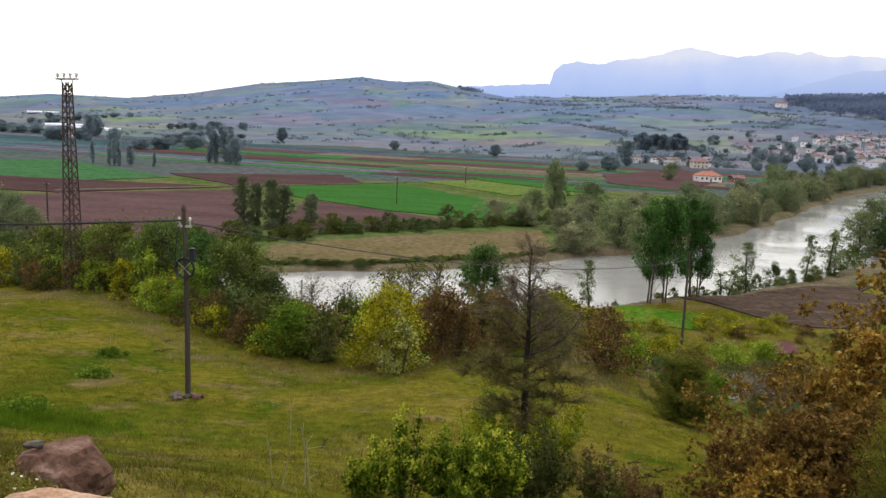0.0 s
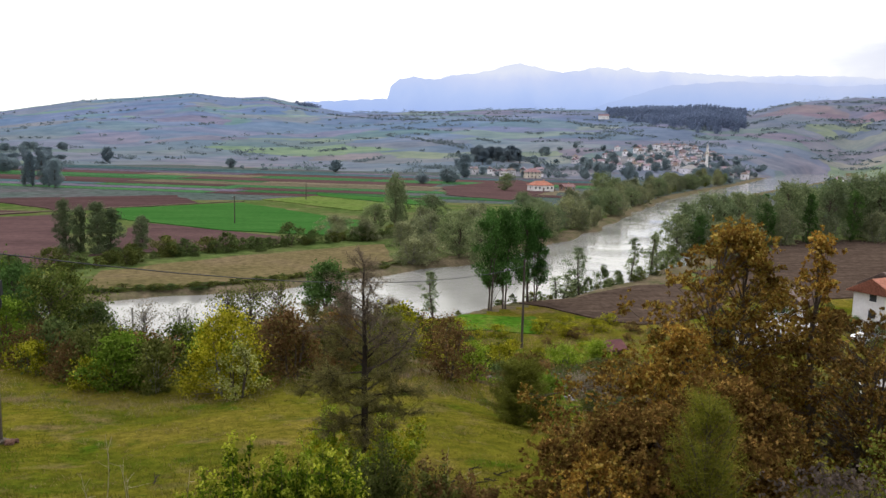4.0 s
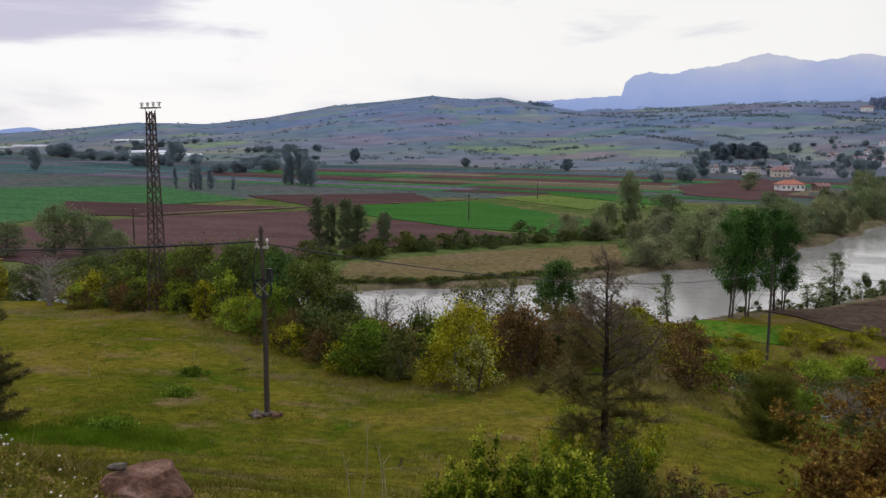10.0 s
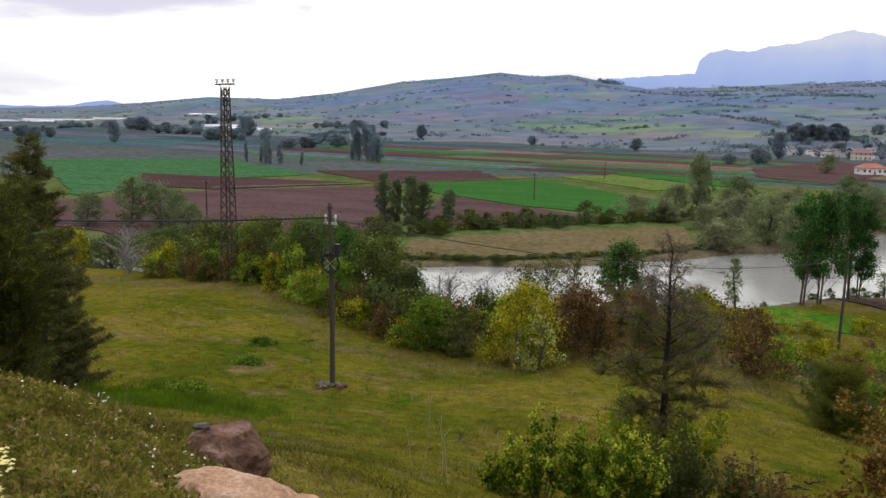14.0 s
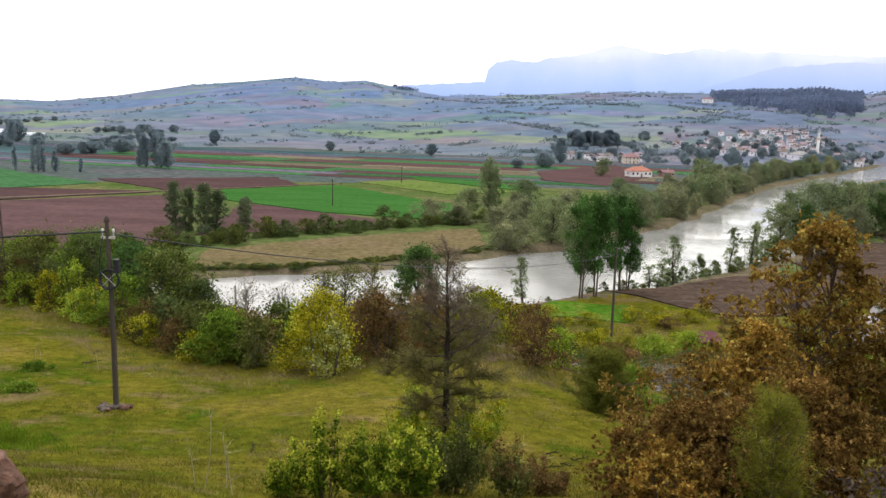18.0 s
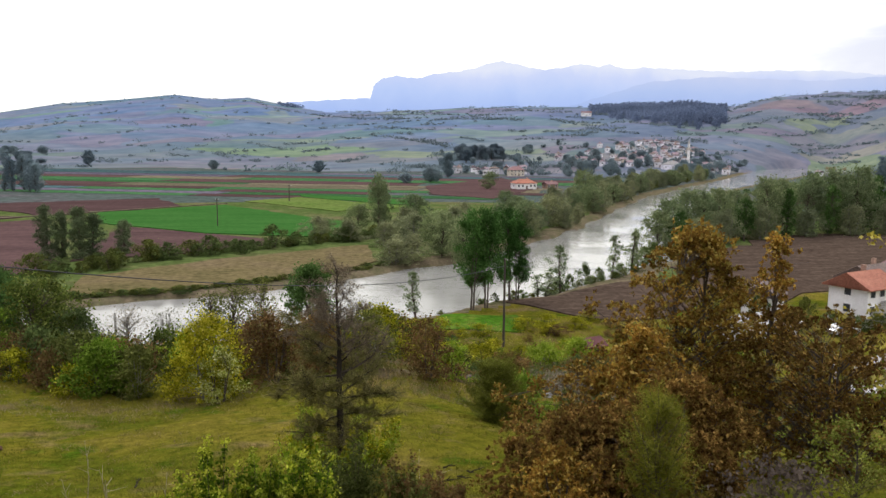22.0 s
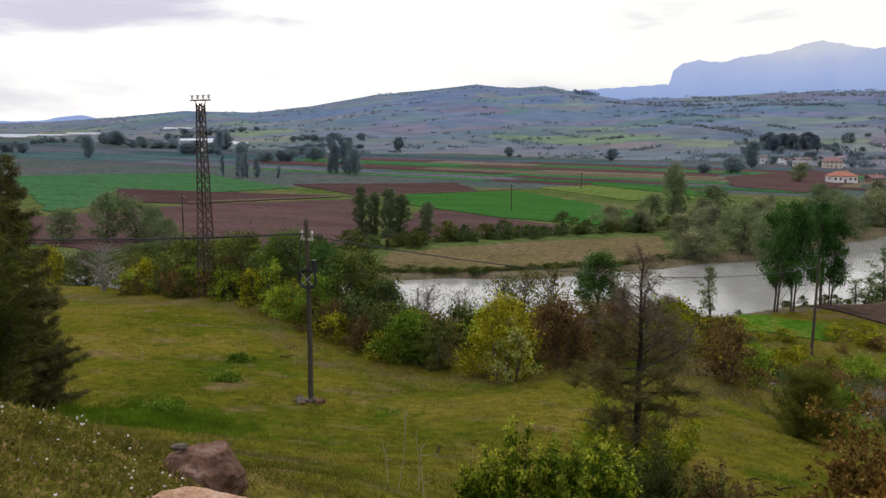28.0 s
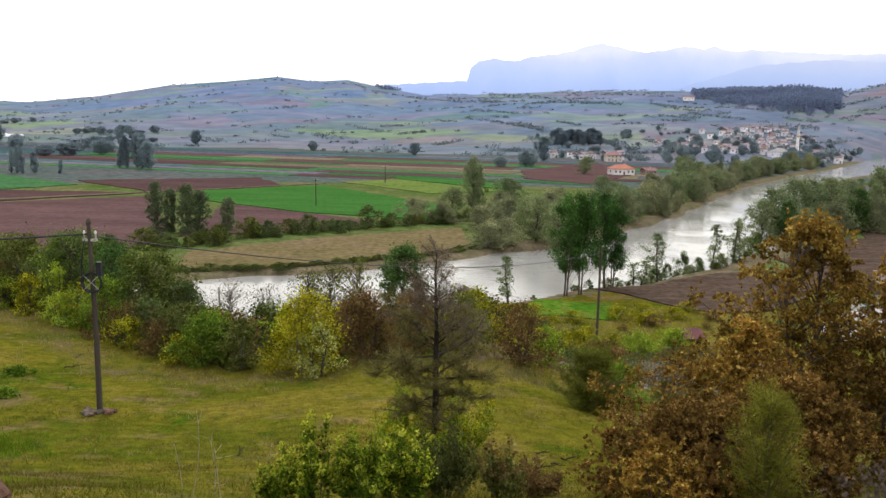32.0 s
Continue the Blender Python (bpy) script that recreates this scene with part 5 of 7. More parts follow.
# shrubs along the shelf's edge and round the tower
SHRUBS = [
    ("yellow_shrub", "yellow-green flowering shrub at the meadow's edge", -7.6, 48.4, 4.9, 4.5, "leaf_yellow", 100, 66, 0.20),
    ("yellow_shrub", "low yellow-green shrub with pale blossom", -6.6, 47.0, 2.9, 3.0, "leaf_blossom", 34, 56, 0.17),
    ("green_shrub", "dense shrub in fresh green leaf", -14.2, 50, 3.2, 3.8, "leaf_fresh", 70, 60, 0.20),
    ("olive_shrub", "shrub in olive and brown", -11.7, 49, 3.0, 3.4, "leaf_olive", 60, 55, 0.20),
    ("rust_shrub", "rust-brown shrub in new leaf", -4.0, 51.4, 4.4, 4.2, "leaf_rust", 80, 55, 0.20),
    ("rust_shrub", "low rust-brown shrub above the river", -1.5, 54.5, 4.0, 4.4, "leaf_rust", 75, 50, 0.20),
    ("olive_shrub", "olive shrub above the river", 2.0, 57, 3.6, 5.0, "leaf_olive", 80, 50, 0.21),
    ("dark_green_tree", "dark green tree with bushy crown", -22.8, 62.5, 7.2, 5.4, "leaf_belt", 120, 60, 0.24),
    ("dark_green_tree", "dark leafy tree on the edge of the slope", -26.5, 65, 6.6, 4.6, "leaf_poplar", 100, 60, 0.24),
    ("rust_shrub", "red-brown bush on the slope", -21.5, 56.5, 2.8, 4.4, "leaf_rust", 60, 50, 0.19),
    ("rust_shrub", "red-brown bush with bare twigs", -18.0, 52.5, 2.2, 3.2, "leaf_rust", 45, 45, 0.18),
    ("yellow_shrub", "yellow-green bush on the slope", -24.4, 58.5, 4.2, 4.6, "leaf_fresh", 80, 45, 0.20),
    ("yellow_shrub", "small yellow-green bush on the slope", -27.6, 62, 3.2, 4.6, "leaf_yellow", 60, 45, 0.20),
    ("yellow_shrub", "pale yellow bush on the slope", -16.0, 50.2, 1.8, 2.6, "leaf_yellow", 36, 40, 0.18),
    ("green_tree", "fresh green tree beside the lattice tower", -46.1, 74.5, 6.0, 6.4, "leaf_belt", 110, 60, 0.26),
    ("olive_tree", "fresh green tree beside the lattice tower", -39.5, 72.5, 5.8, 5.4, "leaf_fresh", 100, 55, 0.25),
    ("olive_tree", "tangled olive-green tree by the tower", -36.2, 69, 6.0, 5.4, "leaf_olive", 100, 55, 0.25),
    ("green_tree", "bright green tree behind the pole", -31.5, 68, 6.4, 5.6, "leaf_fresh", 110, 55, 0.25),
    ("olive_tree", "dark green tree at the edge", -29.0, 70, 6.8, 5.4, "leaf_poplar", 100, 50, 0.25),
    ("dark_green_tree", "dark tree at the edge of the slope", -34, 76, 7.0, 6.0, "leaf_belt", 100, 50, 0.26),
    ("yellow_shrub", "yellow-olive bush at the edge", -51.0, 74, 3.4, 4.4, "leaf_yellow", 60, 50, 0.22),
    ("olive_tree", "olive bush with yellow tips", -55.5, 79, 4.4, 6.0, "leaf_olive", 80, 45, 0.25),
    ("olive_tree", "dull green tree beyond the slope", -63, 92, 7.2, 6.0, "leaf_poplar", 90, 55, 0.27),
    ("yellow_shrub", "yellow-olive bush on the slope", -72, 84, 5.0, 6.0, "leaf_yellow", 70, 45, 0.25),
    ("olive_tree", "dull green tree beyond the slope", -80, 92, 7.0, 7.0, "leaf_olive", 90, 50, 0.28),
    ("green_tree", "green tree low on the slope", -42, 88, 6.5, 7.0, "leaf_belt", 90, 50, 0.28),
    ("olive_tree", "olive tree low on the slope", -36, 84, 6.5, 7.0, "leaf_olive", 90, 50, 0.28),
    ("green_tree", "green tree low on the slope", -27, 80, 5.6, 6.0, "leaf_belt", 90, 50, 0.26),
    ("olive_shrub", "olive thicket on the slope", -20, 68, 3.8, 5.5, "leaf_olive", 80, 50, 0.22),
    ("green_shrub", "green thicket on the slope", -13, 60, 3.4, 5.5, "leaf_belt", 80, 50, 0.22),
    ("rust_shrub", "rust-brown thicket on the slope", -6, 62, 3.8, 6.0, "leaf_rust", 80, 50, 0.22),
    ("olive_shrub", "olive thicket on the slope", -14, 74, 3.6, 6.5, "leaf_olive", 80, 45, 0.24),
    ("olive_shrub", "olive thicket above the river", -4, 76, 3.2, 7.0, "leaf_olive", 80, 45, 0.24),
    ("rust_shrub", "brown thicket above the river", 4, 68, 3.2, 6.0, "leaf_rust", 80, 45, 0.23),
    ("rust_shrub", "rust-brown bush with thin stems", 6.0, 53.2, 4.0, 3.8, "leaf_rust", 85, 42, 0.19),
    ("yellow_shrub", "yellow-green bush beside the brown one", 8.0, 55, 2.6, 2.8, "leaf_lime", 45, 42, 0.19),
    ("olive_shrub", "yellowish thicket on the slope", 2.6, 62, 3.2, 4.0, "leaf_yellow", 60, 42, 0.21),
    ("green_shrub", "bright green bush beside the juniper", 10.9, 45.5, 2.6, 3.6, "leaf_fresh", 60, 55, 0.19),
    ("rust_shrub", "brown scrub on the bank", 12.5, 58, 1.8, 4.0, "leaf_rust", 50, 40, 0.2),
    ("olive_shrub", "dull scrub on the bank", 15.5, 62, 1.6, 4.5, "leaf_olive", 50, 40, 0.2),
    ("rust_shrub", "brown scrub on the bank", 19.0, 60, 1.6, 4.5, "leaf_rust", 50, 40, 0.2),
    ("twig_shrub", "grey-brown heap of cut twigs", 16.0, 56, 1.2, 5.0, "leaf_grey", 60, 30, 0.2),
    ("twig_shrub", "grey-brown heap of cut twigs", 20.5, 66, 1.2, 5.0, "leaf_grey", 60, 30, 0.2),
    ("olive_shrub", "olive scrub on the bank", 9.5, 66, 1.8, 5.0, "leaf_olive", 50, 40, 0.2),
    ("olive_shrub", "olive scrub above the plot", 10, 76, 1.8, 6.0, "leaf_olive", 60, 40, 0.23),
    ("rust_shrub", "brown scrub above the plot", 17, 75, 1.5, 6.0, "leaf_rust", 60, 36, 0.23),
    ("olive_shrub", "olive scrub above the plot", 24, 77, 1.6, 6.0, "leaf_olive", 60, 36, 0.23),
    ("rust_shrub", "brown scrub beside the hut", 30, 82, 1.6, 5.0, "leaf_rust", 60, 36, 0.23),
    ("yellow_shrub", "yellow-green bush in the riverside plot", 6.0, 90, 2.2, 4.5, "leaf_yellow", 60, 42, 0.24),
    ("yellow_shrub", "yellow-green bush in the riverside plot", 15.5, 86, 2.4, 4.4, "leaf_yellow", 60, 42, 0.24),
    ("yellow_shrub", "yellow-green bush in the riverside plot", 11.0, 88, 2.0, 4.0, "leaf_yellow", 60, 42, 0.24),
    ("yellow_shrub", "pale green bush in the riverside plot", 22.5, 88, 1.8, 5.0, "leaf_lime", 60, 42, 0.24),
    ("yellow_shrub", "pale green bush in the riverside plot", 27.5, 91, 1.8, 4.0, "leaf_lime", 60, 42, 0.24),
]
for k, (name, label, x, y, h, w, mat, nc, per, leaf) in enumerate(SHRUBS):
    ob = make_tree(name, label, h, w, 0.03 if "shrub" in name else 0.08, nc, per, leaf, mat, "bark_grey" if k % 3 == 0 else "bark", 300 + k, "shrub" if "shrub" in name else "oval", 4 if "shrub" in name else 2, "shrub" if "shrub" in name else "tree", clump=0.13 * w)
    ob.matrix_basis = pose(x, y, ground_z(x, y), 0, 0, 37 * k)
KINDS["pale_bare_tree"] = dict(KINDS["bare_tree"], label="bare whitish tree with a fan of pale twigs", clumps=120, per=5, bark="bark_pale", limb=0.006, mat="leaf_grey", lop=0.4)
plant("pale_bare_tree", -57.0, 75.2, 5.6, 6.5, "bare trees above the river", variants=1)
plant("bare_tree", -53.5, 82, 4.5, 5, "bare trees above the river")
# thicket on the slope between the meadow and the river
tree_rng = np.random.default_rng(91)
for i in range(150):
    x = tree_rng.uniform(-52, 32)
    e = np.interp(x, EDGE_X[1:-2], EDGE_Y[1:-2])
    y = e + 3 + (95 - e) * tree_rng.uniform(0, 1) ** 1.3
    if x > 6 and y > 84 or float(river_gap(np.array(x), np.array(y))) < 2:
        continue
    kind = str(tree_rng.choice(["olive_bush", "bank_bush", "rust_bush", "yellow_bush", "lime_bush", "rust_bush"], p=[0.28, 0.18, 0.2, 0.1, 0.06, 0.18]))
    h = tree_rng.uniform(1.6, 3.9) * (0.6 if x > 8 else 1.0)
    plant(kind, x, y, h, h * tree_rng.uniform(1.0, 1.6), "thicket on the slope")
for x, y, h, w in ((-30, 66, 7.0, 6), (-25, 70, 7.4, 6), (-20.5, 64.5, 5.4, 4.5), (-43, 78, 7, 6), (-48, 84, 7, 7), (-58, 84, 6, 7), (-68, 98, 8, 7), (-86, 100, 8, 8), (-34, 72, 6.4, 5), (-62, 88, 6, 7), (-75, 94, 6.5, 7), (-94, 92, 7, 8), (-70, 88, 5, 6), (-100, 98, 8, 8), (-80, 86, 5, 6)):
    plant("budding_tree" if int(x) % 2 else "slope_tree", x, y, h, w, "trees on the slope")

# bushes along the roads below the hill
for i in range(60):
    x = tree_rng.uniform(40, 112)
    y = np.interp(x, [40, 60, 80, 112], [62, 68, 78, 82]) + tree_rng.uniform(-16, 5)
    if abs(y - np.interp(x, [60, 80, 110], [63.5, 69, 73.5])) < 4.2:
        continue
    kind = str(tree_rng.choice(["olive_bush", "bank_bush", "rust_bush", "lime_bush", "yellow_bush"], p=[0.34, 0.3, 0.14, 0.12, 0.1]))
    h = tree_rng.uniform(1.0, 2.6)
    plant(kind, x, y, h, h * tree_rng.uniform(1.1, 1.8), "bushes by the road")
for x, y, h, w in ((70.5, 98.5, 2.6, 2.4), (75.5, 100.5, 3.2, 2.6), (84.5, 101, 2.2, 2.6), (60, 101, 3.0, 3.4), (57.5, 106, 3.4, 3.6), (66, 108, 3.0, 3.0), (87, 112, 3.2, 3.0), (97, 112, 3.0, 3.2), (48, 103, 2.8, 3.4), (64, 94, 1.6, 2.4), (92, 98.5, 2.0, 3.0), (100, 100.5, 2.4, 3.0)):
    plant("bank_bush" if int(x) % 2 else "olive_bush", x, y, h, w, "bushes round the houses")
# low scrub on the bank above the riverside plots
for i in range(280):
    x, y = tree_rng.uniform(3, 58), tree_rng.uniform(50, 104)
    if y < 52 + 0.1 * x or float(river_gap(np.array(x), np.array(y))) < 2 or (47 < x and 66 < y) or (9 < x < 25 and y > 101):
        continue
    if y < 86 and x < 36 and tree_rng.uniform() < 0.5:
        continue
    kind = str(tree_rng.choice(["olive_bush", "rust_bush", "yellow_bush", "lime_bush", "bank_bush"], p=[0.36, 0.36, 0.06, 0.02, 0.2] if y < 86 else [0.3, 0.2, 0.3, 0.1, 0.1]))
    h = tree_rng.uniform(0.5, 1.5)
    plant(kind, x, y, h, h * tree_rng.uniform(1.5, 2.8), "low scrub on the bank")
for x, y, h, w in ((8.5, 103, 1.8, 3.6), (12, 101.5, 2.0, 4.0), (17, 101, 1.4, 3.6), (23, 103, 1.6, 4.4), (27, 105.5, 1.5, 4.0), (31, 104, 1.4, 4.2), (26, 101, 1.2, 3.4), (34, 108, 1.4, 4.0)):
    plant("yellow_bush", x, y, h, w, "yellow bushes round the riverside plot")
# mixed trees in front of the wood on the near bank
for x, y, h, w, kind in ((84, 186, 6.5, 8, "willow_tree"), (94, 192, 8, 8, "willow_tree"), (108, 200, 8.5, 9, "willow_tree"), (116, 202, 13, 3.2, "column_poplar"), (124, 205, 7, 8, "willow_tree"), (101, 196, 11, 4, "poplar"), (131, 207, 14, 3.4, "column_poplar"), (139, 208, 8, 9, "willow_tree"), (78, 183, 9, 4, "poplar"), (150, 209, 9, 9, "willow_tree")):
    plant(kind, x, y, h, w, "mixed trees before the wood")
for x, y, h, w in ((67.5, 99.5, 2.2, 3.0), (69.2, 100.2, 1.9, 2.8), (72.5, 99.4, 2.3, 3.0), (74.8, 100.4, 2.0, 2.8), (77.0, 101.6, 2.4, 3.0), (66.0, 101.5, 2.4, 3.0)):
    plant("bank_bush", x, y, h, w, "hedge before the villa")
# light green bushes among the trees by the tower
for x, y, h, w, kind in ((-44.5, 71.5, 3.0, 3.6, "lime_bush"), (-37.0, 66.8, 2.8, 3.4, "lime_bush"), (-33.2, 64.0, 3.0, 3.2, "yellow_bush"), (-28.6, 60.4, 2.6, 3.2, "lime_bush"), (-20.6, 53.6, 2.2, 2.8, "yellow_bush"), (-30.5, 63.5, 4.2, 3.0, "lime_bush"), (-41.5, 69.8, 2.4, 3.0, "yellow_bush")):
    plant(kind, x, y, h, w, "light green bushes by the tower")

# ---------- conifers and near trees ----------


def conifer(name, label, h, w, seed, needle, base=0.1, whorls=16, arms=6, length=0.16, per=12, width=0.014, sag=0.25, rise=0.15, taper=0.9, bark="bark", step=0.16, width_at=None, stout=0.019, wild=0.2, trunk_bark="bark"):
    """A pine: straight trunk, whorls of arms with side twigs, and bunches of needles."""
    rng = np.random.default_rng(seed)
    ob = thing(name, label, "tree")
    wood = Geo()
    r0 = stout * h + 0.02
    line = np.array([(rng.normal(0, 0.006 * h) * (t > 0), rng.normal(0, 0.006 * h) * (t > 0), -0.3 + (h + 0.25) * t) for t in np.linspace(0, 1, 9)])
    wood.tube(line, r0 * (1 - 0.93 * np.linspace(0, 1, 9)), 8)
    arms_of = []
    roots, dirs = [], []
    for k in range(whorls):
        t = base + (1 - base) * (k + rng.uniform(-wild, wild)) / whorls
        t = min(max(t, base * 0.8), 0.99)
        reach = 0.5 * w * (width_at(t) if width_at else (1 - t) ** taper + 0.05)
        a0 = rng.uniform(0, 6.28)
        for j in range(arms):
            a = a0 + 6.283 * j / arms + rng.normal(0, 0.25)
            ln = reach * rng.uniform(0.55, 1.12)
            z0 = h * min(0.985, t + rng.normal(0, 0.1 * wild) * 0.5)
            rise_a = rise * rng.uniform(1 - wild, 1 + 2 * wild)
            pts = []
            for s in np.linspace(0, 1, 5):
                pts.append((ln * s * math.cos(a), ln * s * math.sin(a), z0 + ln * (rise_a * s - sag * s * s + 0.22 * s ** 4)))
            pts = np.array(pts)
            pts[1:] += rng.normal(0, 0.03 * ln, (4, 3))
            arm = Geo()
            ar = max(0.006, r0 * 0.32 * (1 - 0.7 * t))
            arm.tube(pts, ar * np.array([1, 0.8, 0.6, 0.4, 0.15]), 4, False)
            m = max(3, int(ln / step))
            for q in range(m):
                s = 0.25 + 0.75 * (q + 0.5) / m
                p = np.array([np.interp(s, np.linspace(0, 1, 5), pts[:, i]) for i in range(3)])
                side = rng.choice([-1, 1])
                tw = ln * 0.30 * (1.15 - s) + 0.10
                d = np.array([math.cos(a + side * 0.9), math.sin(a + side * 0.9), rng.uniform(-0.1, 0.35)])
                arm.tube([p, p + d * tw], [ar * 0.35, ar * 0.1], 3, False)
                for u in np.arange(0.25, 1.05, max(0.16, 0.10 / tw)):
                    roots.append(p + d * tw * u + rng.normal(0, 0.02, 3))
                    dirs.append(d)
                roots.append(p)
                dirs.append(pts[-1] - pts[-2])
            arms_of.append(arm)
    part("trunk", wood, trunk_bark, ob)
    for arm in arms_of:
        part("branch", arm, bark, ob)
    part("needles", needles("needles", np.array(roots), np.array(dirs) / (np.linalg.norm(dirs, axis=1)[:, None] + 1e-9), length, width, per, rng), needle, ob)
    return ob


def stand(ob, x, y, rz=0.0, z=None, sink=0.0):
    ob.matrix_basis = pose(x, y, (ground_z(x, y) if z is None else z) - sink, 0, 0, rz)
    return ob


def open_pine(name, label, h, seed):
    """An old open pine: crooked limbs with needle tufts at their outer ends, a dry sparse top and a bare lower trunk."""
    rng = np.random.default_rng(seed)
    ob = thing(name, label, "tree")
    ts = np.linspace(0, 1, 11)
    line = np.c_[0.05 * np.sin(5 * ts) + rng.normal(0, 0.02, 11), 0.05 * np.sin(4 * ts + 1), -0.3 + (h + 0.3) * ts]
    trunk = Geo()
    trunk.tube(line, np.interp(ts, [0, 0.3, 0.7, 1], [0.17, 0.125, 0.07, 0.012]), 9)
    part("trunk", trunk, "bark_dark", ob)
    tufts_at = {"needle_brown": ([], []), "needle_dry": ([], [])}
    for k in range(58):
        t = 0.17 + 0.82 * ((k + rng.uniform(-0.4, 0.4)) / 57)
        reach = np.interp(t, [0.15, 0.24, 0.32, 0.5, 0.64, 0.72, 0.85, 1.0], [0.7, 1.2, 1.9, 2.7, 2.5, 1.6, 1.3, 0.3]) * rng.uniform(0.6, 1.1)
        a = 2.4 * k + rng.normal(0, 0.4)
        p = np.array([np.interp(t, ts, line[:, c]) for c in range(3)])
        climb = np.interp(t, [0.15, 0.3, 0.6, 1], [-0.25, 0.0, 0.45, 1.1])
        pts = [p]
        d = np.array([math.cos(a), math.sin(a), climb - 0.12])
        for q in range(5):
            d = d / np.linalg.norm(d) + rng.normal(0, 0.20, 3) + np.array([0, 0, 0.07])
            pts.append(pts[-1] + d / np.linalg.norm(d) * reach / 5)
        pts = np.array(pts)
        r0 = 0.014 + 0.016 * reach * (1 - 0.5 * t)
        bough = Geo()
        bough.tube(pts, r0 * np.array([1, 0.85, 0.7, 0.5, 0.35, 0.15]), 5, False)
        bare = t < 0.26
        dry = t > 0.60 + rng.normal(0, 0.05)
        roots, dirs = tufts_at["needle_dry" if dry else "needle_brown"]
        for q in range(int(np.clip(reach * 15, 8, 34))):
            u = rng.uniform(0.30, 1.0)
            c = np.array([np.interp(u, np.linspace(0, 1, 6), pts[:, i]) for i in range(3)])
            e = c + (rng.normal(0, 1, 3) * np.array([1, 1, 0.6]) + np.array([0.4 * math.cos(a), 0.4 * math.sin(a), 0.35])) * 0.28
            bough.tube([c, e], [r0 * 0.30, r0 * 0.12], 3, False)
            if bare and rng.uniform() < 0.75 or dry and rng.uniform() < 0.58:
                continue
            for w in (0.3, 0.55, 0.8, 1.0):
                roots.append(c + (e - c) * w)
                dirs.append(e - c)
        part("branch", bough, "bark_dark" if not dry else "bark", ob)
    for mat, (roots, dirs) in tufts_at.items():
        dirs = np.array(dirs)
        dirs /= np.linalg.norm(dirs, axis=1)[:, None] + 1e-9
        part("needles", needles("needles", np.array(roots), dirs, 0.17, 0.013, 17 if mat == "needle_brown" else 13, rng), mat, ob, "dry grey-brown needles" if mat == "needle_dry" else "")
    return ob


stand(open_pine("pine_tree", "old brownish pine with crooked branches and a dry top", 21.4 - ground_z(0.75, 28.5), 401), 0.75, 28.5)
stand(conifer("dark_pine", "dark conifer with drooping feathery branches", 8.6, 6.0, 402, "needle_dark", 0.02, 24, 9, 0.22, 14, 0.02, 0.35, 0.35, 0.7), -21.5, 18.6)
stand(conifer("dark_pine", "olive pine with dense upswept feathery branches", 23.0 - ground_z(-16.4, 17.6), 4.3, 403, "needle_pine", 0.0, 24, 9, 0.21, 13, 0.018, 0.05, 0.95, 0.42, wild=0.45), -16.4, 17.6)
stand(conifer("dark_pine", "dark pointed conifer behind the near pine", 24.4 - ground_z(-24.6, 28.1), 5.2, 404, "needle_dark", 0.03, 27, 8, 0.24, 12, 0.026, 0.3, 0.3, 0.6, wild=0.6), -24.6, 28.1)
stand(conifer("dark_pine", "dark pine at the hill's edge", 10.0, 4.2, 410, "needle_dark", 0.05, 20, 7, 0.22, 10, 0.024, 0.3, 0.2, 0.75), -32.5, 30.0)
stand(conifer("young_pine", "young olive-green pine with soft needles", 2.8, 1.75, 405, "needle_young", 0.0, 15, 8, 0.24, 8, 0.012, 0.0, 1.0, 0.5, wild=0.6), 8.35, 18.3)
stand(conifer("juniper", "dense dark green juniper bush", 3.3, 3.9, 406, "needle_green", 0.0, 16, 9, 0.24, 11, 0.022, 0.1, 0.5, 0.4, wild=0.45, width_at=lambda t: math.sqrt(max(0.04, 1 - t * t)) * (0.8 + 0.2 * math.sin(9 * t))), 8.8, 42.0)

# the brown oaks
OAKS = [
    ("oak_tree", "bushy oak in brown and ochre new leaf", 13.8, 28.6, 9.1, 12.4, 0.03, 350, 58, 0.17, "leaf_oak", "oakish", 2),
    ("oak_tree", "spreading low oak in olive and brown leaf", 18.0, 27.6, 5.8, 9.0, 0.04, 280, 60, 0.17, "leaf_oak_low", "oval", 3),
    ("oak_tree", "slim oak with an upright leafy tip", 17.1, 29.2, 9.2, 3.0, 0.15, 70, 52, 0.17, "leaf_oak", "cone", 1),
    ("oak_shrub", "low spreading oak in brown leaf", 7.5, 20.9, 2.3, 4.8, 0.02, 240, 96, 0.135, "leaf_oak_low", "shrub", 4),
    ("oak_shrub", "small brown oak sapling in the grass", 6.2, 18.9, 1.7, 2.6, 0.02, 60, 60, 0.12, "leaf_oak", "shrub", 3),
    ("oak_shrub", "low brown oak scrub below the tree", 10.5, 21.6, 3.4, 4.6, 0.02, 220, 90, 0.135, "leaf_oak_low", "shrub", 4),
    ("oak_tree", "young brown oak leaning out from the thicket", 10.6, 25.4, 5.0, 5.8, 0.03, 200, 60, 0.16, "leaf_oak", "oakish", 3),
    ("oak_tree", "brown-leaved oak with gaps in its crown", 19.8, 28.2, 4.4, 5.4, 0.08, 105, 46, 0.17, "leaf_oak", "oval", 3),
    ("yellow_tree", "small yellow-green tree with thin branches", 13.5, 18.7, 2.3, 2.3, 0.25, 60, 28, 0.085, "leaf_spring", "oval", 2),
    ("green_tree", "young green tree with dark crooked branches", 18.4, 22.0, 4.2, 4.0, 0.22, 100, 34, 0.10, "leaf_spring", "oval", 2),
    ("twiggy_shrub", "bare dark brown bush of fine twigs", 11.0, 17.4, 1.3, 2.8, 0.0, 150, 6, 0.12, "leaf_twig", "shrub", 6),
]
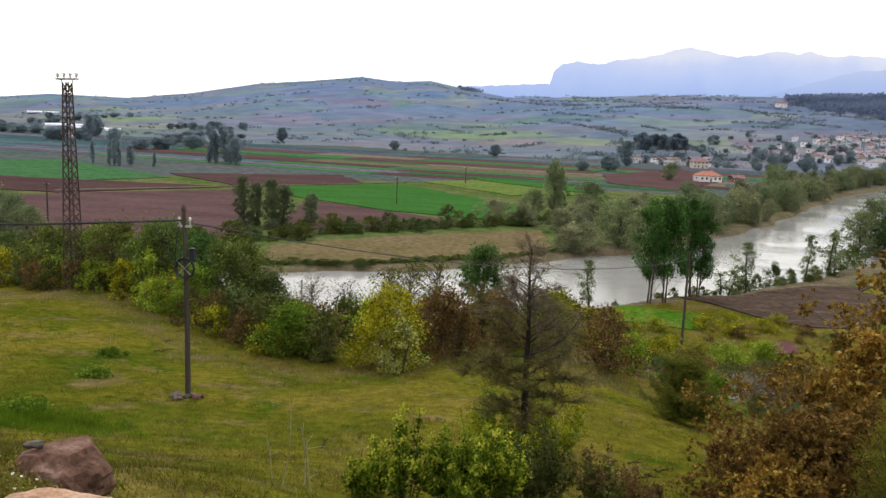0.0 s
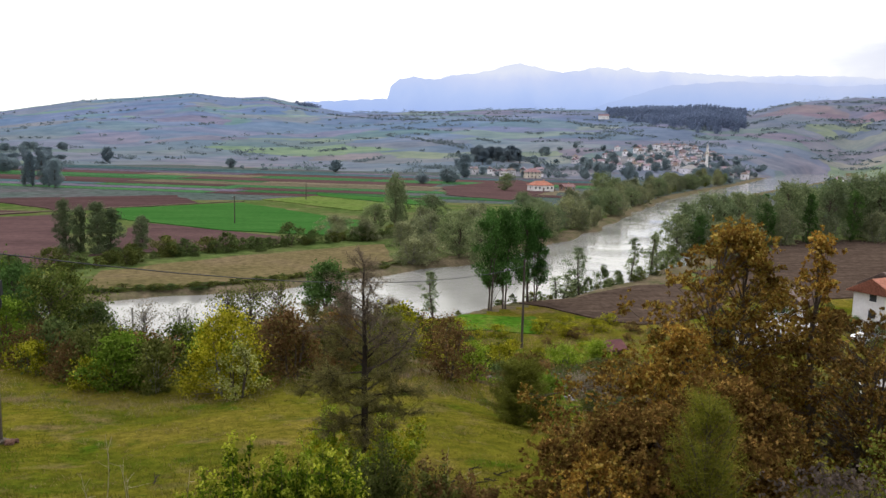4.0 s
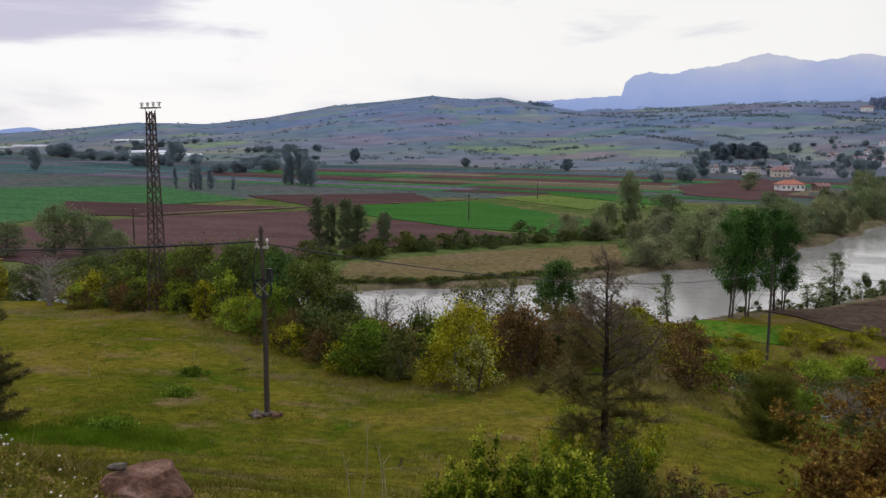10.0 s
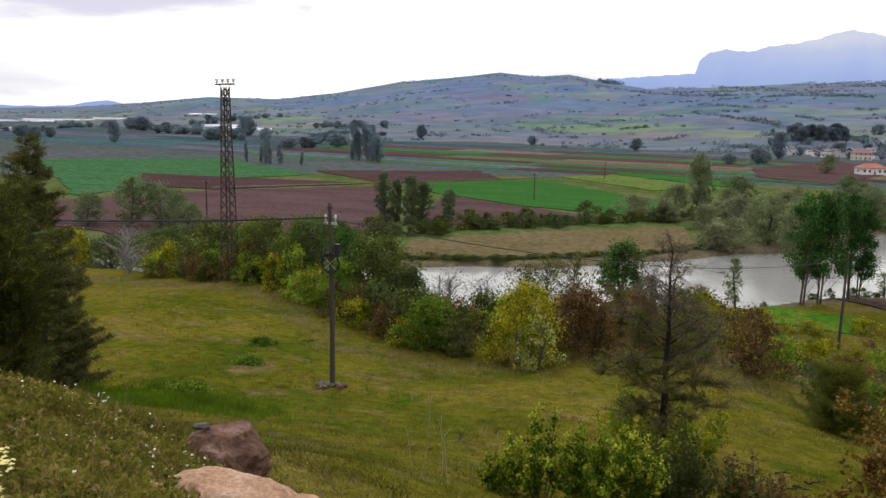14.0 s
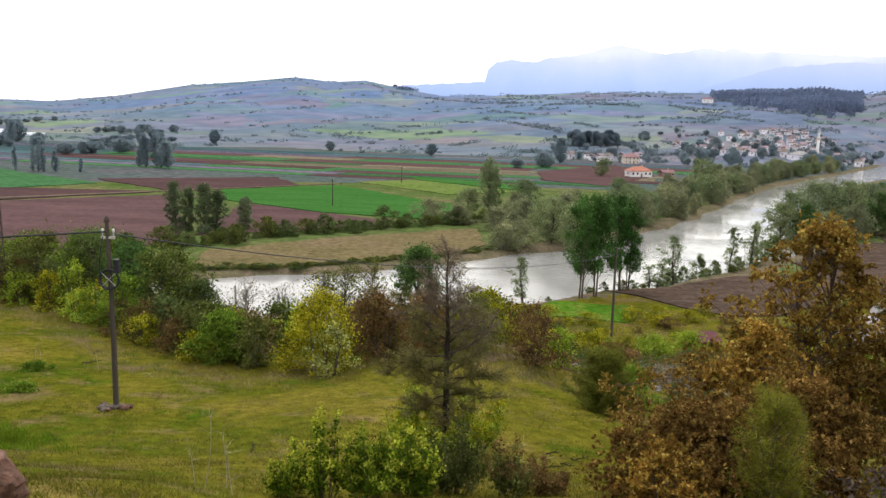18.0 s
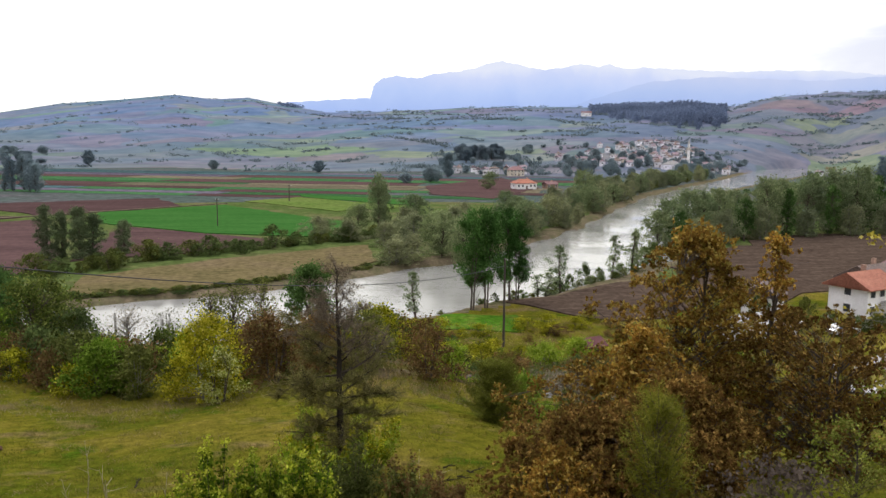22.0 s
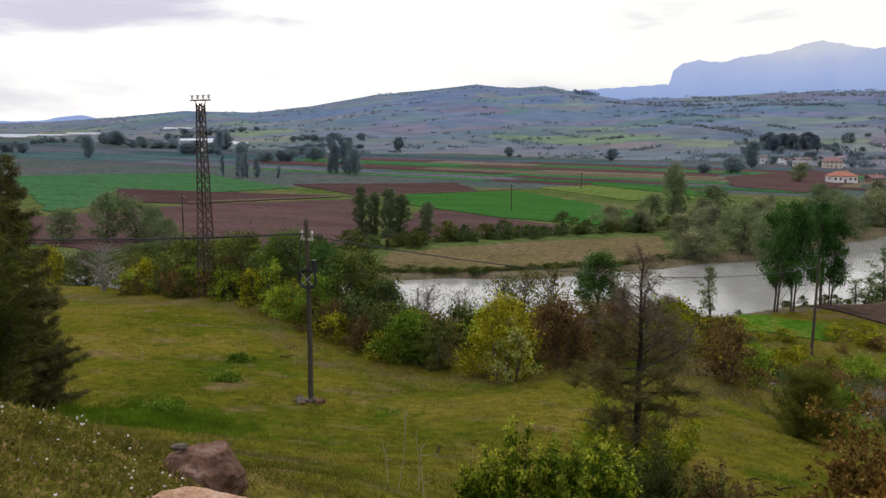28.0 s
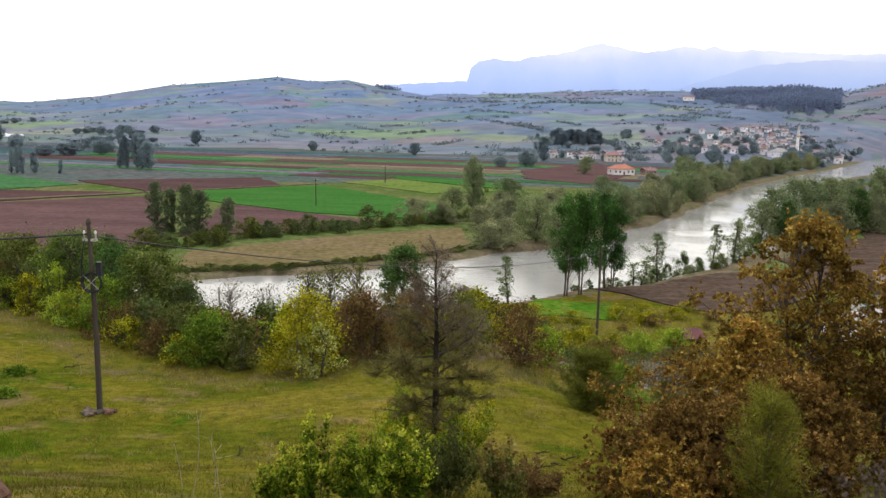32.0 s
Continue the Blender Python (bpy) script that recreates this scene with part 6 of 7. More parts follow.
for k, (name, label, x, y, h, w, base, nc, per, leaf, mat, form, st) in enumerate(OAKS):
    if "oak" in name:
        per, leaf = int(per * 1.4), leaf * 0.84
    tree = "tree" in name
    ob = make_tree(name, label, h, w, base, nc, per, leaf, mat, "bark", 500 + k, form, st, "tree" if tree else "shrub", clump=0.20 + 0.017 * w if tree else 0.085 * w, limb=0.0036, slim=0.62, lop=0.15, bunch=7 if "oak" in name else 0)
    stand(ob, x, y, 50 * k)


def slim_tree(name, label, x, y, h, w, seed, mat, boughs=9, twigs=16):
    """A slight tree whose boughs can be told apart."""
    rng = np.random.default_rng(seed)
    ob = thing(name, label, "tree")
    trunk = Geo()
    line = np.array([(0.06 * h * math.sin(2 * t) + rng.normal(0, 0.02), 0.04 * h * math.sin(3 * t), -0.2 + h * t) for t in np.linspace(0, 1, 7)])
    trunk.tube(line, np.linspace(0.022 * h, 0.004 * h, 7), 7)
    part("trunk", trunk, "bark", ob)
    ends = []
    for k in range(boughs):
        t = 0.3 + 0.68 * k / boughs
        p = np.array([np.interp(t, np.linspace(0, 1, 7), line[:, j]) for j in range(3)])
        a = k * 2.4 + rng.normal(0, 0.3)
        ln = 0.55 * w * rng.uniform(0.7, 1.2) * (1.15 - 0.6 * t)
        b = Geo()
        pts = np.array([p + np.array([ln * s * math.cos(a), ln * s * math.sin(a), ln * (0.55 * s - 0.1 * s * s)]) + rng.normal(0, 0.03, 3) * s for s in np.linspace(0, 1, 5)])
        b.tube(pts, np.linspace(0.0045 * h, 0.0012 * h, 5), 5, False)
        for i in range(twigs):
            s = rng.uniform(0.3, 1)
            c = np.array([np.interp(s, np.linspace(0, 1, 5), pts[:, j]) for j in range(3)])
            q = c + rng.normal(0, 0.13 * w, 3) * np.array([1, 1, 0.8])
            b.tube([c, q], [0.0016 * h, 0.0007 * h], 3, False)
            ends += [q + rng.normal(0, 0.10, 3) for _ in range(24)]
        part("bough", b, "bark_grey", ob)
    part("foliage", leaves("foliage", np.array(ends), 0.125, rng, 0, 0.62), mat, ob)
    return stand(ob, x, y)


def shoot_shrub(x, y, h, w, seed, mat, label, shoots=26, tip_mat="leaf_lime", leaf=0.105):
    """A shrub of upright leafy shoots, each ending in a paler tuft."""
    rng = np.random.default_rng(seed)
    ob = thing("lime_shrub", label, "shrub")
    g = Geo()
    pts, tufts_at = [], []

    def shoot(base, bend, tip, m):
        g.tube([base, bend, tip], [0.016, 0.010, 0.004], 4, False)
        t = rng.uniform(0.2, 0.95, m)[:, None]
        c = np.where(t < 0.5, base + (bend - base) * 2 * t, bend + (tip - bend) * (2 * t - 1))
        pts.append(c + rng.normal(0, 1, (m, 3)) * np.array([0.070, 0.070, 0.05]))
        tufts_at.append(tip + rng.normal(0, 1, (22, 3)) * np.array([0.06, 0.06, 0.075]) + np.array([0, 0, 0.02]))

    for k in range(shoots):
        a, r = rng.uniform(0, 6.283), 0.5 * w * math.sqrt(rng.uniform(0, 1))
        top = h * rng.uniform(0.5, 1.05) * (1 - 0.35 * (2 * r / w) ** 2)
        tip = np.array([r * math.cos(a), r * math.sin(a), top])
        base = np.array([0.3 * tip[0], 0.3 * tip[1], -0.1])
        bend = (base + tip) / 2 + np.array([0.14 * tip[0], 0.14 * tip[1], 0])
        shoot(base, bend, tip, int(120 * top / h))
        for q in range(2):
            p = base + (bend - base) * rng.uniform(0.6, 1.0)
            e = p + np.array([rng.normal(0, 0.16), rng.normal(0, 0.16), rng.uniform(0.2, 0.45) * h * 0.5])
            shoot(p, (p + e) / 2 + rng.normal(0, 0.02, 3), e, 36)
    part("stem", g, "bark", ob)
    part("foliage", leaves("foliage", np.concatenate(pts), leaf, rng, -0.3, 0.6), mat, ob)
    part("tip_foliage", leaves("tip_foliage", np.concatenate(tufts_at), leaf * 0.9, rng, -0.6, 0.6), tip_mat, ob, "pale yellow-green shoot tips")["kind"] = "stuff"
    return stand(ob, x, y)


for k, (x, y, h, w, mat, tip_mat, label, n) in enumerate((
    (-1.9, 19.3, 2.25, 1.3, "leaf_shoot", "leaf_tip", "green shrub with upright shoots and lime tips", 15),
    (-0.9, 19.6, 1.95, 1.6, "leaf_shoot", "leaf_tip", "bright green shrub with upright leafy shoots", 18),
    (-2.8, 19.3, 1.45, 1.1, "leaf_shoot", "leaf_tip", "low shrub with thin upright shoots", 9),
    (0.0, 20.6, 2.1, 1.9, "leaf_shoot", "leaf_tip", "bright green shrub in front of the pine", 20),
    (1.2, 21.4, 2.1, 2.2, "leaf_olive", "leaf_olive", "olive shrub in front of the pine", 22),
    (2.7, 20.8, 2.0, 1.6, "leaf_olive", "leaf_rust", "brownish shrub with upright shoots", 13),
    (3.6, 21.6, 1.1, 1.4, "leaf_rust", "leaf_rust", "brown scrub beside the pine", 11),
    (1.9, 30.4, 2.6, 2.6, "leaf_lime", "leaf_yellow", "yellow-green shrub behind the pine", 26),
    (-0.6, 30.0, 2.7, 2.4, "leaf_lime", "leaf_yellow", "yellow-green shrub beside the pine", 26),
    (0.6, 27.3, 2.2, 2.6, "leaf_lime", "leaf_yellow", "yellow-green shrub at the pine's foot", 24),
)):
    shoot_shrub(x, y, h, w, 801 + k, mat, label, n, tip_mat)

slim_tree("yellow_tree", "slight tree with yellow new leaves and thin twigs", 16.3, 16.2, 6.6, 6.4, 610, "leaf_ochre", 14, 13)

# ---------- grass, flowers and stones of the hillside ----------
rng = np.random.default_rng(31)
n = 260000
a, r = np.radians(rng.uniform(-52, 52, n)), np.exp(rng.uniform(math.log(11), math.log(75), n))
x, y = r * np.sin(a), r * np.cos(a)
z = land(x, y)
edge = np.interp(x, EDGE_X, EDGE_Y)
keep = (y < edge + 12) & (wave(x, y, 0.8) + 0.5 * wave(x + 5, y, 2.1) > rng.uniform(-0.9, 0.5, n))
tall = 0.13 + 0.10 * (wave(x + 3, y, 0.37) > 0.1)
roots = np.c_[x, y, z - 0.02][keep]
tagged(part("meadow_grass", blades("meadow_grass", roots, (tall * (0.45 + 0.010 * r))[keep], 0.02, rng, 0.6), "grass"), "short green and yellowish meadow grass", "grass", kind="stuff")
n = 34000
a, r = np.radians(rng.uniform(-75, -8, n)), np.exp(rng.uniform(math.log(3.2), math.log(12.5), n))
x, y = r * np.sin(a), r * np.cos(a)
roots = np.c_[x, y, land(x, y) - 0.01]
tagged(part("ledge_grass", blades("ledge_grass", roots, 0.17 + 0.07 * wave(x, y, 2.0), 0.011, rng, 0.7), "ledge_grass"), "dry and green grass on the near ledge", "grass", kind="stuff")
n = 26000
a, r = np.radians(rng.uniform(24, 62, n)), np.exp(rng.uniform(math.log(9), math.log(22), n))
x, y = r * np.sin(a), r * np.cos(a)
roots = np.c_[x, y, land(x, y) - 0.01]
tagged(part("dry_grass", blades("dry_grass", roots, np.full(n, 0.48), 0.014, rng, 0.35), "dry_grass"), "long dry grass with seed heads", "grass", kind="stuff")

# tufts on the meadow, dry ones along its edge, and herbs on the ledge


def tufts(name, label, material, x, y, per, spread, height, width):
    i = np.repeat(np.arange(len(x)), per)
    tx, ty = x[i] + rng.normal(0, spread, len(i)), y[i] + rng.normal(0, spread, len(i))
    size = rng.uniform(0.5, 1.3, len(x))[i]
    ob = part(name, blades(name, np.c_[tx, ty, land(tx, ty) - 0.02], height * size, width, rng, 0.55), material)
    return tagged(ob, label, "grass", kind="stuff")


a, r = np.radians(rng.uniform(-48, 48, 9000)), np.exp(rng.uniform(math.log(13), math.log(62), 9000))
x, y = r * np.sin(a), r * np.cos(a)
keep = (y < np.interp(x, EDGE_X, EDGE_Y) - 1) & (wave(x, y, 0.5) + wave(x, y, 1.3) > rng.uniform(-0.8, 1.0, len(x)))
x, y = x[keep], y[keep]
half = wave(x + 20, y, 0.21) > 0.12
tufts("green_tufts", "tufts of green grass in the meadow", "grass", x[~half], y[~half], 16, 0.18, 0.15, 0.03)
tufts("dry_tufts", "tufts of dry yellow grass in the meadow", "dry_grass", x[half], y[half], 14, 0.18, 0.15, 0.022)
x = rng.uniform(-60, 14, 1100)
y = np.interp(x, EDGE_X, EDGE_Y) - 0.8 + rng.normal(0, 1.6, len(x))
tufts("edge_grass", "long pale dry grass along the meadow's edge", "edge_grass", x, y, 16, 0.35, 0.24, 0.02)
x, y = rng.uniform(2, 62, 4200), rng.uniform(48, 108, 4200)
keep = (river_gap(x, y) > 2) & (y > 46 + 0.05 * x)
tufts("bank_grass", "rough dry grass and weeds on the bank", "dry_grass", x[keep], y[keep], 12, 0.35, 0.4, 0.05)
x, y = rng.normal(-19.5, 2.6, 900), rng.normal(28.6, 1.1, 900)
tufts("lush_grass", "lush green grass below the ledge", "lush_grass", x, y, 22, 0.2, 0.22, 0.035)
n = 6500
a, r = np.radians(rng.uniform(-66, -10, n)), np.exp(rng.uniform(math.log(3.6), math.log(11.5), n))
i = np.repeat(np.arange(n), 13)
x, y = (r * np.sin(a))[i] + rng.normal(0, 0.05, 13 * n), (r * np.cos(a))[i] + rng.normal(0, 0.05, 13 * n)
tagged(part("ledge_herbs", leaves("ledge_herbs", np.c_[x, y, land(x, y) + rng.uniform(0.01, 0.15, 13 * n)], 0.065, rng, -0.4, 0.5), "leaf_ledge"), "low leafy herbs among the grass of the ledge", "plants", kind="stuff")


def stone(name, label, x, y, size, mat, seed, sink=0.3, rz=0.0, rough=0.28, z=None, sub=4):
    bm = bmesh.new()
    bmesh.ops.create_icosphere(bm, subdivisions=sub, radius=1.0)
    off = Vector((seed * 1.7, seed * 0.9, seed * 2.3))
    for v in bm.verts:
        p = v.co.copy()
        d = 1 + rough * noise.noise(p * 1.1 + off) + rough * 0.5 * noise.noise(p * 2.6 + off) + rough * 0.22 * noise.noise(p * 6 + off)
        q = noise.cell(p * 1.6 + off) * rough * 0.35
        v.co = Vector((p.x * size[0], p.y * size[1], p.z * size[2])) * (d + q * 0.4) * 0.5
        v.co.z = min(v.co.z, 0.40 * size[2] + 0.03 * size[2] * noise.noise(p * 3 + off))
    me = bpy.data.meshes.new(name)
    bm.to_mesh(me)
    bm.free()
    ob = tagged(part(name, me, mat), label, "stone")
    ob.matrix_basis = pose(x, y, (ground_z(x, y) if z is None else z) + size[2] * (0.5 - sink), 0, 0, rz)
    return ob


stone("boulder", "large brown boulder with a flat worn top", -4.72, 10.4, (1.12, 0.95, 0.90), "rock_brown", 3, 0.33, 20, 0.27)
stone("tan_slab", "tan weathered rock ledge among the grass", -3.3, 8.4, (2.0, 0.8, 0.74), "rock_tan", 5, 0.40, -10)
stone("tan_slab", "broken tan rock beside the ledge", -2.6, 8.38, (0.75, 0.6, 0.8), "rock_tan", 8, 0.34, 40)
stone("small_stone", "small dark stone lying on the boulder", -4.93, 10.3, (0.22, 0.1, 0.1), "rock_dark", 9, 0.1, 30, z=ground_z(-4.72, 10.4) + 0.53, sub=3)
rng = np.random.default_rng(41)
for i in range(14):
    x, y = -4.0 + rng.normal(0, 0.9), 7.9 + rng.normal(0, 0.4)
    s = rng.uniform(0.05, 0.14)
    stone("loose_stone", "loose stone in the grass", x, y, (s, s * 0.8, s * 0.6), ("rock_grey", "rock_tan", "rock_brown")[i % 3], 20 + i, 0.3, 40 * i, sub=2)["group"] = "loose stones on the ledge"
for i in range(30):
    x, y = -14.75 + rng.normal(0, 0.40), 35.85 + rng.normal(0, 0.40)
    s = rng.uniform(0.16, 0.38)
    stone("rubble_stone", "rubble stone heaped round the pole's foot", x, y, (s, s * 0.8, s * 0.7), ("rock_dark", "rock_dark", "rock_brown")[i % 3], 60 + i, 0.12, 40 * i, 0.5, sub=3)["group"] = "rubble heap at the pole"


for i in range(46):
    x, y = rng.uniform(10, 30), rng.uniform(54, 84)
    s = rng.uniform(0.3, 0.95)
    stone("bank_rock", "dark weathered rock on the bare bank", x, y, (s * 1.5, s, s * 0.7), ("rock_dark", "rock_grey", "rock_dark")[i % 3], 120 + i, 0.3, 47 * i, 0.5, sub=2)["group"] = "rocks on the bank"


def daisy(seed):
    rng = np.random.default_rng(seed)
    ob = thing("daisy", "small white wild flower on a thin stem", "flower", "white flowers on the ledge")
    h = 0.36
    st = Geo()
    st.tube([(0, 0, -0.03), (0.01, 0.0, h * 0.5), (0.025, 0.01, h)], [0.004, 0.003, 0.0025], 4, False)
    part("stem", st, "stem", ob)
    pe = Geo()
    for k in range(9):
        a = k * 6.283 / 9
        c, s = math.cos(a), math.sin(a)
        c2, s2 = math.cos(a + 0.3), math.sin(a + 0.3)
        c3, s3 = math.cos(a - 0.3), math.sin(a - 0.3)
        b = np.array([0.025, 0.01, h])
        pe.put([b, b + (0.02 * c2, 0.02 * s2, 0.006), b + (0.038 * c, 0.038 * s, 0.004), b + (0.02 * c3, 0.02 * s3, 0.006)], [(0, 1, 2, 3)])
    part("petals", pe, "petal_white", ob)
    ey = Geo()
    ey.tube([(0.025, 0.01, h), (0.025, 0.01, h + 0.010)], [0.010, 0.006], 6)
    part("flower_heart", ey, "petal_yellow", ob, "yellow heart")
    return ob


d0 = daisy(1)
rng = np.random.default_rng(52)
spots = []
for k in range(26):
    spots.append((-4.3 + rng.normal(0, 0.55), 9.25 + rng.normal(0, 0.22)))
while len(spots) < 165:
    a, r = radians(rng.uniform(-56, -14)), rng.uniform(6.4, 11.0)
    x, y = r * math.sin(a), r * math.cos(a)
    if len(spots) < 112:
        u, c = rng.uniform(), rng.integers(0, 9)
        u = 0.5 * u + 0.5 * (c / 8)
        x, y = -7.9 + 4.6 * u + rng.normal(0, 0.6), 10.3 - 1.9 * u + rng.normal(0, 0.7)
        spots.append((x, y))
    elif r > 8.0 + 0.8 * rng.normal() or rng.uniform() < 0.12:
        spots.append((x, y))
for i, (x, y) in enumerate(spots):
    m = pose(x, y, ground_z(x, y), 28 + rng.normal(0, 14), rng.normal(0, 14), 0) @ pose(0, 0, 0, 0, 0, rng.uniform(0, 360)) @ Matrix.Scale(rng.uniform(0.5, 1.0), 4)
    if i == 0:
        d0.matrix_basis = m
    else:
        copy_thing(d0, m)


def yellow_plant(x, y):
    ob = thing("yellow_flower", "pale yellow flower spike with many blossoms", "flower")
    rng = np.random.default_rng(9)
    st = Geo()
    heads = []
    for k in range(4):
        tip = np.array([rng.normal(0, 0.07), rng.normal(0, 0.07), rng.uniform(0.42, 0.58)])
        st.tube([(0, 0, -0.05), tip * 0.5 + (0.02, 0, 0.03), tip], [0.007, 0.005, 0.004], 5, False)
        heads.append(tip)
    part("stem", st, "stem", ob)
    for tip in heads:
        pe = Geo()
        for k in range(16):
            c = tip + rng.normal(0, 0.032, 3) * np.array([1, 1, 1.3])
            for j in range(4):
                a = j * 1.571 + rng.uniform(0, 1)
                u = np.array([math.cos(a), math.sin(a), rng.uniform(-0.2, 0.5)]) * 0.024
                w = np.array([-math.sin(a), math.cos(a), 0]) * 0.011
                pe.put([c, c + u * 0.6 + w, c + u, c + u * 0.6 - w], [(0, 1, 2, 3)])
        part("blossom", pe, "petal_yellow", ob)
    return stand(ob, x, y)


yellow_plant(-3.42, 5.7)
yellow_plant(-3.62, 5.85)


def dry_weed(x, y, h, seed):
    rng = np.random.default_rng(seed)
    ob = thing("dry_weed", "tall dry weed stalk with thin side twigs", "weed", "dry weeds")
    g = Geo()
    line = np.array([(0.08 * h * math.sin(2 * t + seed), 0.05 * h * math.sin(3 * t), -0.05 + h * t) for t in np.linspace(0, 1, 6)])
    g.tube(line, np.linspace(0.011, 0.004, 6), 4, False)
    twigs = []
    for k in range(7):
        t = rng.uniform(0.3, 1)
        p = np.array([np.interp(t, np.linspace(0, 1, 6), line[:, j]) for j in range(3)])
        tw = Geo()
        tw.tube([p, p + rng.normal(0, 0.13, 3) + (0, 0, 0.14)], [0.006, 0.003], 3, False)
        twigs.append(tw)
    part("stalk", g, "dry_stem", ob)
    for tw in twigs:
        part("twig", tw, "dry_stem", ob)
    return stand(ob, x, y)


for k, (x, y, h) in enumerate(((-4.6, 18.5, 2.0), (-4.3, 18.8, 1.5), (-5.1, 19.0, 1.2), (-3.9, 18.3, 1.3), (-3.0, 19.5, 1.2), (8.4, 30, 0.8), (8.9, 31, 0.6), (7.6, 31.5, 0.6), (-20, 45, 1.3), (-38, 50, 2.2), (-27, 40, 0.8), (-23.5, 45.5, 1.6), (-24.2, 46, 1.2), (3.2, 24.5, 1.2), (3.9, 24.2, 1.0))):
    dry_weed(x, y, h, k)
for k, (x, y, w) in enumerate(((-22.8, 43.5, 1.5), (-20.6, 38.2, 1.5), (-19, 30, 1.6))):
    ob = make_tree("grass_tussock", "low dark green tussock in the meadow", 0.35, w, 0.0, 40, 36, 0.16, "leaf_fresh", "stem", 700 + k, "shrub", 5, "plant", clump=0.13 * w)
    stand(ob, x, y)


def fallen_branch(x, y, ln, rz, seed):
    """A dead branch lying in the grass."""
    rng = np.random.default_rng(seed)
    ob = thing("fallen_branch", "dark dead branch lying in the grass", "branch", "dead branches in the grass")
    pts = np.array([(ln * (t - 0.5), 0.05 * math.sin(4 * t + seed), 0.06 + 0.10 * t + rng.normal(0, 0.02)) for t in np.linspace(0, 1, 6)])
    g = Geo()
    g.tube(pts, np.linspace(0.035, 0.012, 6), 5)
    part("stick", g, "bark_dark", ob)
    for k in range(3):
        p = pts[1 + k]
        tw = Geo()
        tw.tube([p, p + np.array([0.12, rng.normal(0, 0.14), rng.uniform(0.05, 0.22)])], [0.015, 0.006], 4)
        part("twig", tw, "bark_dark", ob)
    return stand(ob, x, y, rz)


for k, (x, y, ln, rz) in enumerate(((4.6, 27.6, 0.9, 15), (5.2, 28.2, 0.6, -30), (4.0, 28.6, 0.5, 60), (5.8, 29.4, 0.7, 10), (4.9, 30.2, 0.5, -15), (-6.5, 29.5, 0.5, 70), (-21.5, 47.5, 1.2, 20), (-22.6, 50.5, 0.8, 80))):
    fallen_branch(x, y, ln, rz, k)

# ---------- poles, tower and wires ----------


def wire(name, a, b, sag, r=0.012, n=14):
    g = Geo()
    a, b = np.array(a, float), np.array(b, float)
    g.tube([a + (b - a) * t - np.array([0, 0, 4 * sag * t * (1 - t)]) for t in np.linspace(0, 1, n)], r, 4, False)
    return tagged(part(name, g, "dark_metal"), "thin dark overhead line between poles", "wire", "overhead lines")


def service_pole(x, y, h):
    ob = thing("utility_pole", "weathered wooden utility pole with a cable coil and cable box", "pole")
    g = Geo()
    g.tube([(0, 0, -0.6), (0.01, 0, h * 0.4), (-0.03, 0, h * 0.75), (-0.09, 0.0, h)], [0.135, 0.12, 0.10, 0.088], 10)
    part("shaft", g, "wood_pole", ob)
    c = Geo()
    c.tube([(-0.09, 0, h - 0.02), (-0.09, 0, h + 0.05), (-0.09, 0, h + 0.18), (-0.09, 0, h + 0.26)], [0.10, 0.13, 0.09, 0.05], 8)
    part("cap", c, "wood_pole", ob, "grey pole cap")
    b = Geo()
    b.box((-0.05, 0, h - 0.72), (0.62, 0.12, 0.10))
    b.box((-0.30, 0, h - 0.62), (0.06, 0.06, 0.34))
    b.box((0.20, 0, h - 0.62), (0.06, 0.06, 0.34))
    part("bracket", b, "concrete", ob)
    for dx in (-0.30, 0.20):
        i = Geo()
        i.tube([(dx, 0, h - 0.46), (dx, 0, h - 0.38), (dx, 0, h - 0.30)], [0.05, 0.07, 0.03], 8)
        part("insulator", i, "porcelain", ob)
    ring = Geo()
    for k in range(3):
        rr = 0.40 + 0.03 * k
        ring.tube([(rr * math.cos(t) + 0.02, -0.17 - 0.03 * k, 6.15 + rr * math.sin(t)) for t in np.linspace(0, 6.283, 22)], 0.035, 5, False)
    part("cable_coil", ring, "dark_metal", ob, "dark coil of cable")
    cross = Geo()
    cross.beam((-0.30, -0.26, 5.85), (0.34, -0.26, 6.45), 0.018)
    cross.beam((-0.30, -0.26, 6.45), (0.34, -0.26, 5.85), 0.018)
    part("coil_frame", cross, "rock_grey", ob, "pale metal cross frame")
    bx = Geo()
    bx.box((0.32, -0.05, 6.75), (0.24, 0.22, 0.62), taper=0.92)
    part("cable_box", bx, "dark_metal", ob)
    lp = Geo()
    lp.tube([(-0.28, -0.05, h - 0.7), (-0.36, -0.1, 7.6), (-0.45, -0.14, 6.8), (-0.44, -0.16, 6.2), (-0.30, -0.18, 5.8), (0, -0.18, 5.66)], 0.028, 5, False)
    part("cable", lp, "dark_metal", ob)
    return stand(ob, x, y)


service_pole(-14.75, 36.0, 8.75)


def plain_pole(x, y, h, name="utility_pole", label="plain wooden pole with a short crossarm", arm=1.0, mat="wood_pole", r=0.13, cat="pole"):
    ob = thing(name, label, cat)
    g = Geo()
    g.tube([(0, 0, -0.5), (0, 0, h * 0.5), (0, 0, h)], [r, r * 0.85, r * 0.68], 8)
    part("shaft", g, mat, ob)
    if arm:
        b = Geo()
        b.box((0, 0, h - 0.35), (arm, 0.10, 0.12))
        part("crossarm", b, mat, ob)
        for dx in (-0.42, 0.0, 0.42):
            i = Geo()
            i.tube([(dx * arm, 0, h - 0.29), (dx * arm, 0, h - 0.18), (dx * arm, 0, h - 0.10)], [0.04, 0.06, 0.03], 6)
            part("insulator", i, "porcelain", ob)
    return stand(ob, x, y)


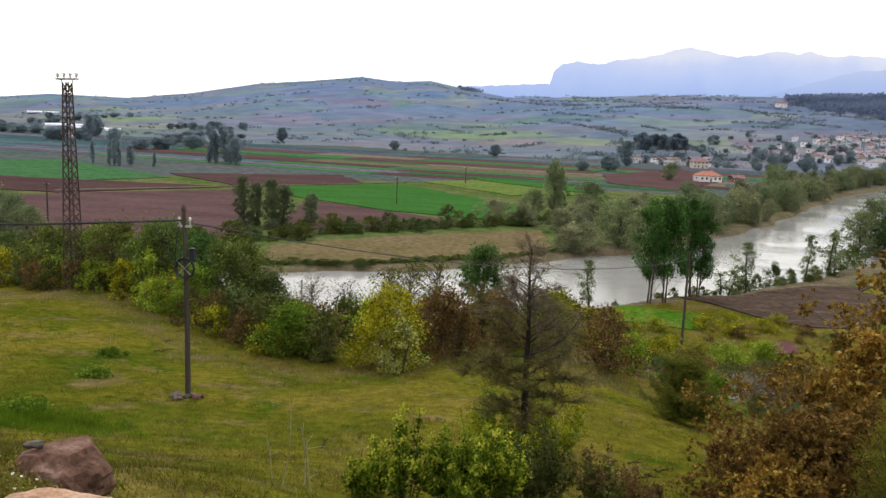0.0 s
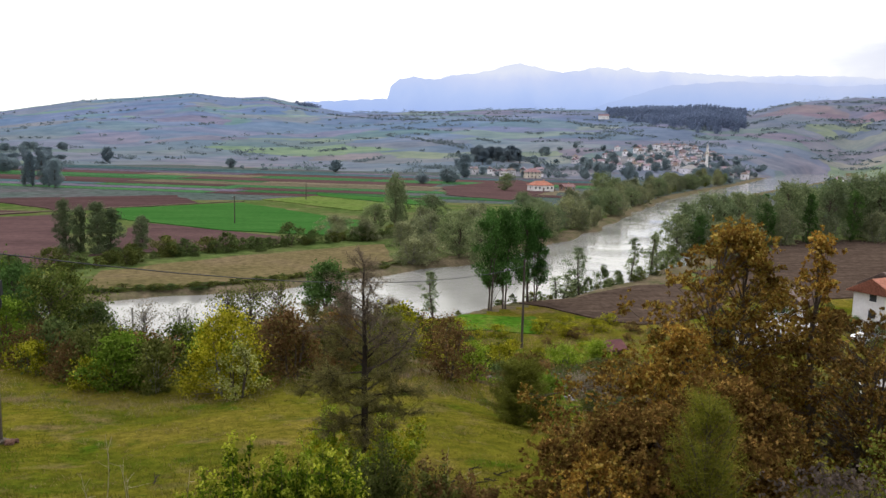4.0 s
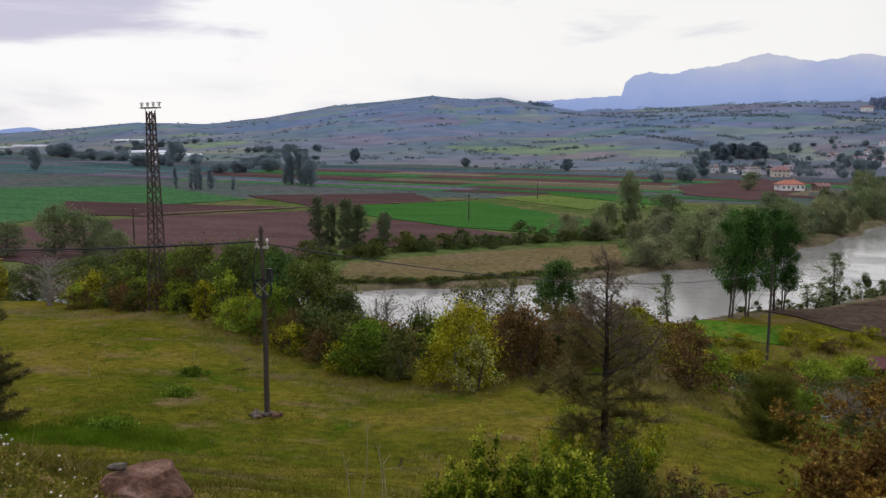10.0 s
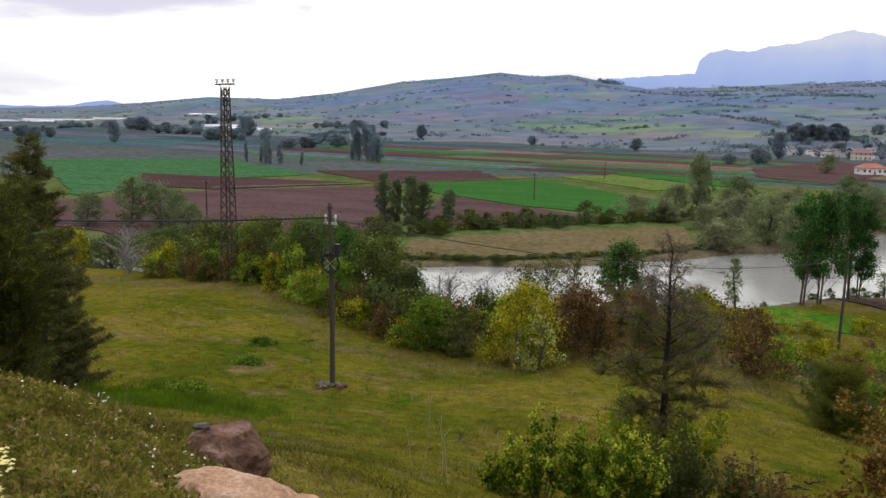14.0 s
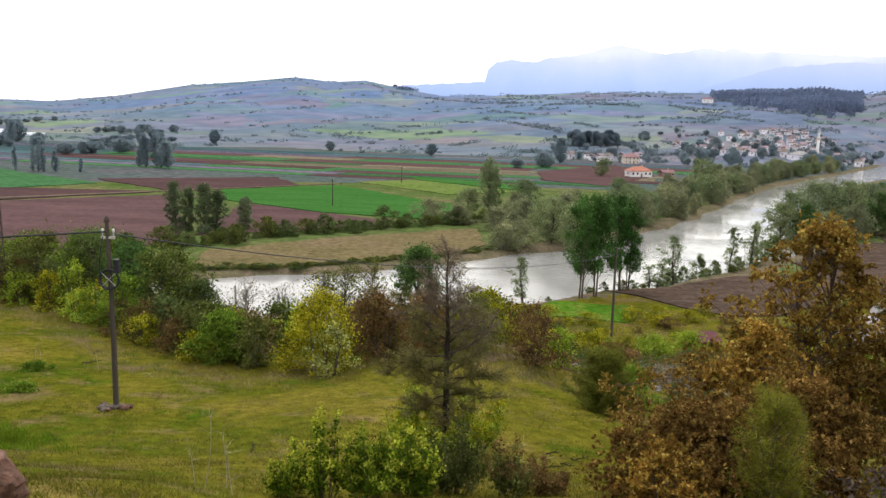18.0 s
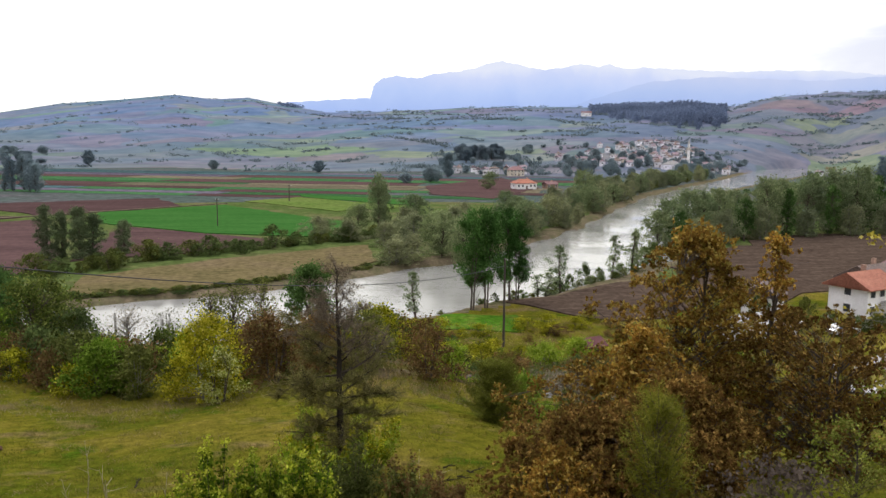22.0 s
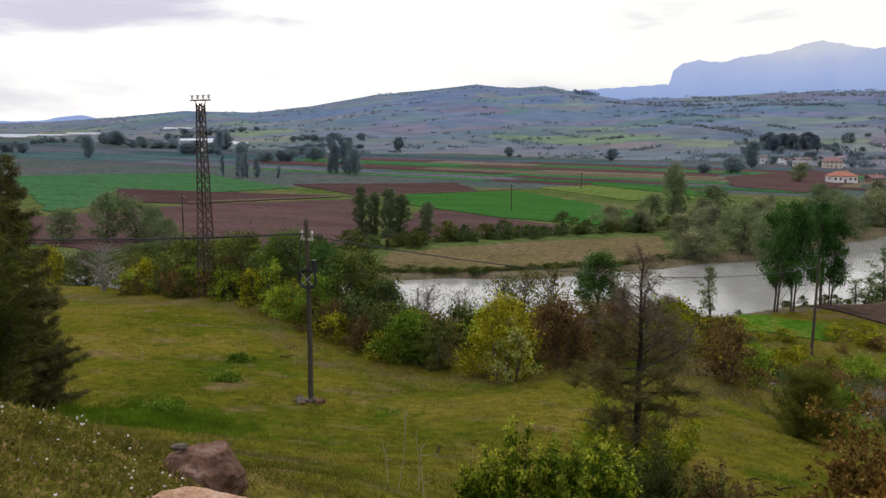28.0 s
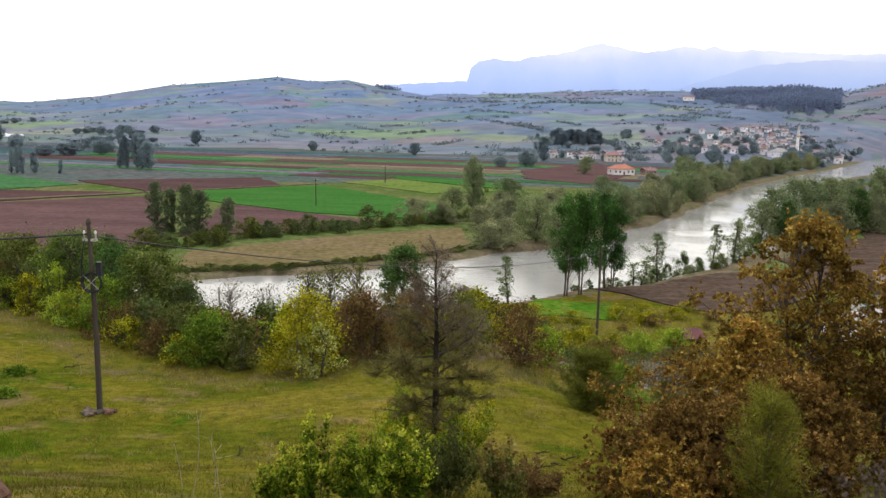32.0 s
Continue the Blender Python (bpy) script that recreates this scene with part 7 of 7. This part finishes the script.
plain_pole(19.1, 95.0, 11.0, label="tall grey wooden pole beside the riverside plot", arm=0.0, r=0.17)
plain_pole(-39.3, 235.4, 8.2, label="wooden pole standing in the green field", r=0.17)
plain_pole(-27.0, 332.0, 7.0, label="small wooden pole between the fields", r=0.2, arm=1.6)
plain_pole(-98.2, 154.2, 9.5, "lamp_pole", "grey pole with a pale crosspiece on top", 1.3, r=0.2)
plain_pole(-25.9, 92.0, 5.6, "white_post", "white concrete post above the river", 0.0, "concrete", 0.15, "post")
z1 = ground_z(-14.75, 36.0)
wire("overhead_line", (-14.9, 36, z1 + 8.3), (-48, 30.5, z1 + 8.0), 0.5, 0.04)
wire("overhead_line", (-15.1, 36, z1 + 8.3), (-48.2, 31.2, z1 + 7.8), 0.6, 0.014)
wire("overhead_line", (-14.6, 36, z1 + 8.2), (19.1, 95.0, 10.9), 1.6, 0.028)
wire("overhead_line", (19.1, 95.0, 11.0), (66, 108, 9), 0.9, 0.014)


def lattice_tower(x, y, h, b0, b1):
    ob = thing("lattice_tower", "rusty steel lattice tower carrying power line insulators", "tower")
    half = lambda z: b0 + (b1 - b0) * min(1, z / (h * 0.93))
    for sx, sy in ((-1, -1), (1, -1), (1, 1), (-1, 1)):
        g = Geo()
        g.tube([(sx * half(z), sy * half(z), z) for z in np.linspace(-0.5, h * 0.96, 6)], 0.075, 4)
        part("leg", g, "steel", ob)
    levels = np.linspace(0.3, h * 0.96, 20)
    for k, (z0, z1) in enumerate(zip(levels[:-1], levels[1:])):
        a, c = half(z0), half(z1)
        low = [(-a, -a, z0), (a, -a, z0), (a, a, z0), (-a, a, z0)]
        up = [(-c, -c, z1), (c, -c, z1), (c, c, z1), (-c, c, z1)]
        for i in range(4):
            j = (i + 1) % 4
            for p, q in ((low[i], up[j]), (low[j], up[i])) + (((low[i], low[j]),) if k % 3 == 0 else ()):
                g = Geo()
                g.beam(p, q, 0.034)
                part("brace", g, "steel", ob)
    arm = Geo()
    dx, dy = math.cos(radians(-28)), math.sin(radians(-28))
    top = h * 0.975
    for off in (-0.16, 0.16):
        arm.beam((-1.5 * dx - off * dy, -1.5 * dy + off * dx, top), (1.5 * dx - off * dy, 1.5 * dy + off * dx, top), 0.06)
    for s in (-1, 1):
        arm.beam((s * 0.95 * dx, s * 0.95 * dy, top), (s * 0.25 * dx, s * 0.25 * dy, top - 1.7), 0.035)
    part("crossarm", arm, "steel", ob)
    for u in (-1.45, -0.45, 0.5, 1.45):
        i = Geo()
        i.tube([(u * dx, u * dy, top), (u * dx, u * dy, top + 0.16), (u * dx, u * dy, top + 0.22), (u * dx, u * dy, top + 0.42), (u * dx, u * dy, top + 0.52)], [0.04, 0.05, 0.12, 0.11, 0.05], 8)
        part("insulator", i, "porcelain", ob)
        j = Geo()
        j.beam((u * dx - 0.34 * dx, u * dy - 0.34 * dy, top + 0.46), (u * dx + 0.34 * dx, u * dy + 0.34 * dy, top + 0.42), 0.03)
        part("line_clamp", j, "steel", ob)
    return stand(ob, x, y)


lattice_tower(-40.0, 68.2, 28.4 - ground_z(-40.0, 68.2), 0.64, 0.27)

# ---------- buildings ----------


def house(name, label, w, d, h, roof_h, wall, roof, x, y, rz, hip=False, z=None, windows=3, storeys=1, over=0.45, group="", door=True, chimney=True, details=True):
    """A house: walls, tiled roof, windows with frames, a door and a chimney."""
    ob = thing(name, label, "house", group)
    g = Geo()
    zb = -1.2
    g.box((0, 0, (h + zb) / 2), (w, d, h - zb))
    if not hip:
        for s in (-1, 1):
            g.put([(s * w / 2, -d / 2, h), (s * w / 2, d / 2, h), (s * w / 2, 0, h + roof_h * 0.93), (s * (w / 2 - 0.2), -d / 2, h), (s * (w / 2 - 0.2), d / 2, h), (s * (w / 2 - 0.2), 0, h + roof_h * 0.93)], [(0, 1, 2), (3, 5, 4), (0, 2, 5, 3), (1, 4, 5, 2)])
    part("wall", g, wall, ob)
    r = Geo()
    a, b, t = w / 2 + over, d / 2 + over, 0.16
    e = h - roof_h * over / (d / 2)
    k = a - (d * 0.45 if hip else 0)
    up = [(-a, -b, e), (a, -b, e), (a, b, e), (-a, b, e), (-k, 0, h + roof_h), (k, 0, h + roof_h)]
    dn = [(p[0], p[1], p[2] - t) for p in up]
    f = [(0, 1, 5, 4), (2, 3, 4, 5), (1, 2, 5), (3, 0, 4)]
    r.put(up + dn, f + [tuple(i + 6 for i in reversed(q)) for q in f] + [(0, 6, 7, 1), (1, 7, 8, 2), (2, 8, 9, 3), (3, 9, 6, 0)])
    part("roof", r, roof, ob)
    if details:
        for st in range(storeys):
            zc = (h / storeys) * (st + 0.55)
            for side in (-1, 1):
                for i in range(windows):
                    u = (i + 0.5) / windows * w - w / 2
                    if door and st == 0 and side == -1 and i == windows // 2:
                        dr = Geo()
                        dr.box((u, -d / 2 - 0.03, 1.02), (0.95, 0.08, 2.05))
                        part("door", dr, "roof_brown", ob)
                        continue
                    fr = Geo()
                    fr.box((u, side * (d / 2 + 0.02), zc), (1.25, 0.10, 1.35))
                    wf = part("window", fr, "wall_white", ob)
                    pn = Geo()
                    pn.box((u, side * (d / 2 + 0.05), zc), (1.02, 0.08, 1.12))
                    part("pane", pn, "window", wf)
            for side in (-1, 1):
                fr = Geo()
                fr.box((side * (w / 2 + 0.02), 0.0, zc), (0.10, 1.2, 1.3))
                wf = part("window", fr, "wall_white", ob)
                pn = Geo()
                pn.box((side * (w / 2 + 0.05), 0.0, zc), (0.08, 0.98, 1.08))
                part("pane", pn, "window", wf)
    if chimney:
        c = Geo()
        c.box((w * 0.2, d * 0.14, h + roof_h * 0.95), (0.55, 0.5, 1.5))
        part("chimney", c, "wall_brick", ob)
    ob.matrix_basis = pose(x, y, ground_z(x, y) if z is None else z, 0, 0, rz)
    return ob


# the village below the hill: a few patterns of house, set over and over
rng = np.random.default_rng(63)
PATTERNS = [
    ("village_house", "white house with a red tiled roof greyed by painted haze", 5.6, 4.6, 3.8, 1.2, "wall_village", "roof_village", False),
    ("village_house", "white house with a red hipped roof", 5.4, 4.8, 4.4, 1.1, "wall_village", "roof_village", True),
    ("village_house", "white two-storey house with a brown roof", 5.6, 5.0, 4.8, 1.1, "wall_village", "roof_brown", True),
    ("village_house", "cream house with a red roof greyed by painted haze", 5.4, 4.4, 3.4, 1.4, "wall_cream", "roof_village", False),
    ("village_house", "low white shed with a pale roof", 6.5, 4.2, 2.6, 1.0, "wall_village", "rock_grey", False),
]
MADE = {}
homes = []
tries = 0
while len(homes) < 120 and tries < 4000:
    tries += 1
    q = rng.uniform()
    if q < 0.74:
        a, r = rng.normal(20.2, 2.6), rng.uniform(690, 950)
        if not 14.2 < a < 25 or r > np.interp(a, [14, 17, 21.6, 25], [790, 860, 950, 840]):
            continue
    elif q < 0.96:
        a, r = rng.uniform(23.5, 31.5), rng.uniform(690, 760)
    else:
        a, r = rng.uniform(6.5, 12.0), rng.uniform(610, 680)
    x, y = r * math.sin(radians(a)), r * math.cos(radians(a))
    if float(river_gap(np.array(x), np.array(y))) < 8 or any(math.hypot(x - p, y - q2) < 9.5 for p, q2 in homes):
        continue
    homes.append((x, y))
    i = int(rng.choice(5, p=[0.32, 0.18, 0.22, 0.10, 0.18]))
    rz = float(rng.choice([-18, 70, -10, 82, 30]) + rng.normal(0, 8))
    if i not in MADE:
        n, lb, w, d, h, rh, wl, rf, hip = PATTERNS[i]
        MADE[i] = house(n, lb, w, d, h, rh, wl, rf, x, y, rz, hip, windows=2, storeys=1 if h < 5 else 2, group="village houses")
    else:
        copy_thing(MADE[i], pose(x, y, ground_z(x, y), 0, 0, rz))
house("white_house", "low white farmhouse with a red hipped roof", 11.8, 8, 3.6, 2.0, "wall_white", "roof_orange", 90.4, 424, 14, True, windows=5)
house("farm_shed", "small brown-roofed shed beside the farmhouse", 7, 5, 2.6, 1.2, "wall_brick", "roof_red", 107, 432, 20)
house("red_roofed_house", "large house with a faded red roof", 11, 8.5, 5.0, 2.4, "wall_cream", "roof_red", 119, 590, 5, True, windows=4, storeys=2)
house("long_house", "long cream building with an orange roof", 26, 9, 4.0, 2.4, "wall_cream", "roof_orange", 470, 560, -40, False, windows=6)
house("hill_house", "lone white house below the pine wood", 15, 9, 5, 2, "wall_white", "roof_red", 1240 * math.sin(radians(16.2)), 1240 * math.cos(radians(16.2)), -10)


def minaret(x, y, h):
    ob = thing("minaret", "slender pale stone minaret with a pointed cap", "minaret")
    b = Geo()
    b.box((0, 0, h * 0.10), (3.2, 3.2, h * 0.24))
    part("base", b, "wall_white", ob)
    s = Geo()
    s.tube([(0, 0, h * 0.2), (0, 0, h * 0.68)], [1.25, 1.1], 14)
    part("shaft", s, "wall_white", ob)
    g = Geo()
    g.tube([(0, 0, h * 0.66), (0, 0, h * 0.685), (0, 0, h * 0.72), (0, 0, h * 0.725)], [1.15, 1.7, 1.75, 1.3], 14)
    part("balcony", g, "wall_cream", ob)
    u = Geo()
    u.tube([(0, 0, h * 0.72), (0, 0, h * 0.86)], [0.95, 0.9], 14)
    part("upper_shaft", u, "wall_white", ob)
    c = Geo()
    c.tube([(0, 0, h * 0.86), (0, 0, h * 0.87), (0, 0, h)], [1.0, 1.0, 0.05], 14)
    part("cap", c, "concrete", ob)
    return stand(ob, x, y)


minaret(705 * math.sin(radians(23.25)), 705 * math.cos(radians(23.25)), 27)
house("mosque", "white mosque with a low grey dome-like roof", 13, 12, 5, 3.0, "wall_village", "rock_grey", 700 * math.sin(radians(22.2)), 700 * math.cos(radians(22.2)), 20, True, windows=3)

# houses below the hill on the near bank
villa = house("villa", "white two-storey villa with an orange tiled roof", 6.4, 5.8, 4.7, 1.6, "wall_white", "roof_orange", 72.2, 104.6, 24, False, z=ground_z(72.2, 104.6) + 1.2, windows=3, storeys=2, over=0.7)
g = Geo()
g.box((1.5, -3.45, 2.35), (3.2, 1.2, 0.16))
balcony = part("balcony", g, "concrete", villa)
for k in range(9):
    g = Geo()
    g.box((0.05 + 0.38 * k, -4.0, 2.85), (0.05, 0.05, 0.9))
    part("baluster", g, "dark_metal", balcony)
g = Geo()
g.box((1.5, -4.0, 3.32), (3.2, 0.07, 0.06))
part("handrail", g, "dark_metal", balcony)
stairs = thing("stairs", "outside concrete stairs up to the villa's balcony", "stairs")
stairs.matrix_basis = villa.matrix_basis.copy()
for k in range(12):
    g = Geo()
    g.box((-3.2 + 0.26 * k, -3.5, 0.10 + 0.095 * k), (0.28, 1.0, 0.2 + 0.19 * k))
    part("step", g, "concrete", stairs)
house("annex_house", "white annex with a brown tiled roof", 7.5, 7, 4.2, 1.9, "wall_white", "roof_brown", 79.6, 113.0, 24, False, z=ground_z(79.6, 113.0) + 1.0, windows=2)
house("gabled_house", "white gabled house with a dark red roof", 9, 8.5, 4.8, 2.6, "wall_white", "roof_red", 91.0, 118.0, 64, False, z=ground_z(91, 118) + 1.0, windows=2, storeys=1)
house("small_white_house", "small white house with a brown roof", 5, 5, 3.2, 1.6, "wall_white", "roof_brown", 61.6, 112.0, 50, False, windows=1)
house("low_shed", "long low white shed among trees", 9.5, 5, 2.4, 0.9, "wall_white", "concrete", 52.9, 97.5, 18, False, windows=2, chimney=False)
house("red_hut", "little red-roofed hut by the plot", 2.6, 2.2, 1.2, 0.6, "roof_hut", "roof_hut", 29.0, 92.0, 20, False, windows=1, chimney=False, details=False)
ob = thing("carport", "low open shelter with a pale roof and blue side", "shelter")
g = Geo()
g.box((0, 0, 2.3), (6.4, 4.6, 0.14))
part("roof", g, "wall_white", ob)
g = Geo()
g.box((0.6, -2.2, 1.15), (4.6, 0.1, 2.2))
part("side_sheet", g, "blue_sheet", ob)
for sx in (-3, 3):
    for sy in (-2.1, 2.1):
        g = Geo()
        g.box((sx, sy, 1.12), (0.14, 0.14, 2.25))
        part("post", g, "wall_white", ob)
ob.matrix_basis = pose(80.5, 104.0, ground_z(80.5, 104.0), 0, 0, 24)
ob = thing("solar_heater", "white roof tank with a tilted panel", "water heater")
g = Geo()
g.tube([(-0.7, 0, 0.95), (0.7, 0, 0.95)], [0.3, 0.3], 12)
part("tank", g, "car_white", ob)
g = Geo()
g.put([(-0.9, -1.4, 0.05), (0.9, -1.4, 0.05), (0.9, -0.1, 0.85), (-0.9, -0.1, 0.85), (-0.9, -1.4, 0.12), (0.9, -1.4, 0.12), (0.9, -0.1, 0.92), (-0.9, -0.1, 0.92)], [(3, 2, 1, 0), (4, 5, 6, 7), (0, 1, 5, 4), (1, 2, 6, 5), (2, 3, 7, 6), (3, 0, 4, 7)])
part("panel", g, "plastic_film", ob)
ob.matrix_basis = pose(88.4, 116.0, ground_z(91, 118) + 7.0, 0, 0, 30)


def car(x, y, rz, paint, label):
    ob = thing("car", label, "car", "parked cars")
    b = Geo()
    prof = [(-2.1, 0.35), (-2.15, 0.75), (-1.95, 0.95), (-1.5, 1.0), (1.0, 0.98), (1.95, 0.82), (2.15, 0.62), (2.1, 0.35)]
    n = len(prof)
    b.put([(px, -0.85, pz) for px, pz in prof] + [(px, 0.85, pz) for px, pz in prof], [tuple(range(n)), tuple(range(2 * n - 1, n - 1, -1))] + [(i, n + i, n + (i + 1) % n, (i + 1) % n) for i in range(n)])
    part("body", b, paint, ob)
    c = Geo()
    c.put([(-1.75, -0.78, 0.97), (0.95, -0.78, 0.97), (0.95, 0.78, 0.97), (-1.75, 0.78, 0.97), (-1.3, -0.62, 1.45), (0.2, -0.62, 1.45), (0.2, 0.62, 1.45), (-1.3, 0.62, 1.45)], [(4, 5, 6, 7), (0, 1, 5, 4), (1, 2, 6, 5), (2, 3, 7, 6), (3, 0, 4, 7)])
    part("windows", c, "window", ob)
    t = Geo()
    t.box((-0.55, 0, 1.465), (1.6, 1.26, 0.05))
    part("roof", t, paint, ob)
    for wx in (-1.35, 1.35):
        for wy in (-0.86, 0.86):
            w = Geo()
            w.tube([(wx, wy - 0.1, 0.32), (wx, wy + 0.1, 0.32)], [0.32, 0.32], 14)
            wh = part("wheel", w, "rubber", ob)
            rm = Geo()
            rm.tube([(wx, wy - 0.12, 0.32), (wx, wy + 0.12, 0.32)], [0.18, 0.18], 10)
            part("rim", rm, "car_silver", wh)
    ob.matrix_basis = pose(x, y, ground_z(x, y) + 0.02, 0, 0, rz)


car(65.4, 97.8, 12, "car_silver", "silver hatchback parked below the villa")
car(87.2, 106.0, -30, "car_white", "white car parked beside the road")
car(97.0, 107.0, 10, "car_silver", "silver car parked by the houses")
car(61.5, 67.5, 8, "car_white", "white car on the lower road")
car(104.0, 122.0, 20, "car_white", "white car parked on the verge")

# road, yard and garden walls
ob = field([(50, 73), (58, 84), (71, 90.5), (86, 94), (112, 98), (112, 90), (84, 86), (66, 81.5), (57, 72)], "road", "pale gravel road with puddles", 1.25, "road", 0.3)
ob = field([(60, 66), (80, 72), (110, 76), (110, 71), (80, 66.5), (62, 61)], "road", "pale lower road", 3.6, "road", 0.3)
for k, (x0, y0, x1, y1) in enumerate(((49.5, 74.5, 56.5, 85.5), (57, 70.5, 67, 79.5), (67, 79.5, 84, 84.5), (84, 84.5, 108, 88))):
    n = int(math.hypot(x1 - x0, y1 - y0) / 1.6)
    ob = thing("garden_wall", "low white-painted block wall beside the road", "wall", "garden walls")
    for i in range(n):
        t = (i + 0.5) / n
        g = Geo()
        x, y = x0 + (x1 - x0) * t, y0 + (y1 - y0) * t
        g.box((x, y, ground_z(x, y) + 0.45), (1.5, 0.22, 1.1), math.atan2(y1 - y0, x1 - x0), 0.97)
        part("block", g, "wall_white", ob)
field([(10, 107.5), (13.5, 112), (20, 113), (24.5, 111.5), (25, 106), (20, 103), (14, 103.5)], "crop_plot", "bright green riverside plot", 0.96, "crop_plot", 1.1)

# greenhouses far out on the plain
for k, (a, r, ln) in enumerate(((-46.5, 1000, 70), (-44.5, 1600, 130), (-41.5, 1700, 150), (-38.3, 1600, 90), (-33.0, 1450, 46), (-31.8, 1050, 40), (-30.2, 980, 30), (-29.2, 960, 26), (-48.5, 800, 60), (-47.5, 1300, 80), (-52, 900, 90), (-31.5, 800, 14))):
    ob = thing("greenhouse", "long low greenhouse under white plastic film", "greenhouse", "greenhouses on the plain")
    for j in range(3):
        g = Geo()
        arc = [(-ln / 2, 4 * math.cos(t) + 8.2 * j, 2.9 * math.sin(t)) for t in np.linspace(0, math.pi, 9)]
        n = len(arc)
        g.put(arc + [(-p[0], p[1], p[2]) for p in arc], [(i, i + 1, n + i + 1, n + i) for i in range(n - 1)] + [tuple(range(n - 1, -1, -1)), tuple(range(n, 2 * n))])
        part("tunnel", g, "plastic_film", ob)
    x, y = r * math.sin(radians(a)), r * math.cos(radians(a))
    ob.matrix_basis = pose(x, y, ground_z(x, y), 0, 0, -a * 0.85)
